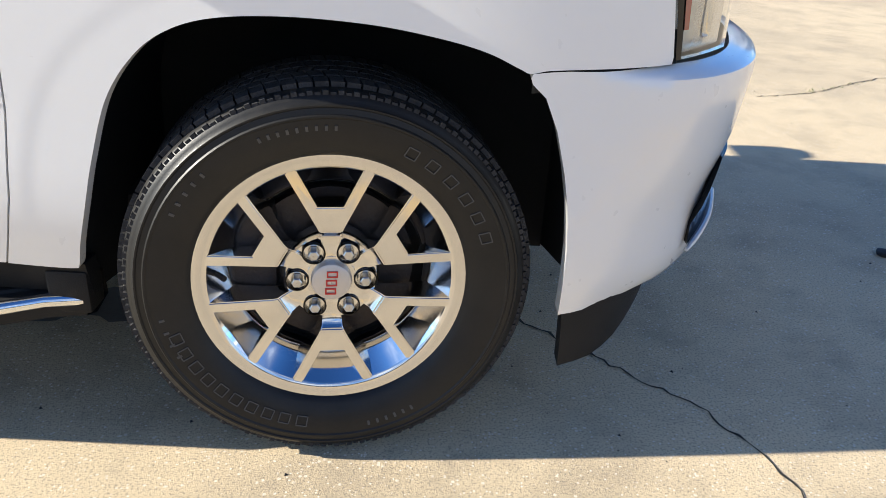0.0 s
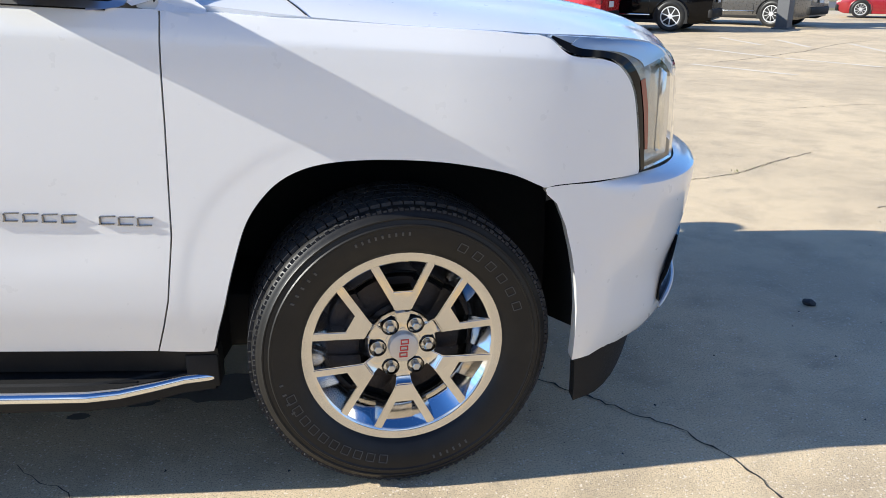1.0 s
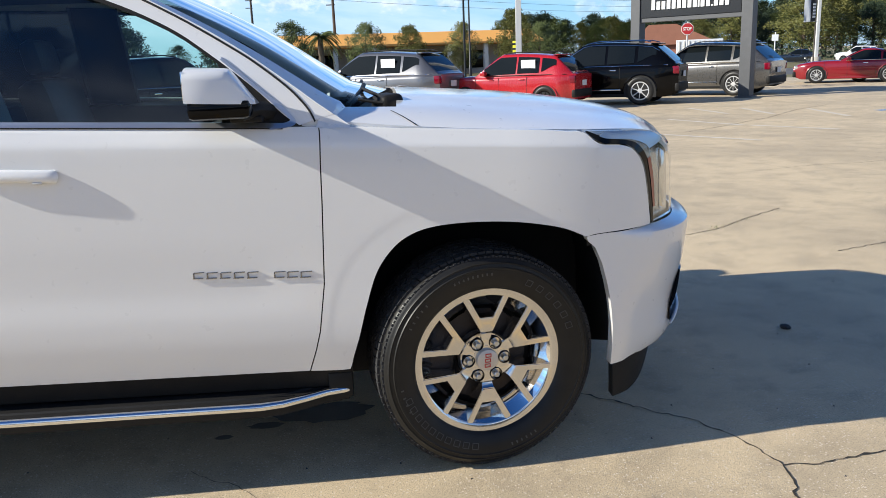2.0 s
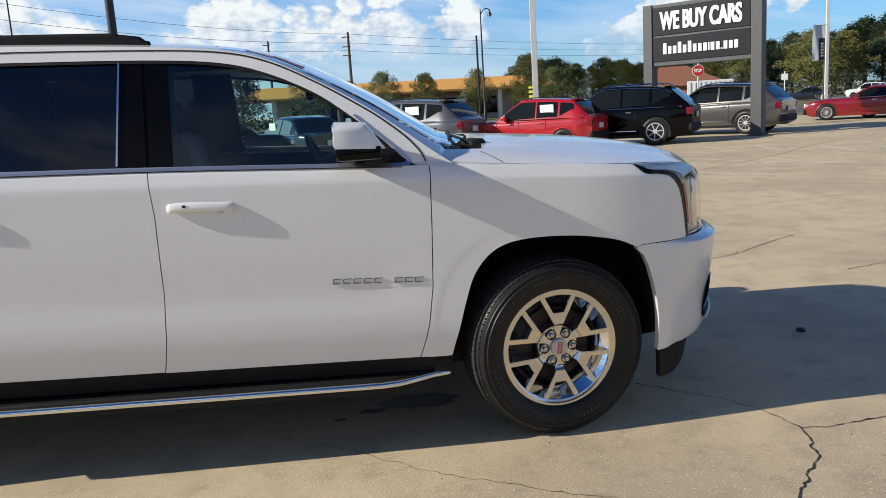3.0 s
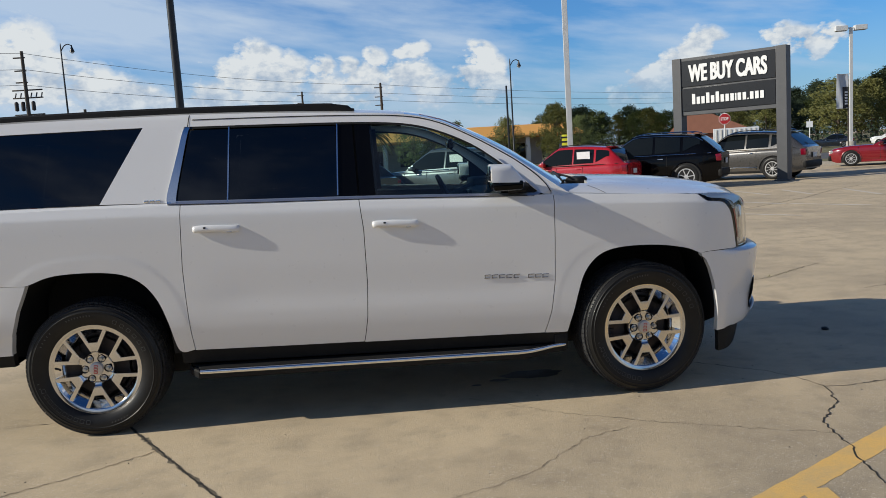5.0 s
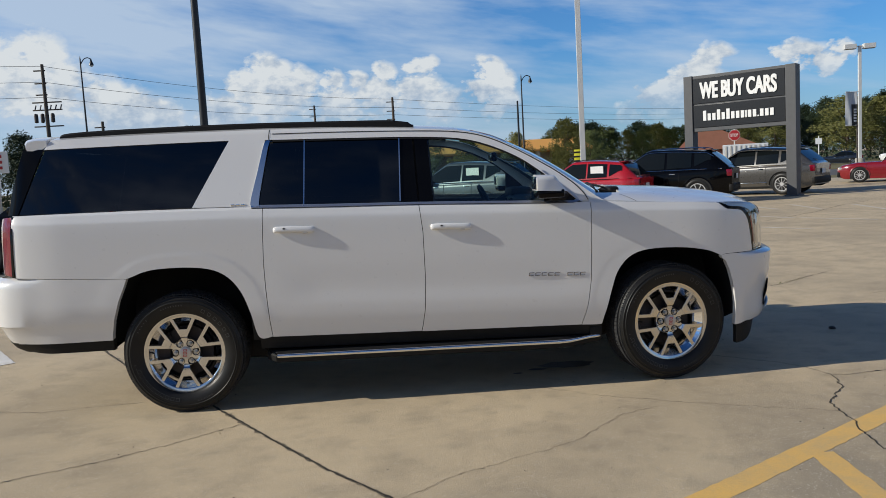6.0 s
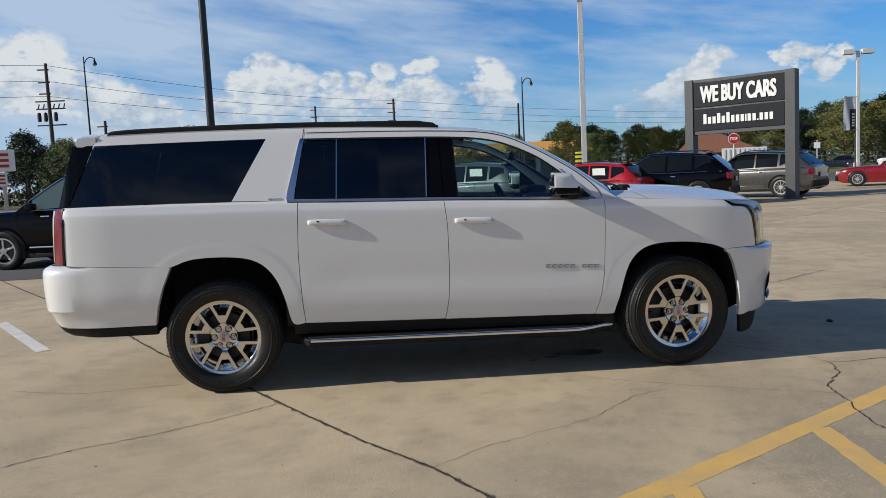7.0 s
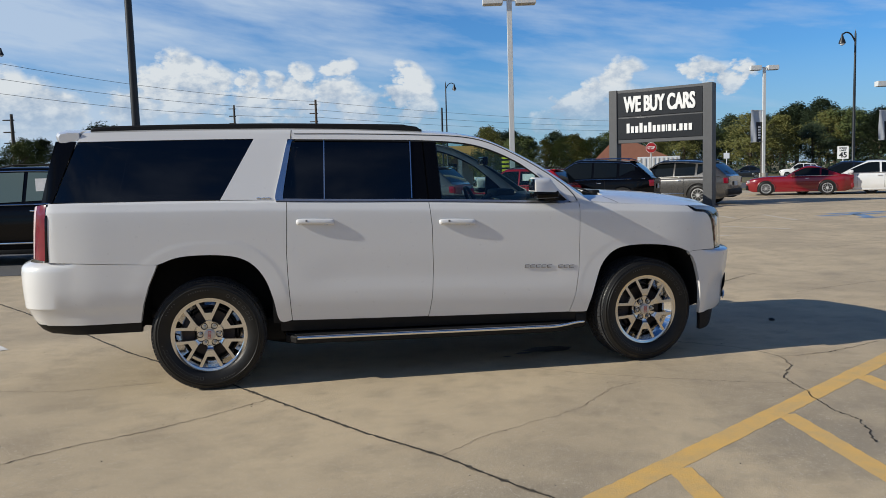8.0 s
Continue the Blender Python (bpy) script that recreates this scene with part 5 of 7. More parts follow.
        dn = [bm.verts.new((r, -0.0105, -w)) for r, w in fork]
        bm.faces.new([left[-1]] + up + dn[::-1] + [right[-1], mid[-1]])
        r = bmesh.ops.extrude_face_region(bm, geom=bm.faces[:])
        tops = {v for v in r["geom"] if isinstance(v, bmesh.types.BMVert)}
        for v in tops:
            v.co.z *= 1.0 + 0.20 * ease(0.10, 0.20, v.co.x)
            v.co.y = 0.046
        bmesh.ops.recalc_face_normals(bm, faces=bm.faces)
        edges = [e for e in bm.edges if all(v not in tops for v in e.verts) and len(e.link_faces) == 2 and e.calc_face_angle() > 0.7]
        bmesh.ops.bevel(bm, geom=edges, offset=0.0024, segments=2, affect="EDGES")
        part("spoke", spin(bm, 30 + 60 * k), "polished", rim)
    hub = bm_lathe([(0.001, 0.004), (0.050, 0.004), (0.054, 0.012), (0.090, 0.012), (0.097, 0.022), (0.099, 0.06)], 48)
    hub_ob = part("hub", hub, "polished", rim)
    for k in range(6):
        a = radians(60 * k)
        cx, cz = 0.0675 * math.cos(a), 0.0675 * math.sin(a)
        cup = bm_lathe([(0.0215, 0.004), (0.0235, -0.003), (0.0205, -0.004), (0.0190, 0.010), (0.001, 0.0105)], 20)
        bmesh.ops.translate(cup, vec=(cx, 0.003, cz), verts=cup.verts)
        part("lug_pocket", cup, "gloss_black", hub_ob)
        nut = bm_lathe([(0.001, -0.012), (0.0090, -0.012), (0.0112, -0.010), (0.0115, 0.010)], 6)
        bmesh.ops.translate(nut, vec=(cx, 0.0, cz), verts=nut.verts)
        part("lug_nut", nut, "grey_alloy", hub_ob, "", 20)
    cap = part("centre_cap", bm_lathe([(0.001, -0.0128), (0.034, -0.0122), (0.0385, -0.0095), (0.0405, -0.003), (0.041, 0.006)], 40), "cap", hub_ob, "pale centre cap with a red mark")
    for k in range(3):
        bm = None
        for dx, dz, sx, sz in ((0.0095, 0, 0.003, 0.0135), (-0.0095, 0, 0.003, 0.0135), (0, 0.0055, 0.019, 0.003), (0, -0.0055, 0.019, 0.003)):
            bm = bm_box((sx, 0.002, sz), (0.002 - 0.002 * k + dx, -0.0136, 0.0185 - 0.0185 * k + dz), 0, bm)
        part("cap_mark", bm, "red_badge", cap, "", 0)
    # valve, brake
    part("valve", bm_tube([(-0.222, 0.012, 0.012), (-0.205, -0.006, 0.010)], 0.006, 8), "blackplastic", rim)
    disc = part("brake_disc", bm_lathe([(0.085, 0.075), (0.170, 0.075), (0.172, 0.095), (0.085, 0.098)], 48), "iron", wheel)
    part("brake_caliper", bm_box((0.10, 0.07, 0.19), (-0.155, 0.085, 0.045), 0.02), "iron", wheel)
    # dark disc added to block the bright view through the spokes
    part("spoke_backing", bm_lathe([(0.001, 0.120), (0.205, 0.120), (0.209, 0.112)], 32), "shell", wheel)
    part("hub_carrier", bm_lathe([(0.001, 0.066), (0.095, 0.07), (0.09, 0.14), (0.001, 0.16)], 24), "iron", wheel)
    return wheel


suv = build_suv()
wheel = build_wheel(suv)
STEER = 8.5
wheel.matrix_basis = pose(0, 0, WHEEL_Z, 0, 0, STEER)
for at, turn, roll in (((REAR_X, 0, WHEEL_Z), 0, 0), ((0, 2 * MID, WHEEL_Z), 180 + STEER, 17), ((REAR_X, 2 * MID, WHEEL_Z), 180, 41)):
    copy_thing(wheel, pose(*at, 0, 0, turn) @ pose(0, 0, 0, 0, roll, 0))


# ---- ground ----
def sheet(name, outline, z, material, label="", thick=0.0):
    bm = bmesh.new()
    bm.faces.new([bm.verts.new((x, y, z)) for x, y in outline])
    bmesh.ops.recalc_face_normals(bm, faces=bm.faces)
    if bm.faces[:] and bm.faces[:][0].normal.z < 0:
        bmesh.ops.reverse_faces(bm, faces=bm.faces)
    if thick:
        solid(bm, 0, (0, 0, -thick))
    ob = link(name, bm, material, None, "", 0)
    return tagged(ob, label, name, kind="structure")


def rect(x0, y0, x1, y1):
    return [(x0, y0), (x1, y0), (x1, y1), (x0, y1)]


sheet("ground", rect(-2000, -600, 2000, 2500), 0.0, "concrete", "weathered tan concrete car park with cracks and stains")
# grass verge, kerb and road beyond the car park, which runs across the view
VERGE = [(-60, 27.5), (-14, 29.5), (3, 32.5), (16, 33.0), (24, 29.5), (45, 20.5), (90, 0)]


def strip_between(name, line, a, b, z, material, label, thick=0.0):
    """A band from a to b metres beyond a line."""
    bm = bmesh.new()
    lo, hi = [], []
    for i, (x, y) in enumerate(line):
        p, q = Vector(line[max(i - 1, 0)]), Vector(line[min(i + 1, len(line) - 1)])
        d = (q - p).normalized()
        n = Vector((-d.y, d.x))
        lo.append(bm.verts.new((x + n.x * a, y + n.y * a, z)))
        hi.append(bm.verts.new((x + n.x * b, y + n.y * b, z)))
    for i in range(len(line) - 1):
        bm.faces.new((lo[i], lo[i + 1], hi[i + 1], hi[i]))
    if thick:
        solid(bm, 0, (0, 0, -thick))
    return tagged(link(name, bm, material, None, "", 0), label, name, kind="structure")


strip_between("kerb", VERGE, 0, 0.18, 0.14, "kerb", "pale concrete kerb", 0.16)
strip_between("verge", VERGE, 0.18, 6, 0.10, "grass", "dry patchy grass verge", 0.12)
strip_between("road", VERGE, 8, 24, 0.012, "asphalt", "grey asphalt road")
strip_between("far_verge", VERGE, 24, 400, 0.05, "grass", "grass and scrub beyond the road", 0.06)
# darker strip of ground at the left, laid just above the concrete
sheet("lane", [(-60, 9.0), (-6.4, 8.3), (-4.5, 13.2), (-60, 15.5)], 0.006, "asphalt", "dark strip of ground")
sheet("side_grass", [(-60, 15.5), (-4.5, 13.2), (-3.0, 19.0), (-60, 22)], 0.05, "grass", "worn grass strip", 0.05)


def stripe(name, a, b, w, material, label, z=0.004, seed=1):
    """A painted line with chipped edges."""
    r = random.Random(seed)
    a, b = Vector(a), Vector(b)
    d = (b - a).normalized()
    n = Vector((-d.y, d.x)) * (w / 2)
    steps = max(int((b - a).length / 0.05), 4)
    lo, hi = [], []
    for k in range(steps + 1):
        p = a + (b - a) * k / steps
        lo.append((*(p - n * (1 + r.uniform(-0.07, 0.05))), z))
        hi.append((*(p + n * (1 + r.uniform(-0.07, 0.05))), z))
    return tagged(link(name, bm_grid([lo, hi][::-1]), material, None, "", 0), label, "road marking", "parking lines", kind="structure")


YA, YB = Vector((-2.05, -2.975)), Vector((3.45, 0.65))
stripe("yellow_line", YA, YB, 0.140, "yellow", "worn yellow painted line", 0.0012, 2)
for k in range(4):
    f = (-0.80 + 1.0 * k - YA.x) / (YB.x - YA.x)
    p = YA + (YB - YA) * f
    stripe("yellow_line", p + Vector((0.03, -0.05)), p + Vector((-0.10, -1.65)), 0.132, "yellow", "worn yellow hatching stripe", 0.0022, 3 + k)
stripe("white_line", (-6.7, 3.75), (-5.42, 1.90), 0.13, "white_line", "worn white parking line", 0.004, 11)
for k, (a, b) in enumerate((((8.25, 17.6), (8.19, 15.2)), ((9.3, 16.8), (8.97, 14.6)), ((10.4, 15.6), (9.89, 13.2)), ((6.45, 14.4), (7.12, 12.3)), ((7.22, 12.24), (8.11, 10.7)), ((5.1, 11.25), (6.1, 9.63)))):
    stripe("white_line", a, b, 0.13, "faded_line", "faded white parking line", 0.004, 20 + k)
for k, (a, b) in enumerate((((11.2, 14.2), (13.4, 14.4)), ((11.6, 13.0), (13.0, 12.9)), ((12.0, 14.9), (13.9, 15.0)), ((11.9, 13.0), (12.7, 14.8)))):
    stripe("blue_marking", a, b, 0.30, "blue_line", "faded blue painted bay marking", 0.004, 40 + k)


def crack(points, width, seed, material="crack", jag=0.011, label="jagged dark crack in the concrete", z=0.003):
    """A crack or joint: a narrow, uneven, dirt-filled groove."""
    r = random.Random(seed)
    pts = [Vector((*p, 0)) for p in points]
    fine = [pts[0]]
    for a, b in zip(pts, pts[1:]):
        n = max(int((b - a).length / 0.024), 2)
        d = (b - a).normalized()
        side = Vector((-d.y, d.x, 0))
        off = 0
        for k in range(1, n + 1):
            off = off * 0.45 + r.uniform(-jag, jag)
            fine.append(a + (b - a) * k / n + side * (off if k < n else off * 0.3))
    lo, hi = [], []
    for i, p in enumerate(fine):
        d = (fine[min(i + 1, len(fine) - 1)] - fine[max(i - 1, 0)]).normalized()
        side = Vector((-d.y, d.x, 0))
        w = width * 0.72 * r.uniform(0.35, 1.0) * (1.9 if r.random() < 0.10 else 1)
        lo.append(p - side * w / 2 + Vector((0, 0, z)))
        hi.append(p + side * w / 2 + Vector((0, 0, z)))
    return tagged(link("ground_crack", bm_grid([lo, hi][::-1]), material, None, "", 0), label, "crack", kind="structure")


crack([(-9.5, 9.2), (-7.73, 6.65), (-6.5, 4.93), (-4.86, 2.53), (-4.19, 1.45), (-3.15, 0.05), (-2.69, -0.66), (-2.29, -1.25), (-1.91, -1.74), (-1.62, -2.22), (-1.0, -3.1)], 0.020, 1, jag=0.005, label="dirt-filled slab joint in the concrete")
crack([(-9.5, 9.2), (-7.73, 6.65), (-6.5, 4.93), (-4.86, 2.53), (-4.19, 1.45), (-3.15, 0.05), (-2.69, -0.66), (-2.29, -1.25), (-1.91, -1.74), (-1.62, -2.22), (-1.0, -3.1)], 0.040, 31, "joint_dirt", 0.006, "ragged band of dirt beside the slab joint", 0.002)
crack([(-5.4, -1.95), (-4.26, -1.31), (-4.0, -1.11), (-3.61, -0.92), (-3.24, -0.68), (-2.89, -0.38)], 0.010, 2)
crack([(-1.91, -1.74), (-1.61, -1.49), (-1.15, -1.25), (-0.87, -1.08), (-0.55, -0.72), (-0.3, -0.62)], 0.006, 3, "faint_crack")
crack([(-1.1, 0.12), (-0.93, -0.01), (-0.65, -0.27), (-0.23, -0.52), (0.32, -0.79), (0.67, -0.95)], 0.005, 4, "faint_crack")
crack([(1.02, -0.22), (0.93, -0.51), (0.72, -0.75), (0.67, -0.92), (0.63, -1.17), (0.55, -1.53), (0.58, -1.75), (0.40, -2.1)], 0.015, 5, jag=0.012)
crack([(1.02, -0.22), (1.15, -0.23), (1.48, -0.18), (2.1, 0.05)], 0.012, 6)
crack([(0.30, 0.75), (0.49, 0.53), (0.66, 0.37), (0.88, 0.17), (0.95, 0.04), (0.99, -0.07), (1.02, -0.22)], 0.010, 7, jag=0.012)
crack([(2.1, 3.36), (2.31, 3.44), (2.57, 3.57), (2.96, 3.89), (3.43, 4.22)], 0.014, 8)
crack([(4.4, 6.5), (5.3, 6.75), (5.86, 6.70), (8.5, 7.4)], 0.014, 9)
crack([(3.0, 2.6), (4.21, 3.0), (5.0, 3.1)], 0.012, 10)
crack([(5.6, 11.5), (6.44, 12.09), (6.97, 12.5), (7.75, 13.2), (8.3, 13.6), (9.2, 14.6), (10.03, 15.47), (11.5, 16.6)], 0.03, 12)
crack([(-5.0, 0.4), (-4.4, 0.2), (-3.7, 0.3)], 0.006, 13)


def clutter():
    r = random.Random(8)
    # weeds in the far crack
    bm = bmesh.new()
    for k in range(30):
        t = r.random()
        x, y = 2.45 + 0.5 * t + r.gauss(0, 0.02), 3.51 + 0.36 * t + r.gauss(0, 0.02)
        a, h = r.uniform(0, 6.28), r.uniform(0.006, 0.02)
        d = Vector((math.cos(a), math.sin(a), 0))
        p = Vector((x, y, 0.002))
        bm.faces.new([bm.verts.new(q) for q in (p - d * 0.004, p + d * 0.004, p + d * 0.012 + Vector((r.uniform(-0.01, 0.01), r.uniform(-0.01, 0.01), h)))])
    tagged(link("weeds", bm, "weed", None, "", 0), "small green weeds growing in a crack", "weeds", kind="stuff")
    bm = bmesh.new()
    bmesh.ops.create_icosphere(bm, subdivisions=2, radius=0.028)
    for v in bm.verts:
        v.co *= 1 + 0.35 * noise.noise(v.co * 45)
        v.co.z *= 0.55
    ob = link("stone", bm, "stone", None, "", 0)
    ob.matrix_basis = pose(1.78, 1.13, 0.010, 0, 0, 30)
    tagged(ob, "small dark stone lying on the concrete", "stone")
    # grit
    bm = bmesh.new()
    for k in range(420):
        x, y = r.uniform(-6, 5), r.uniform(-3.4, 5)
        s = r.uniform(0.002, 0.006)
        a = r.uniform(0, 6.28)
        vs = [bm.verts.new((x + s * math.cos(a + q * 2.1), y + s * math.sin(a + q * 2.1), 0.0)) for q in range(3)]
        tip = bm.verts.new((x, y, s))
        for q in range(3):
            bm.faces.new((vs[q], vs[(q + 1) % 3], tip))
    tagged(link("grit", bm, "stone", None, "", 0), "scattered dark grit on the concrete", "grit", kind="stuff")
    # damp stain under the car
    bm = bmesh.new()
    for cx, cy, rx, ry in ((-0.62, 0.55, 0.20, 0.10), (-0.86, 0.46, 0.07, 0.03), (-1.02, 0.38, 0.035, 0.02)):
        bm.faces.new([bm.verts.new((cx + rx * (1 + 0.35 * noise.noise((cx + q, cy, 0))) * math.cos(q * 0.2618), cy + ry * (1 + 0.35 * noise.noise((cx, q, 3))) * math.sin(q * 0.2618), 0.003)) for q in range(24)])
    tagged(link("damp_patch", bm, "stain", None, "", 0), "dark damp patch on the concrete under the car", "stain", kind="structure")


clutter()


# ---- dealership sign on two posts ----
def text_mesh(body, height, width, material, name, parent, at, thick=0.03):
    """Raised letters with the built-in font, facing -y, scaled to a width and height about at."""
    cu = bpy.data.curves.new(name, "FONT")
    cu.body, cu.size, cu.extrude, cu.align_x, cu.offset = body, 1.0, 0.01, "CENTER", 0.027
    tmp = bpy.data.objects.new(name, cu)
    scene.collection.objects.link(tmp)
    dg = bpy.context.evaluated_depsgraph_get()
    me = bpy.data.meshes.new_from_object(tmp.evaluated_get(dg))
    bpy.data.objects.remove(tmp)
    xs, ys = [v.co.x for v in me.vertices], [v.co.y for v in me.vertices]
    w, h = max(xs) - min(xs), max(ys) - min(ys)
    cx, cy = (max(xs) + min(xs)) / 2, (max(ys) + min(ys)) / 2
    for v in me.vertices:
        x, y, z = v.co
        v.co = (at[0] + (x - cx) / w * width, at[1] - z / 0.01 * thick / 2, at[2] + (y - cy) / h * height)
    me.materials.append(M[material])
    ob = new(name, me)
    ob.parent = parent
    return ob


def build_sign():
    # local x runs along the sign from the far post to the near one
    a, b = Vector((8.93, 23.80)), Vector((11.72, 20.95))
    w = (b - a).length
    deg = math.degrees(math.atan2((b - a).y, (b - a).x))
    s = thing("pylon_sign", (a.x, a.y, 0), "dark grey two-post roadside sign with white raised lettering", "sign", turn=deg)
    top = 4.42
    for x in (0.16, w - 0.20):
        part("post", bm_box((0.34 if x > 1 else 0.32, 0.42, top), (x, 0, top / 2), 0.012), "sign_grey", s)
    part("panel", bm_box((w - 0.66, 0.30, 1.98), (w / 2 - 0.02, 0.0, top - 1.02), 0.01), "sign_grey", s)
    cabinet = part("top_beam", bm_box((w - 0.70, 0.34, 0.10), (w / 2 - 0.02, 0, top - 0.06), 0.01), "sign_grey", s)
    for z, h in ((top - 0.56, 0.90), (top - 1.47, 0.80)):
        face = part("sign_face", bm_box((w - 0.74, 0.03, h), (w / 2 - 0.02, -0.165, z), 0.006), "sign_face", s, "near-black sign face")
        if h > 0.85:
            for dx, deep in ((0.013, 0.030), (-0.013, 0.034)):
                text_mesh("WE BUY CARS", 0.60, 2.72, "sign_white", "lettering", face, (w / 2 - 0.02 + dx, -0.195, z), deep)
        else:
            # the trader's name as plain bars
            bm, x = None, w / 2 - 1.30
            r = random.Random(3)
            for k in range(16):
                wd = 0.172 if k not in (9, 12) else 0.075
                tall = 0.36 if k in (0, 3, 5) else 0.25
                if k == 12:
                    tall = 0.05
                bm = bm_box((wd * 0.70, 0.03, tall), (x + wd / 2, -0.195, z - 0.17 + tall / 2), 0.004)
                part("name_bar", bm, "sign_white", face, "white lettering as plain bars")
                x += wd
    part("base_plate", bm_box((0.5, 0.55, 0.05), (w - 0.20, 0, 0.025), 0.01), "sign_grey", s)
    part("base_plate", bm_box((0.5, 0.55, 0.05), (0.16, 0, 0.025), 0.01), "sign_grey", s)


build_sign()


# ---- lamp posts, poles, wires ----
def lot_light(at, height, heads, label, turn=0):
    """A white square pole with box heads."""
    s = thing("lot_light", (*at, 0), label, "lamp post", "car park lights", turn)
    part("pole", bm_box((0.20, 0.20, height), (0, 0, height / 2), 0.01), "pole_white", s, "", 22)
    part("pole_base", bm_lathe([(0.001, 0.75), (0.30, 0.75), (0.32, 0.70), (0.32, 0), (0.001, 0)], 20, "Z"), "kerb", s)
    for k in range(heads):
        d = -1 if k % 2 == 0 else 1
        h = part("lamp_head", bm_box((0.80, 0.50, 0.34), (d * 0.66, 0.10 * k, height - 0.04), 0.02), "pole_white", s, "", 22)
        part("lamp_glass", bm_box((0.7, 0.36, 0.02), (d * 0.66, 0.10 * k, height - 0.22), 0.005), "wall_pale", h)
        part("arm", bm_box((0.36, 0.08, 0.08), (d * 0.2, 0.10 * k, height - 0.04), 0.01), "pole_white", s)
    return s


lot_light((5.45, 25.7), 8.3, 2, "tall white steel car-park light with box heads", -10)
lot_light((31.4, 50.5), 8.7, 2, "white steel car-park light with two box heads", -12)
lot_light((35.3, 41.8), 6.5, 2, "white steel car-park light with two box heads", -10)
s = thing("flag_pole", (-8.6, 23.7, 0), "tall plain black steel pole", "pole")
part("pole", bm_lathe([(0.16, 0), (0.15, 0.3), (0.135, 5), (0.10, 14), (0.001, 14)], 16, "Z"), "pole_black", s)
part("flange", bm_lathe([(0.24, 0), (0.24, 0.06), (0.14, 0.07)], 16, "Z"), "pole_black", s)


def street_lamp(at, height, turn, label):
    """A slim black post with a bracket and a hanging bell lamp."""
    s = thing("street_lamp", (*at, 0), label, "street lamp", "black street lamps", turn)
    part("post", bm_lathe([(0.14, 0), (0.13, 0.9), (0.085, 1.0), (0.07, height * 0.6), (0.05, height), (0.001, height + 0.25)], 12, "Z"), "pole_black", s)
    part("bracket", bm_tube(glide([(0, 0, height - 0.45), (0.25, 0, height - 0.05), (0.55, 0, height + 0.08), (0.80, 0, height - 0.05)], 5), 0.04, 6), "pole_black", s)
    lamp = part("bell_shade", bm_lathe([(0.03, height + 0.02), (0.05, height - 0.08), (0.08, height - 0.2), (0.17, height - 0.42), (0.19, height - 0.52), (0.001, height - 0.50)], 16, "Z"), "pole_black", s)
    bmesh_shift(lamp, (0.80, 0, 0))
    lens = part("lamp_bowl", bm_lathe([(0.14, height - 0.51), (0.11, height - 0.60), (0.001, height - 0.64)], 12, "Z"), "white_box", s)
    bmesh_shift(lens, (0.80, 0, 0))
    return s


def bmesh_shift(ob, v):
    ob.data.transform(Matrix.Translation(v))


street_lamp((-26.4, 60.2), 11.9, 10, "tall black street lamp with a bell-shaped head")
street_lamp((9.65, 66.5), 9.5, 0, "tall black street lamp with a bell-shaped head")
street_lamp((27.1, 34.4), 8.4, 180, "tall black street lamp with a bell-shaped head")
s = thing("pole", (8.95, 64.7, 0), "short plain black pole beside a street lamp", "pole")
part("post", bm_lathe([(0.10, 0), (0.08, 7.2), (0.001, 7.25)], 10, "Z"), "pole_black", s)


def utility_pole(at, height, kit, label):
    s = thing("utility_pole", (*at, 0), label, "utility pole", "wooden utility poles")
    part("pole", bm_lathe([(0.18, 0), (0.16, height * 0.5), (0.12, height), (0.001, height)], 10, "Z"), "pole_wood", s)
    for z in (height - 0.5, height - 1.5, height - 2.4):
        part("insulator_arm", bm_box((0.9, 0.10, 0.10), (-0.25, 0, z), 0.01), "pole_wood", s)
    if kit:
        for k, dx in enumerate((-0.85, -0.35, 0.45)):
            part("transformer", bm_lathe([(0.001, 0.45), (0.13, 0.40), (0.15, 0.28), (0.15, -0.26), (0.001, -0.32)], 12, "Z"), "iron", s).location = (dx, 0, height - 4.3)
        for z in (height - 3.0, height - 3.6, height - 4.9):
            part("cross_arm", bm_box((2.3, 0.10, 0.10), (0.1, 0, z), 0.01), "pole_wood", s)
        for k in range(6):
            part("fuse", bm_tube([(-0.9 + 0.4 * k, 0, height - 3.6), (-0.9 + 0.4 * k + 0.12, 0, height - 3.2)], 0.05, 6), "wire", s)
    return s


utility_pole((-29.6, 60.7), 11.7, True, "weathered wooden utility pole with transformers")
utility_pole((-12.6, 103.8), 11.2, False, "distant wooden utility pole")
utility_pole((-2.0, 84.0), 9.9, False, "distant wooden utility pole")
utility_pole((-27.2, 66.0), 7.4, False, "short wooden utility pole")
for k, (za, zb, zc) in enumerate(((11.55, 9.7, 9.3), (10.3, 8.8, 8.5), (9.1, 8.0, 7.8))):
    path = []
    for a, b, ha, hb in (((-60, 40), (-29.6, 60.7), za + 0.5, za), ((-29.6, 60.7), (-2.0, 84.0), za, zb), ((-2.0, 84.0), (60, 128), zb, zc)):
        for q in range(13):
            t = q / 12
            path.append((a[0] + (b[0] - a[0]) * t, a[1] + (b[1] - a[1]) * t, ha + (hb - ha) * t - 3.0 * t * (1 - t) * 0.8))
    tagged(link("overhead_wire", bm_tube(path, 0.017, 5), "wire"), "thin sagging overhead power line", "wire", "overhead wires")


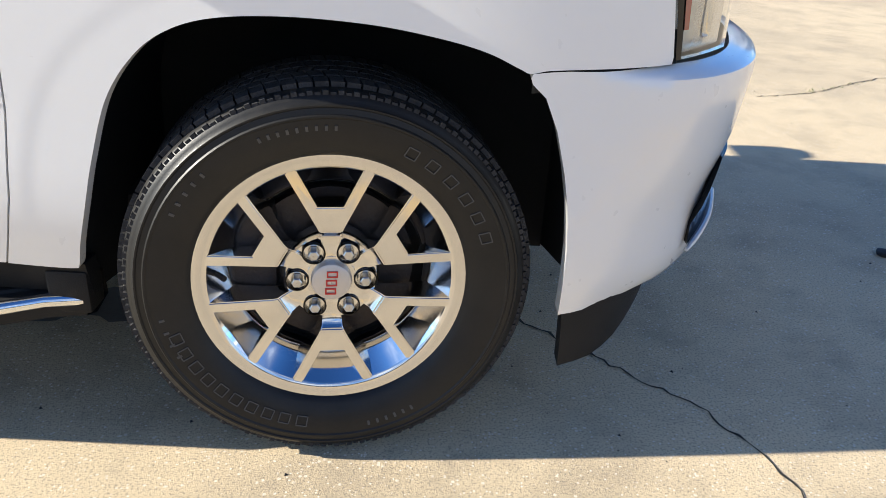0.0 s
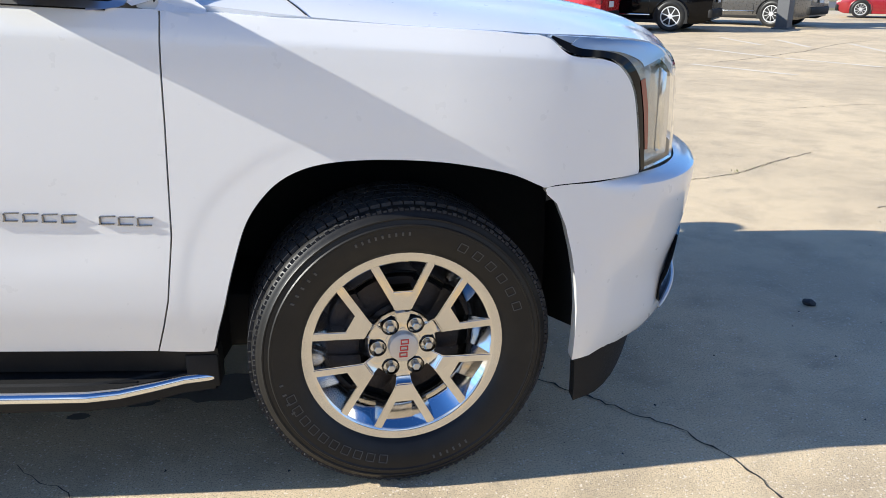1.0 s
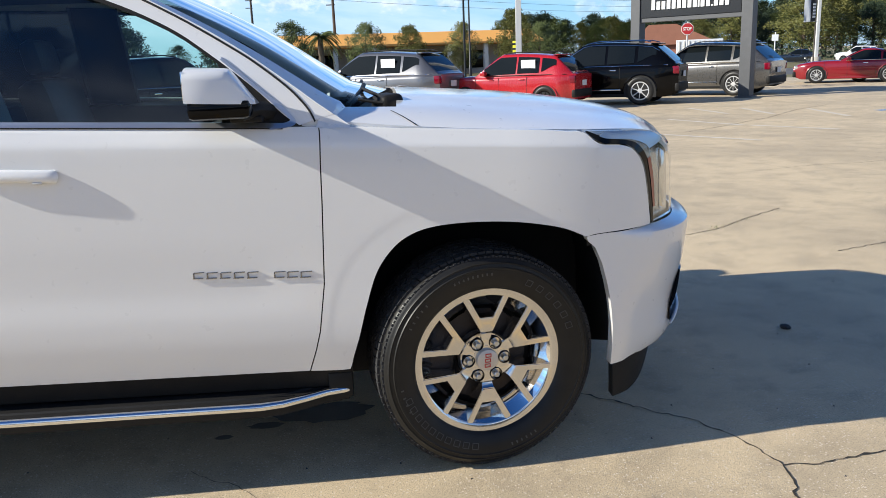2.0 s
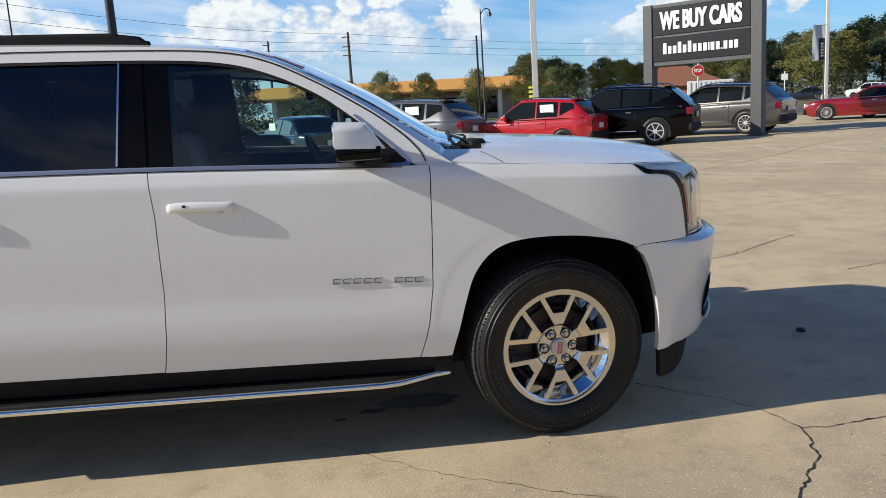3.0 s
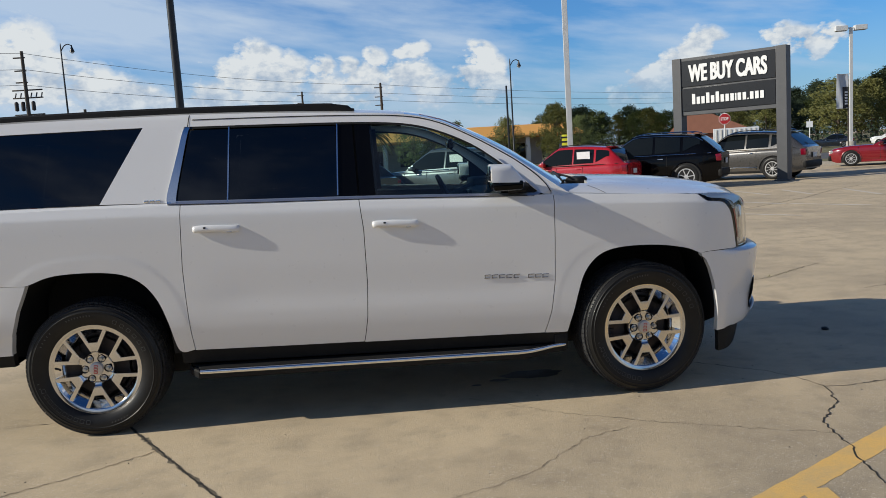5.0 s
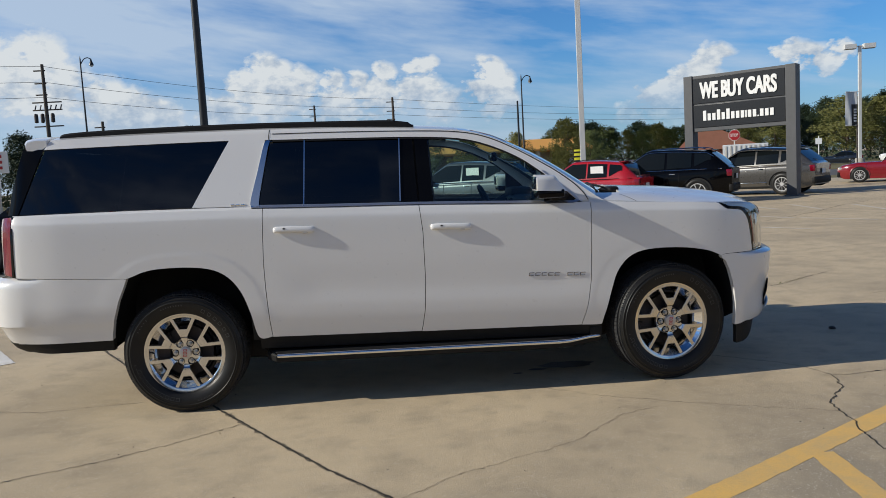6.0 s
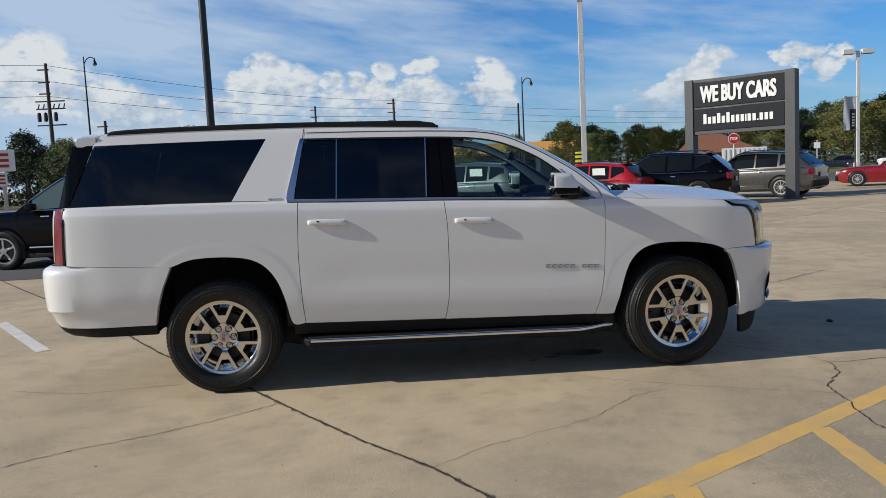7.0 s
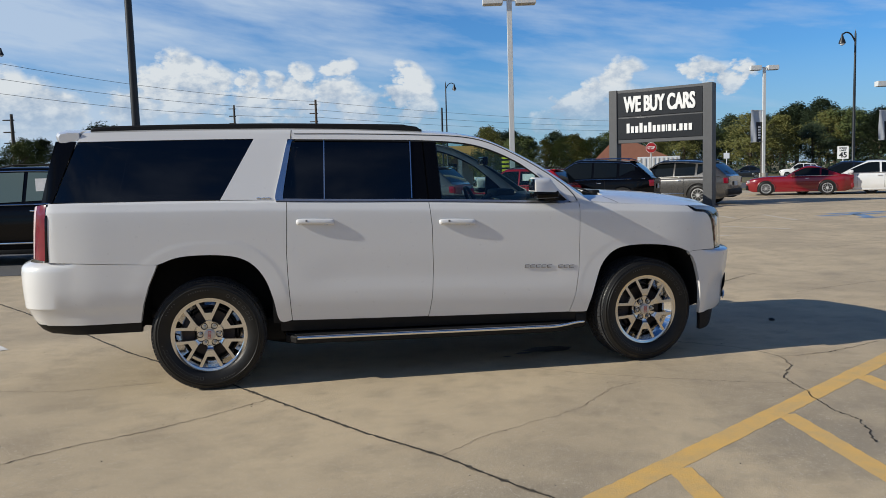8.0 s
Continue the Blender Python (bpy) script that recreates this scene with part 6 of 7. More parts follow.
def banner(at, z0, z1, width, pale):
    s = thing("banner", (*at, 0), "dark and silver vertical banner hung beside a white pole", "banner", "pole banners")
    rows = []
    for j in range(9):
        t = j / 8
        rows.append([(-width * (1 - k / 6), 0.05 * math.sin(k * 1.3 + t * 4), z0 + (z1 - z0) * t + 0.10 * (1 - k / 6) * (t - 0.5)) for k in range(7)])
    part("cloth", bm_grid(rows), "banner_pale", s, "pale printed cloth")
    part("dark_field", bm_grid([[(x, y - 0.02, z) for x, y, z in row[3:]] for row in rows[:6]]), "banner_dark", s, "dark lower field")
    for k in range(5):
        part("lettering_bar", bm_box((width * 0.22, 0.02, 0.12), (-width * 0.24, -0.10, z0 + 0.30 + 0.20 * k), 0), "banner_pale", s)
    for z in (z0, z1):
        part("rod", bm_tube([(-width, 0, z), (0.12, 0, z)], 0.03, 6), "pole_white", s)
    part("pole", bm_lathe([(0.05, 0), (0.05, z0 + 0.2)], 8, "Z"), "pole_wood", s)


banner((30.9, 50.0), 3.1, 5.45, 0.85, True)
banner((34.9, 41.5), 2.8, 4.7, 0.75, True)


def small_sign(at, z, kind_, label, turn=0):
    s = thing("road_sign", (*at, 0), label, "road sign", "", turn)
    part("post", bm_lathe([(0.035, 0), (0.035, z + 0.35), (0.001, z + 0.35)], 8, "Z"), "pole_white", s)
    if kind_ == "stop":
        out = [(0.29 * math.cos(math.pi / 8 + k * math.pi / 4), z + 0.29 * math.sin(math.pi / 8 + k * math.pi / 4)) for k in range(8)]
        rim = [(0.315 * math.cos(math.pi / 8 + k * math.pi / 4), z + 0.315 * math.sin(math.pi / 8 + k * math.pi / 4)) for k in range(8)]
        part("rim", bm_prism(rim, -0.045, -0.035), "sign_white", s)
        f = part("face", bm_prism(out, -0.055, -0.046), "stop_red", s, "red octagon")
        text_mesh("STOP", 0.17, 0.40, "sign_white", "lettering", f, (0, -0.062, z), 0.008)
    elif kind_ == "speed":
        f = part("face", bm_box((0.62, 0.02, 0.78), (0, -0.05, z), 0.005), "sign_white", s, "white plate with black lettering")
        text_mesh("45", 0.34, 0.42, "pole_black", "lettering", f, (0, -0.066, z - 0.14), 0.008)
        text_mesh("SPEED", 0.10, 0.42, "pole_black", "lettering", f, (0, -0.066, z + 0.27), 0.008)
        text_mesh("LIMIT", 0.10, 0.36, "pole_black", "lettering", f, (0, -0.066, z + 0.13), 0.008)
    else:
        part("face", bm_box((0.40, 0.02, 0.40), (0, -0.05, z), 0.005), "white_box", s)
    return s


small_sign((16.6, 37.5), 2.56, "stop", "red octagonal stop sign on a white post", -22)
small_sign((29.5, 38.6), 2.0, "speed", "white speed limit sign on a post", -36)
small_sign((27.0, 48.0), 2.1, "plain", "small white plate on a post", -30)
# striped chevron board on a post
s = thing("chevron_board", (6.55, 31.4, 0), "yellow and black striped warning board on a post", "road sign", turn=-12)
part("post", bm_box((0.08, 0.08, 1.5), (0, 0.04, 0.75), 0.005), "pole_white", s)
face = part("board", bm_box((0.36, 0.03, 0.85), (0, -0.02, 1.72), 0.008), "hazard_yellow", s, "bright yellow board")
for k in range(4):
    part("stripe", bm_box((0.42, 0.008, 0.075), (0, -0.04, 1.42 + 0.2 * k), 0.002), "pole_black", face)
# street-side board at the left
s = thing("roadside_board", (-19.6, 30.7, 0), "white roadside notice board with red lettering on a post", "sign", turn=22)
part("post", bm_box((0.16, 0.16, 1.8), (0.2, 0, 0.9), 0.01), "wall_pale", s)
for z, w, h, dx in ((2.95, 1.9, 0.95, -0.25), (2.12, 0.55, 0.62, 0.05)):
    bd = part("board", bm_box((w, 0.22, h), (dx, 0, z), 0.01), "sign_white", s)
    bars = None
    for k in range(3):
        bars = bm_box((w * 0.75, 0.02, h * 0.13), (dx, -0.125, z + h * (0.27 - 0.26 * k)), 0, bars)
    part("lettering_bars", bars, "stop_red", bd)


# ---- parked cars ----
def build_car(name, at, heading, label, paint, L, W, H, wheelbase, style, glass_mat="car_glass", scale=1.0, sheets=(), rim_mat="grey_alloy", tyre=0.36, spokes=5, brightwork=False):
    """A parked car. Local x forward, y to its left, origin on the ground in its middle."""
    root = thing(name, (*at, 0), label, "car", "parked cars", 90 - heading)
    root.scale = (scale, scale, scale)
    hx = L / 2
    st = {"suv": dict(belt=0.615, hood=0.60, a0=0.255, a1=0.055, r1=-0.350, r0=-0.482, tail=0.645),
          "saloon": dict(belt=0.63, hood=0.60, a0=0.20, a1=-0.03, r1=-0.24, r0=-0.40, tail=0.66),
          "coupe": dict(belt=0.66, hood=0.64, a0=0.13, a1=-0.06, r1=-0.20, r0=-0.40, tail=0.70)}[style]
    zb, zh, zt = H * st["belt"], H * st["hood"], H * st["tail"]
    sill = 0.22 if style == "suv" else 0.17
    xa0, xa1, xr1, xr0 = (L * st[k] for k in ("a0", "a1", "r1", "r0"))

    def half(x):
        t = abs(x) / hx
        return W / 2 * (1 - 0.20 * ease(0.72, 1.0, t) ** 1.5 - 0.02 * ease(0.3, 0.7, t))

    def top(x):
        if x > xa0:
            t = (x - xa0) / (hx - xa0)
            return zb + (zh - zb) * t - 0.10 * ease(0.45, 1.0, t) - 0.10 * ease(0.86, 1.0, t)
        if x < xr0:
            return zt - 0.05 * ease(xr0, -hx, x)
        return zb + (zt - zb) * ease(xa0, xr0, x) * 0.8

    rows = []
    n = 44
    for k in range(n + 1):
        x = -hx + L * k / n
        w, z = half(x), top(x)
        lo = sill + 0.10 * ease(0.86, 1, abs(x) / hx)
        sec = [(w * 0.90, lo), (w * 0.975, lo + 0.10), (w * 0.99, lo + 0.30), (w, (lo + z) / 2 + 0.05), (w * 0.992, z - 0.13), (w * 0.97, z - 0.05), (w * 0.90, z), (w * 0.5, z + 0.025)]
        end = 0.08 * ease(0.93, 1.0, abs(x) / hx)
        rows.append([(x * (1 - 0.02 * (1 - min(1, zz / z))), y, zz) for y, zz in sec] + [(x * (1 - 0.02 * (1 - min(1, zz / z))), -y, zz) for y, zz in sec[::-1]])
    bm = bm_grid(rows)
    bm.verts.ensure_lookup_table()
    for i0 in (0, n * 16):
        bm.faces.new([bm.verts[i0 + q] for q in range(16)])
    bmesh.ops.recalc_face_normals(bm, faces=bm.faces)
    body = part("body", bm, paint, root, "", 50)

    # cabin
    def cab_top(x):
        if x > xa1:
            t = (x - xa1) / (xa0 - xa1)
            return H - (H - zb + 0.02) * (t ** 1.12) - 0.0
        if x < xr1:
            t = (xr1 - x) / (xr1 - xr0)
            zr = H - 0.10 if style == "suv" else H - 0.06
            return zr - (zr - zt + 0.02) * t ** 1.15
        t = (x - xr1) / (xa1 - xr1)
        return H - (0.10 if style == "suv" else 0.06) * (1 - t) ** 1.7 + 0.02 * math.sin(t * math.pi) - 0.0

    rows = []
    m = 36
    for k in range(m + 1):
        x = xr0 + (xa0 - xr0) * k / m
        w, z = half(x), cab_top(x)
        f = (z - zb) / (H - zb)
        yt = w * (0.95 - 0.24 * f)
        rows.append([(x, w * 0.95, zb - 0.03), (x, w * 0.95 + (yt - w * 0.95) * 0.88, zb + (z - zb) * 0.88), (x, yt - 0.03, z - 0.02 * f), (x, yt * 0.8, z + 0.012), (x, 0, z + 0.025),
                     (x, -yt * 0.8, z + 0.012), (x, -yt + 0.03, z - 0.02 * f), (x, -(w * 0.95 + (yt - w * 0.95) * 0.88), zb + (z - zb) * 0.88), (x, -w * 0.95, zb - 0.03)])
    cab = part("cabin", bm_grid(rows), paint, root, "", 50)

    def flank(x, v, push):
        w, z = half(x), cab_top(x)
        f = (z - zb) / (H - zb)
        yt = w * (0.95 - 0.24 * f)
        y, zz = w * 0.95 + (yt - w * 0.95) * v, zb + (z - zb) * v
        return y + push, zz

    # side windows: cuts along the cabin
    span = xa0 - xr0
    cuts = {"suv": ((0.155, 0.30), (0.325, 0.545), (0.565, 0.90)), "saloon": ((0.20, 0.44), (0.47, 0.86)), "coupe": ((0.24, 0.36), (0.39, 0.86))}[style]
    for sgn in (1, -1):
        for ci, (c0, c1) in enumerate(cuts):
            rws = []
            for j in range(5):
                row = []
                for i in range(9):
                    x = xr0 + span * (c0 + (c1 - c0) * i / 8)
                    kick = (0.45 * ease(0.34, 0.13, c0 + (c1 - c0) * i / 8) + 0.06 * ease(0.8, 0.3, c0 + (c1 - c0) * i / 8)) if style == "suv" else 0
                    v = 0.08 + kick + (0.79 - kick) * j / 4
                    if cab_top(x) - zb < 0.10:
                        x = min(x, xa0 - 0.1 * span)
                    y, z = flank(x, v, 0.006)
                    row.append((x, sgn * y, z))
                rws.append(row)
            g = part("side_window", bm_grid(rws), glass_mat, cab)
            if ci in sheets and sgn == 1:
                xm = xr0 + span * ((c0 + c1) / 2)
                y, z = flank(xm, 0.5, 0.012)
                part("window_sheet", bm_box((0.46, 0.006, 0.30), (xm, y + 0.02, z), 0, rot=None), "paper", g, "white price sheet in the window", 0)
        if brightwork:
            line = []
            for q in range(15):
                x = xr0 + span * (0.13 + 0.79 * q / 14)
                y, z = flank(x, 0.91, 0.012)
                line.append((x, sgn * y, z))
            part("window_trim", bm_tube(line, 0.010, 6), "chrome", cab, "thin chrome window surround")
            part("sill_strip", bm_box((wheelbase * 0.62, 0.02, 0.035), (0.02 * L, sgn * (half(0) * 0.992), sill + 0.21), 0.008), "chrome", body, "bright strip along the sill")
        # bright or dark trim along the window line
        part("belt_trim", bm_tube([(xr0 + span * q, sgn * (half(xr0 + span * q) * 0.952 + 0.006), zb + 0.02) for q in (0.06, 0.3, 0.6, 0.9)], 0.012, 6), "chrome" if rim_mat != "gloss_black" else "blackplastic", cab)
    # screens
    for x0, x1, nm in ((xa1 + 0.02 * L, xa0 - 0.012 * L, "windscreen"), (xr0 + 0.012 * L, xr1 - 0.012 * L, "rear_window")):
        rws = []
        for j in range(6):
            x = x0 + (x1 - x0) * j / 5
            z = cab_top(x)
            f = (z - zb) / (H - zb)
            yt = half(x) * (0.95 - 0.24 * f) - 0.07
            rws.append([(x, yt * q, z + 0.030 - 0.013 * q * q * 1.4) for q in (-1, -0.5, 0, 0.5, 1)])
        part(nm, bm_grid(rws), glass_mat if nm == "windscreen" else "car_glass", cab)
    # wheels, arches
    for sx in (1, -1):
        for sgn in (1, -1):
            x, y = sx * wheelbase / 2 + 0.02 * L, sgn * (W / 2 - 0.02)
            ring = [(x + tyre * 1.17 * math.cos(q * math.pi / 16), tyre * 0.97 + tyre * 1.17 * math.sin(q * math.pi / 16)) for q in range(17)]
            ring = [(x + tyre * 1.15, sill)] + ring + [(x - tyre * 1.15, sill)]
            yy = half(x) * sgn
            part("arch", bm_prism(ring, yy - sgn * 0.25, yy + sgn * 0.006), "shell", body)
            lip = [(x + tyre * 1.20 * math.cos(q * math.pi / 16), yy + sgn * 0.008, tyre * 0.97 + tyre * 1.20 * math.sin(q * math.pi / 16)) for q in range(17)]
            part("arch_lip", bm_tube(lip, 0.022, 6), paint if style != "suv" or paint == "paint_silver" else ("paint_black" if paint == "paint_black" else "blackplastic" if paint == "paint_grey" else paint), body)
            wh = thing_part("wheel", root)
            ty = bm_lathe([(tyre * 0.66, 0.0), (tyre * 0.70, 0.012), (tyre * 0.90, 0.018), (tyre * 0.985, 0.0), (tyre, -0.04), (tyre, -0.18), (tyre * 0.9, -0.21), (tyre * 0.6, -0.20)], 32)
            if sgn < 0:
                mirror_y(ty, 0)
            bmesh.ops.translate(ty, vec=(x, y + sgn * 0.015, tyre), verts=ty.verts)
            part("tyre", ty, "rubber", wh)
            rim = bm_lathe([(tyre * 0.67, 0.004), (tyre * 0.60, 0.004), (tyre * 0.58, -0.03), (tyre * 0.57, -0.10)], 32)
            rim = join(rim, bm_lathe([(0.001, 0.0), (tyre * 0.17, -0.002), (tyre * 0.2, -0.03)], 16))
            for q in range(spokes):
                a = 2 * math.pi * q / spokes + 0.3
                rim = bm_box((tyre * 0.52, 0.03, tyre * (0.9 / spokes) * 0.62), (0, 0, 0), 0.005, rim, rot=Matrix.Rotation(-a, 4, "Y") @ Matrix.Translation((tyre * 0.34, -0.018, 0)), seg=1)
            if sgn < 0:
                mirror_y(rim, 0)
            bmesh.ops.translate(rim, vec=(x, y + sgn * 0.018, tyre), verts=rim.verts)
            part("rim", rim, rim_mat, wh)
            back = bm_lathe([(0.001, -0.09), (tyre * 0.6, -0.09)], 24)
            if sgn < 0:
                mirror_y(back, 0)
            bmesh.ops.translate(back, vec=(x, y, tyre), verts=back.verts)
            part("brake", back, "shell", wh)
    # lamps, bumpers, mirrors, handles, plates
    for sgn in (1, -1):
        zl = zt - 0.16 if style == "suv" else zt - 0.13
        xe = -hx + 0.06
        part("tail_lamp", bm_box((0.30, 0.16, 0.22 if style == "suv" else 0.13), (xe + 0.09, sgn * (half(xe) - 0.05), zl - 0.02), 0.03), "tail", body)
        part("head_lamp", bm_box((0.34, 0.22, 0.13), (hx - 0.20, sgn * (half(hx - 0.12) - 0.10), zh - 0.22), 0.04), "lampback", body)
        mx = xa0 - 0.15 * span if style != "suv" else xa0 - 0.12 * span
        mir = part("door_mirror", bm_box((0.17, 0.20, 0.14), (mx, sgn * (half(mx) + 0.08), zb + 0.09), 0.04), paint, body)
        for hxx in ((0.12, -0.12) if style != "coupe" else (-0.08,)):
            part("door_handle", bm_box((0.18, 0.03, 0.03), (hxx * L, sgn * (half(hxx * L) + 0.008), zb - 0.10), 0.008), paint if rim_mat == "gloss_black" else "chrome", body)
        for sx in (0.06, -0.16, 0.245):
            z0 = sill + 0.10
            part("door_gap", bm_box((0.008, 0.012, zb - z0 - 0.06), (sx * L, sgn * half(sx * L) * 0.993, (zb + z0) / 2), 0), "shell", body, "", 0)
        part("sill_trim", bm_box((wheelbase * 0.70, 0.03, 0.09), (0.02 * L, sgn * half(0) * 0.955, sill + 0.06), 0.01), "blackplastic" if style == "suv" else paint, body)
    part("rear_bumper", bm_box((0.14, W * 0.80, 0.24), (-hx + 0.05, 0, sill + 0.26), 0.05), "blackplastic" if style == "suv" else paint, body)
    part("front_bumper", bm_box((0.14, W * 0.80, 0.26), (hx - 0.05, 0, sill + 0.22), 0.05), "blackplastic", body)
    part("number_plate", bm_box((0.02, 0.32, 0.16), (-hx - 0.025, 0, zt - 0.30), 0.004), "white_box", body)
    if style == "suv":
        for sgn in (1, -1):
            y = half(0) * 0.66 * sgn
            part("roof_rail", bm_tube([(xr1 + 0.1, y, H - 0.01), (xr1 + 0.3, y, H + 0.045), (xa1 - 0.4, y, H + 0.055), (xa1 - 0.1, y, H + 0.01)], 0.016, 6), "blackplastic" if rim_mat != "bright_rim" else "chrome", cab)
        part("roof_spoiler", bm_box((0.20, W * 0.60, 0.03), (xr1 + 0.01, 0, H - 0.055), 0.012), paint, cab)
    return root


def by_wheel(p, heading, wheelbase, W, L, scale=1.0):
    """The car's middle, from the foot of its rear left wheel."""
    h = radians(heading)
    f, l = Vector((math.sin(h), math.cos(h))), Vector((-math.cos(h), math.sin(h)))
    return tuple(Vector(p) + (f * (wheelbase / 2 - 0.02 * L) - l * (W / 2)) * scale)


build_car("suv", by_wheel((7.72, 19.75), -58, 2.92, 1.94, 4.82, 1.0), -58, "black SUV with chrome wheels parked on concrete", "paint_black", 4.82, 1.94, 1.76, 2.92, "suv", rim_mat="bright_rim", tyre=0.395, spokes=7, brightwork=True)
build_car("hatchback", by_wheel((4.78, 19.15), -53, 2.67, 1.80, 4.29, 0.93), -53, "red compact crossover with black wheels and a price sheet", "paint_red", 4.29, 1.80, 1.66, 2.67, "suv", "car_glass", 0.93, sheets=(1,), rim_mat="gloss_black", tyre=0.35, spokes=8)
build_car("suv", by_wheel((0.95, 20.3), -55, 2.70, 1.88, 4.70, 1.03), -55, "grey crossover with a price sheet in its window", "paint_silver", 4.70, 1.88, 1.69, 2.70, "suv", "car_glass", 1.03, sheets=(1,), tyre=0.36)
build_car("suv", by_wheel((11.7, 22.2), -42, 2.86, 1.90, 4.81, 1.0), -42, "metallic grey crossover with red tail lamps", "paint_grey", 4.81, 1.90, 1.68, 2.86, "suv", rim_mat="bright_rim", tyre=0.375, spokes=10, brightwork=True)
build_car("coupe", (19.7, 28.1), -56, "deep red coupe with silver wheels", "paint_ruby", 4.78, 1.91, 1.38, 2.72, "coupe", scale=0.94, rim_mat="bright_rim", tyre=0.345, spokes=10)
build_car("saloon", (22.2, 27.0), -56, "white saloon car with dark windows", "paint_white", 4.9, 1.87, 1.47, 2.85, "saloon", rim_mat="grey_alloy", tyre=0.35, spokes=7)
build_car("saloon", (21.5, 27.8), -56, "dark saloon car behind the red coupe", "paint_dark", 4.7, 1.85, 1.46, 2.8, "saloon", tyre=0.34)
# the lighter glass colour stands in for a bright reflection in its windows
build_car("suv", (-8.1, 11.0), -82, "black SUV with side glass coloured pale for a bright reflection, and a bright sill strip", "paint_black", 5.0, 2.0, 1.83, 2.85, "suv", "green_glass", sheets=(1,), tyre=0.38, brightwork=True)
build_car("suv", (-4.9, 16.8), 48, "dark SUV parked beyond the dark strip of ground", "paint_black", 4.7, 1.88, 1.74, 2.8, "suv", tyre=0.37)
build_car("saloon", (-3.0, 22.5), -30, "dark saloon car seen through the cabin windows", "paint_dark", 4.7, 1.85, 1.46, 2.8, "saloon", "green_glass", sheets=(1,), tyre=0.34)
build_car("suv", (45.0, 66.6), -60, "white car far off on the road", "paint_white", 4.6, 1.8, 1.65, 2.7, "suv", scale=0.82, tyre=0.33)
build_car("saloon", (40.0, 68.2), -60, "dark car far off on the road", "paint_dark", 4.5, 1.8, 1.45, 2.7, "saloon", scale=0.86, tyre=0.33)


# ---- far buildings ----
def canopy_building():
    s = thing("canopy_building", (5.6, 84.0, 0), "low building with a broad sloping orange canopy roof", "building", turn=8)
    rows = []
    for ins, z in ((0.0, 3.05), (0.0, 3.25), (1.3, 4.35), (1.6, 4.38)):
        rows.append([(-19.0 + ins, -4.5 + ins, z), (13.6 - ins, -4.5 + ins, z), (13.6 - ins, 4.5 - ins, z), (-19.0 + ins, 4.5 - ins, z)])
    bm = bm_grid(rows, close_v=True)
    bm.verts.ensure_lookup_table()
    bm.faces.new([bm.verts[12 + q] for q in range(4)])
    bmesh.ops.recalc_face_normals(bm, faces=bm.faces)
    part("canopy", bm, "orange", s, "sloping orange canopy fascia")
    part("wall", bm_box((26.0, 5.0, 3.0), (-3.0, 1.6, 1.5), 0.02), "wall_pale", s)
    for k in range(8):
        part("column", bm_box((0.45, 0.45, 3.1), (-16 + 3.9 * k, -3.8, 1.55), 0.02), "sign_white", s)
    for k in range(6):
        part("window", bm_box((2.4, 0.1, 1.8), (-13 + 4.0 * k, -0.94, 1.5), 0.01), "car_glass", s)


def brick_building():
    s = thing("brick_building", (30.0, 72.0, 0), "low brick building with a red-brown hipped roof", "building", turn=-24)
    part("wall", bm_box((7.0, 6.0, 2.2), (0, 0, 1.1), 0.02), "brick", s)
    bm = bm_prism([(-4.0, 2.1), (4.0, 2.1), (0.2, 3.9), (-2.2, 3.9)], -3.4, 3.4)
    part("roof", bm, "roof_tan", s)
    part("door", bm_box((1.0, 0.1, 1.9), (1.0, -3.03, 0.95), 0.01), "wall_pale", s)
    part("window", bm_box((1.4, 0.1, 1.0), (-1.6, -3.03, 1.3), 0.01), "car_glass", s)
    c = thing("white_container", (26.3, 58.0, 0), "white slatted box container", "container", turn=-24)
    part("box", bm_box((3.4, 2.2, 2.3), (0, 0, 1.15), 0.03), "white_box", c)
    for k in range(9):
        part("slat", bm_box((0.12, 0.06, 2.1), (-1.45 + 0.36 * k, -1.12, 1.15), 0.01), "wall_pale", c)


def unseen_building():
    """An unseen long building added behind the walk: it closes the place and blocks the low sky there, darkening the
    ground under the car.
    """
    s = thing("showroom", (-4.0, -46.0, 0), "unseen long grey building with dark glass front, added behind the walk", "building", turn=180)
    part("wall", bm_box((76.0, 10.0, 7.4), (0, 5.0, 3.7), 0.05), "sign_grey", s, "dark grey panelled wall")
    part("fascia", bm_box((76.4, 0.6, 1.3), (0, -0.25, 6.6), 0.03), "wall_pale", s, "pale fascia band")
    for k in range(12):
        pane = part("shop_window", bm_box((5.2, 0.12, 3.9), (-33 + 6.0 * k, -0.04, 2.15), 0.02), "car_glass", s, "dark window of the added building")
        part("mullion", bm_box((0.12, 0.10, 3.9), (-33 + 6.0 * k, -0.13, 2.15), 0.01), "pole_black", pane)


canopy_building()
brick_building()
unseen_building()


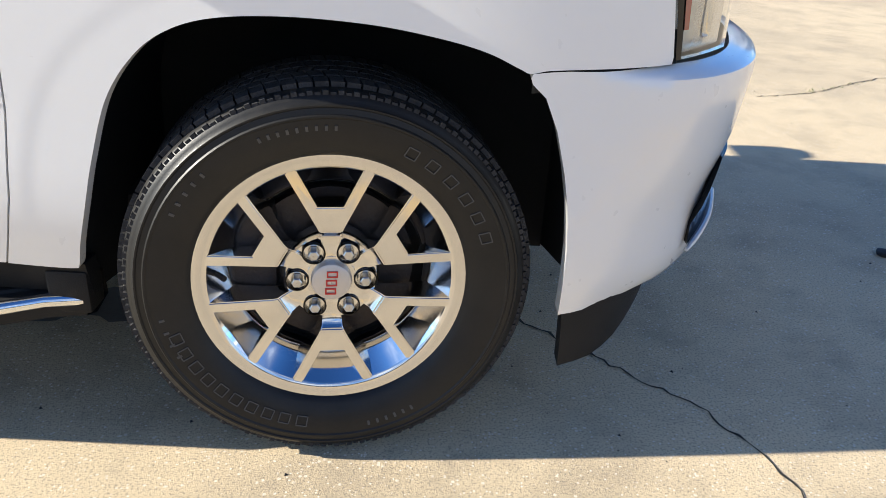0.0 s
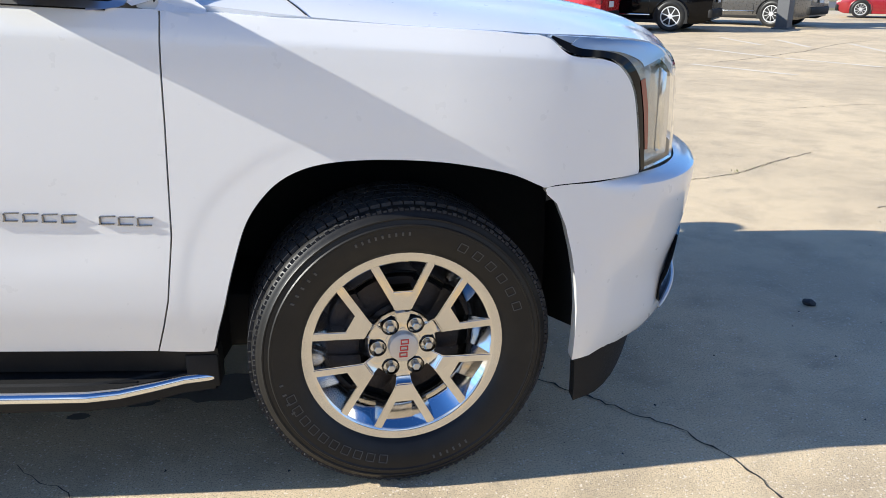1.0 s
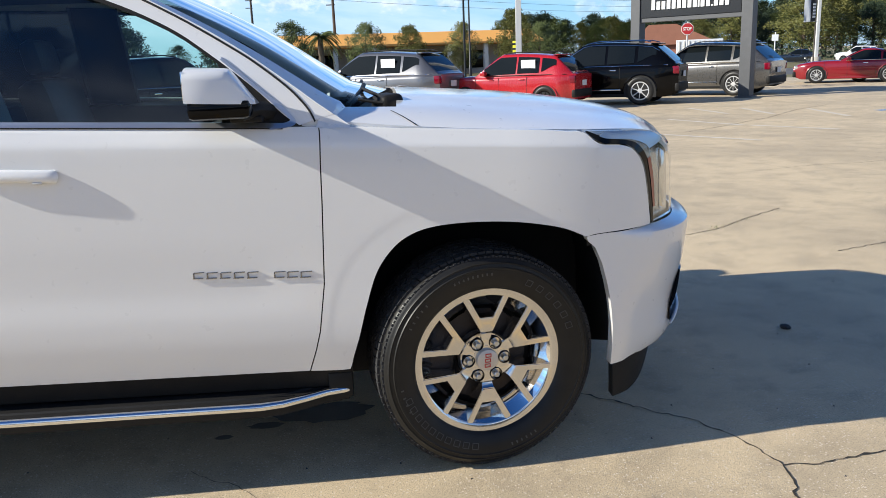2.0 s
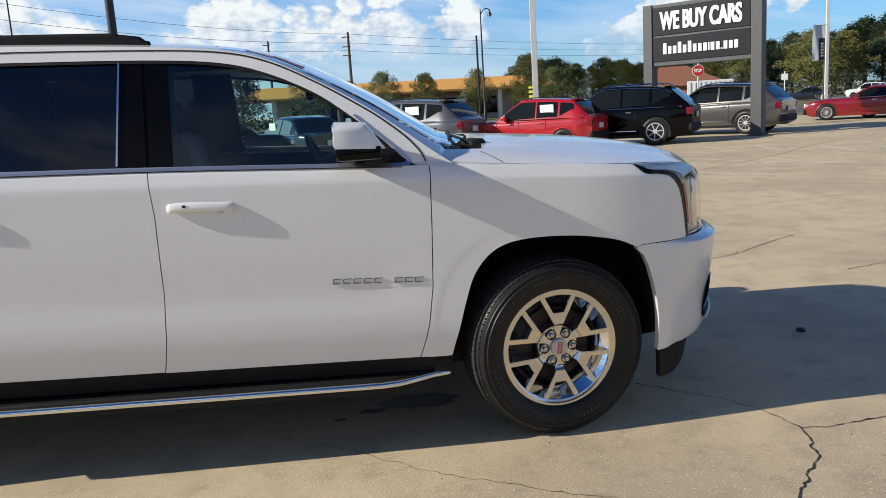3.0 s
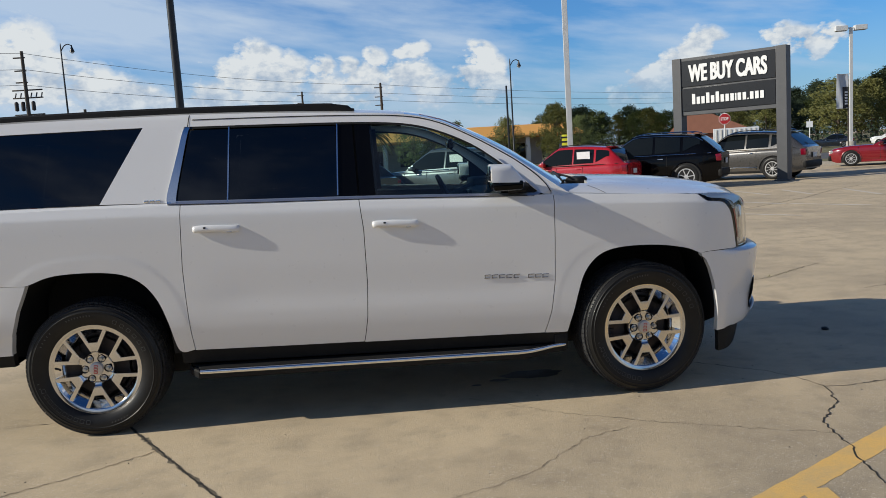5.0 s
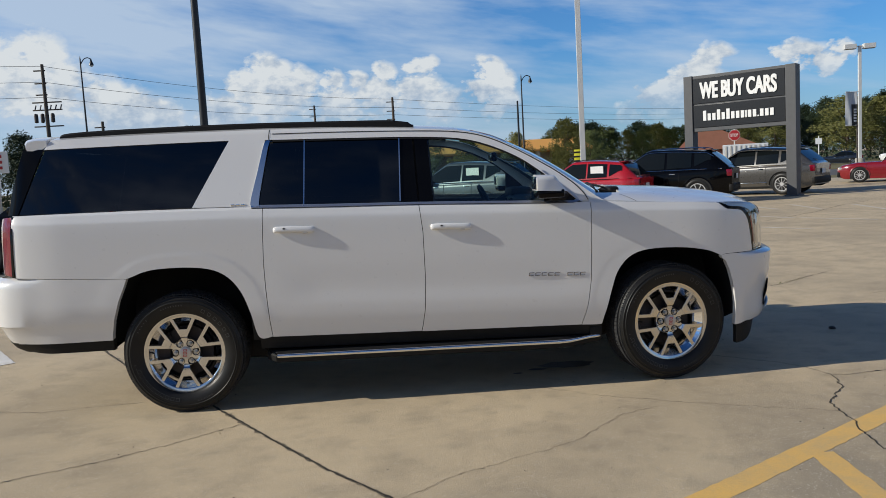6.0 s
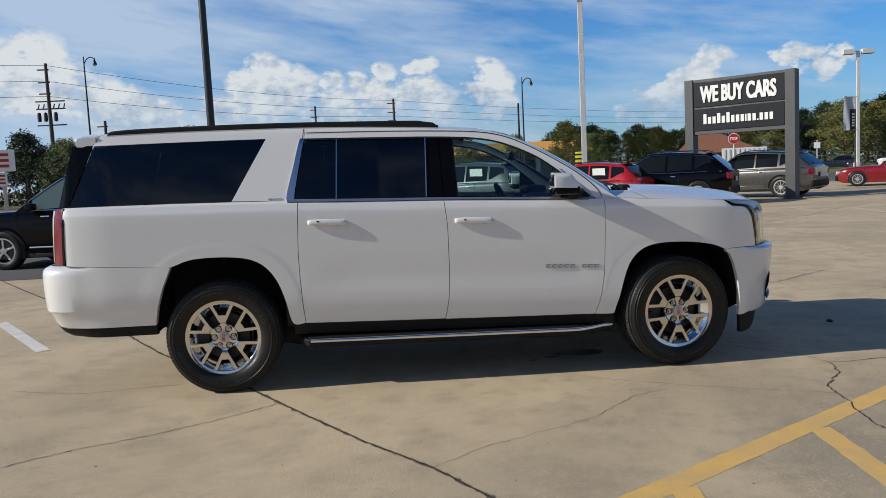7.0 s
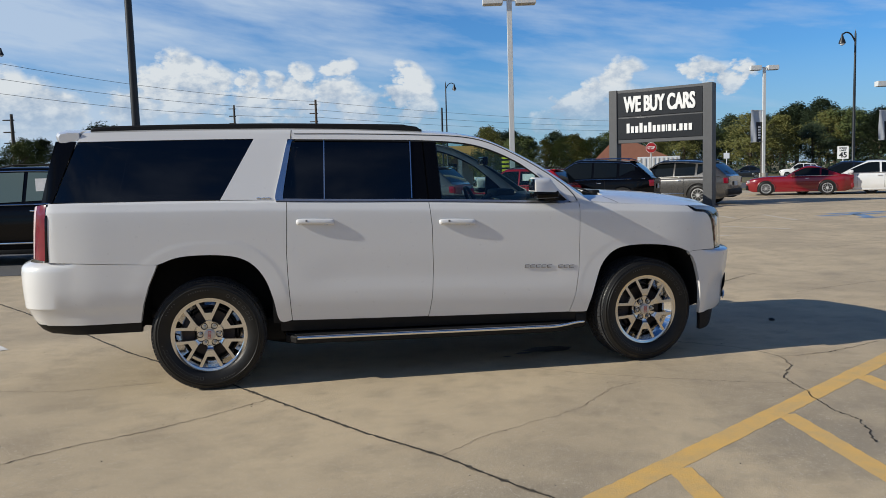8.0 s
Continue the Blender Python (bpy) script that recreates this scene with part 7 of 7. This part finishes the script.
# ---- trees ----
def build_tree(name, seed, height, spread, leaf, trunk_share, label, clumps=150, per=70):
    """A tree: tapered trunk, limbs, and a crown of many small leaf cards in uneven clumps."""
    r = random.Random(seed)
    s = thing(name, (0, 0, 0), label, "tree", "roadside trees")
    bm = bm_tube([(0, 0, 0), (0.1, 0, height * 0.3), (0.0, 0.1, height * 0.6), (0.1, 0, height * 0.85)], [height * 0.028, height * 0.022, height * 0.014, height * 0.005], 8)
    for k in range(9):
        a, z0 = r.uniform(0, 6.28), height * r.uniform(trunk_share, 0.72)
        d = Vector((math.cos(a), math.sin(a), r.uniform(0.3, 0.8)))
        e = Vector((0, 0, z0)) + d * spread * r.uniform(0.4, 0.75)
        bm = bm_tube([(0.05, 0, z0), (Vector((0, 0, z0)) + e) / 2 + Vector((0, 0, 0.1)), e], [height * 0.011, height * 0.007, height * 0.003], 5, bm)
    part("trunk", bm, "bark", s)
    verts, faces = [], []
    for k in range(clumps):
        z = height * (trunk_share + (1 - trunk_share) * r.random() ** 0.8)
        t = (z / height - trunk_share) / (1 - trunk_share)
        lim = spread * (math.sin(math.pi * min(max(t * 0.86 + 0.12, 0), 1)) ** 0.6) * r.uniform(0.55, 1.08)
        a, q = r.uniform(0, 6.28), math.sqrt(r.random())
        c = Vector((math.cos(a) * lim * q, math.sin(a) * lim * q, z))
        cr = height * r.uniform(0.045, 0.10)
        for j in range(per):
            d = Vector((r.gauss(0, 1), r.gauss(0, 1), r.gauss(0, 0.7)))
            p = c + d.normalized() * cr * r.uniform(0.5, 1.1)
            sz = height * r.uniform(0.007, 0.017)
            u = Vector((r.gauss(0, 1), r.gauss(0, 1), r.gauss(0, 0.6))).normalized()
            w = u.orthogonal().normalized() * sz * 0.6
            u = u * sz
            b0 = len(verts)
            verts.extend((p - u - w * 0.3, p + w, p + u + w * 0.2, p - w))
            faces.append((b0, b0 + 1, b0 + 2, b0 + 3))
    me = bpy.data.meshes.new("crown")
    me.from_pydata([tuple(v) for v in verts], [], faces)
    me.materials.append(M[leaf])
    ob = new("crown", me)
    ob.parent = s
    return s


def build_palm(at, height):
    """A palm: ringed trunk and a head of drooping feathered fronds."""
    r = random.Random(5)
    s = thing("palm_tree", (*at, 0), "palm tree with a shaggy head of fronds", "tree", "roadside trees")
    rows = [(0.02 * math.sin(k), 0.02 * math.cos(k * 1.7), height * 0.74 * k / 14) for k in range(15)]
    part("trunk", bm_tube(rows, [0.26 - 0.05 * k / 14 + 0.02 * (k % 2) for k in range(15)], 9), "bark", s)
    top = Vector((0, 0, height * 0.74))
    for k in range(34):
        a, lift = r.uniform(0, 6.28), r.uniform(-0.5, 1.0)
        d = Vector((math.cos(a), math.sin(a), 0))
        side = Vector((-d.y, d.x, 0))
        reach = height * r.uniform(0.26, 0.36)
        spine = [top + d * reach * t + Vector((0, 0, reach * (lift * t - 0.95 * t * t))) for t in [q / 9 for q in range(10)]]
        bm = bm_tube(spine, [0.035 - 0.003 * q for q in range(10)], 4)
        for q in range(1, 10):
            for sgn in (1, -1):
                for h in (0, 0.5):
                    p = spine[q - 1].lerp(spine[q], h)
                    tip = p + side * sgn * reach * 0.22 * math.sin(math.pi * min(q / 9 + 0.1, 1)) + d * reach * 0.10 + Vector((0, 0, -reach * 0.09))
                    bm.faces.new([bm.verts.new(v) for v in (p, p + d * 0.10, tip)])
        part("frond", bm, "leaf_a", s, "", 0)
    return s


KINDS = [build_tree("tree", 1, 9.0, 4.2, "leaf_a", 0.16, "broad olive-green roadside tree"), build_tree("tree", 2, 10.0, 3.9, "leaf_b", 0.14, "dense dark green tree"),
         build_tree("tree", 3, 9.0, 3.6, "leaf_c", 0.20, "tree with yellowing autumn leaves"), build_tree("pine_tree", 4, 13.0, 3.6, "leaf_b", 0.42, "tall dark pine with an open crown", 120, 70)]
r = random.Random(21)
# rows of (azimuth from, to, distance, height, kinds)
BELT = [(-42, -12, 92, 6.6, (1, 1, 0, 3), 15), (-12, 12, 175, 6.0, (0, 1), 10), (10, 24, 112, 5.8, (0, 0, 1, 2), 13), (12, 25, 150, 7.4, (1, 3, 0), 10), (24, 44, 120, 7.6, (1, 0, 2, 1), 18), (24, 46, 158, 11.0, (3, 3, 1), 20), (46, 75, 130, 10, (1, 3, 0), 14)]
first = {}
for a0, a1, dist, h, kinds, n in BELT:
    for k in range(n):
        a = radians(a0 + (a1 - a0) * (k + r.uniform(0.1, 0.9)) / n)
        d = dist * r.uniform(0.93, 1.07)
        kind_ = r.choice(kinds)
        src = KINDS[kind_]
        size = h * r.uniform(0.80, 1.12) / (13.0 if kind_ == 3 else 10.0 if kind_ == 1 else 9.0)
        m = pose(-2.0 + d * math.sin(a), -5.7 + d * math.cos(a), 0.0, 0, 0, r.uniform(0, 360))
        if kind_ not in first:
            first[kind_] = True
            src.matrix_basis = m
            src.scale = (size, size, size)
        else:
            t = copy_thing(src, m)
            t.scale = (size * r.uniform(1.0, 1.35), size * r.uniform(1.0, 1.35), size)
for x, y, size, kind_ in ((-28.5, 60, 0.60, 0), (-25.5, 62, 0.52, 0), (-32, 61, 0.62, 1), (4.9, 72, 0.50, 2), (9.9, 73, 0.52, 2), (14.4, 71, 0.62, 2), (1.0, 74, 0.55, 0), (-6, 76, 0.6, 0), (-12, 72, 0.62, 1), (17.5, 74, 0.5, 0)):
    t = copy_thing(KINDS[kind_], pose(x, y, 0, 0, 0, r.uniform(0, 360)))
    t.scale = (size, size, size)
build_palm((-2.9, 66.0), 5.1)
# low scrub along the far side of the road
verts, faces = [], []
for k in range(16000):
    a = radians(r.uniform(-48, 76))
    d = r.gauss(104, 3) if a < radians(9) or a > radians(24) else r.gauss(100, 2.5)
    x, y = -2 + d * math.sin(a), -5.7 + d * math.cos(a)
    z = abs(r.gauss(0, 1.0)) + 0.1
    if -2 < x < 22 and y < 92 and y > 78:
        continue
    sz = r.uniform(0.12, 0.30)
    u = Vector((r.gauss(0, 1), r.gauss(0, 1), r.gauss(0, 1))).normalized()
    w = u.orthogonal().normalized() * sz * 0.6
    p, u = Vector((x, y, z)), u * sz
    b0 = len(verts)
    verts.extend((p - u, p + w, p + u, p - w))
    faces.append((b0, b0 + 1, b0 + 2, b0 + 3))
me = bpy.data.meshes.new("scrub")
me.from_pydata([tuple(v) for v in verts], [], faces)
me.materials.append(M["leaf_b"])
tagged(new("scrub", me), "dark green undergrowth below the far trees", "undergrowth", kind="stuff")
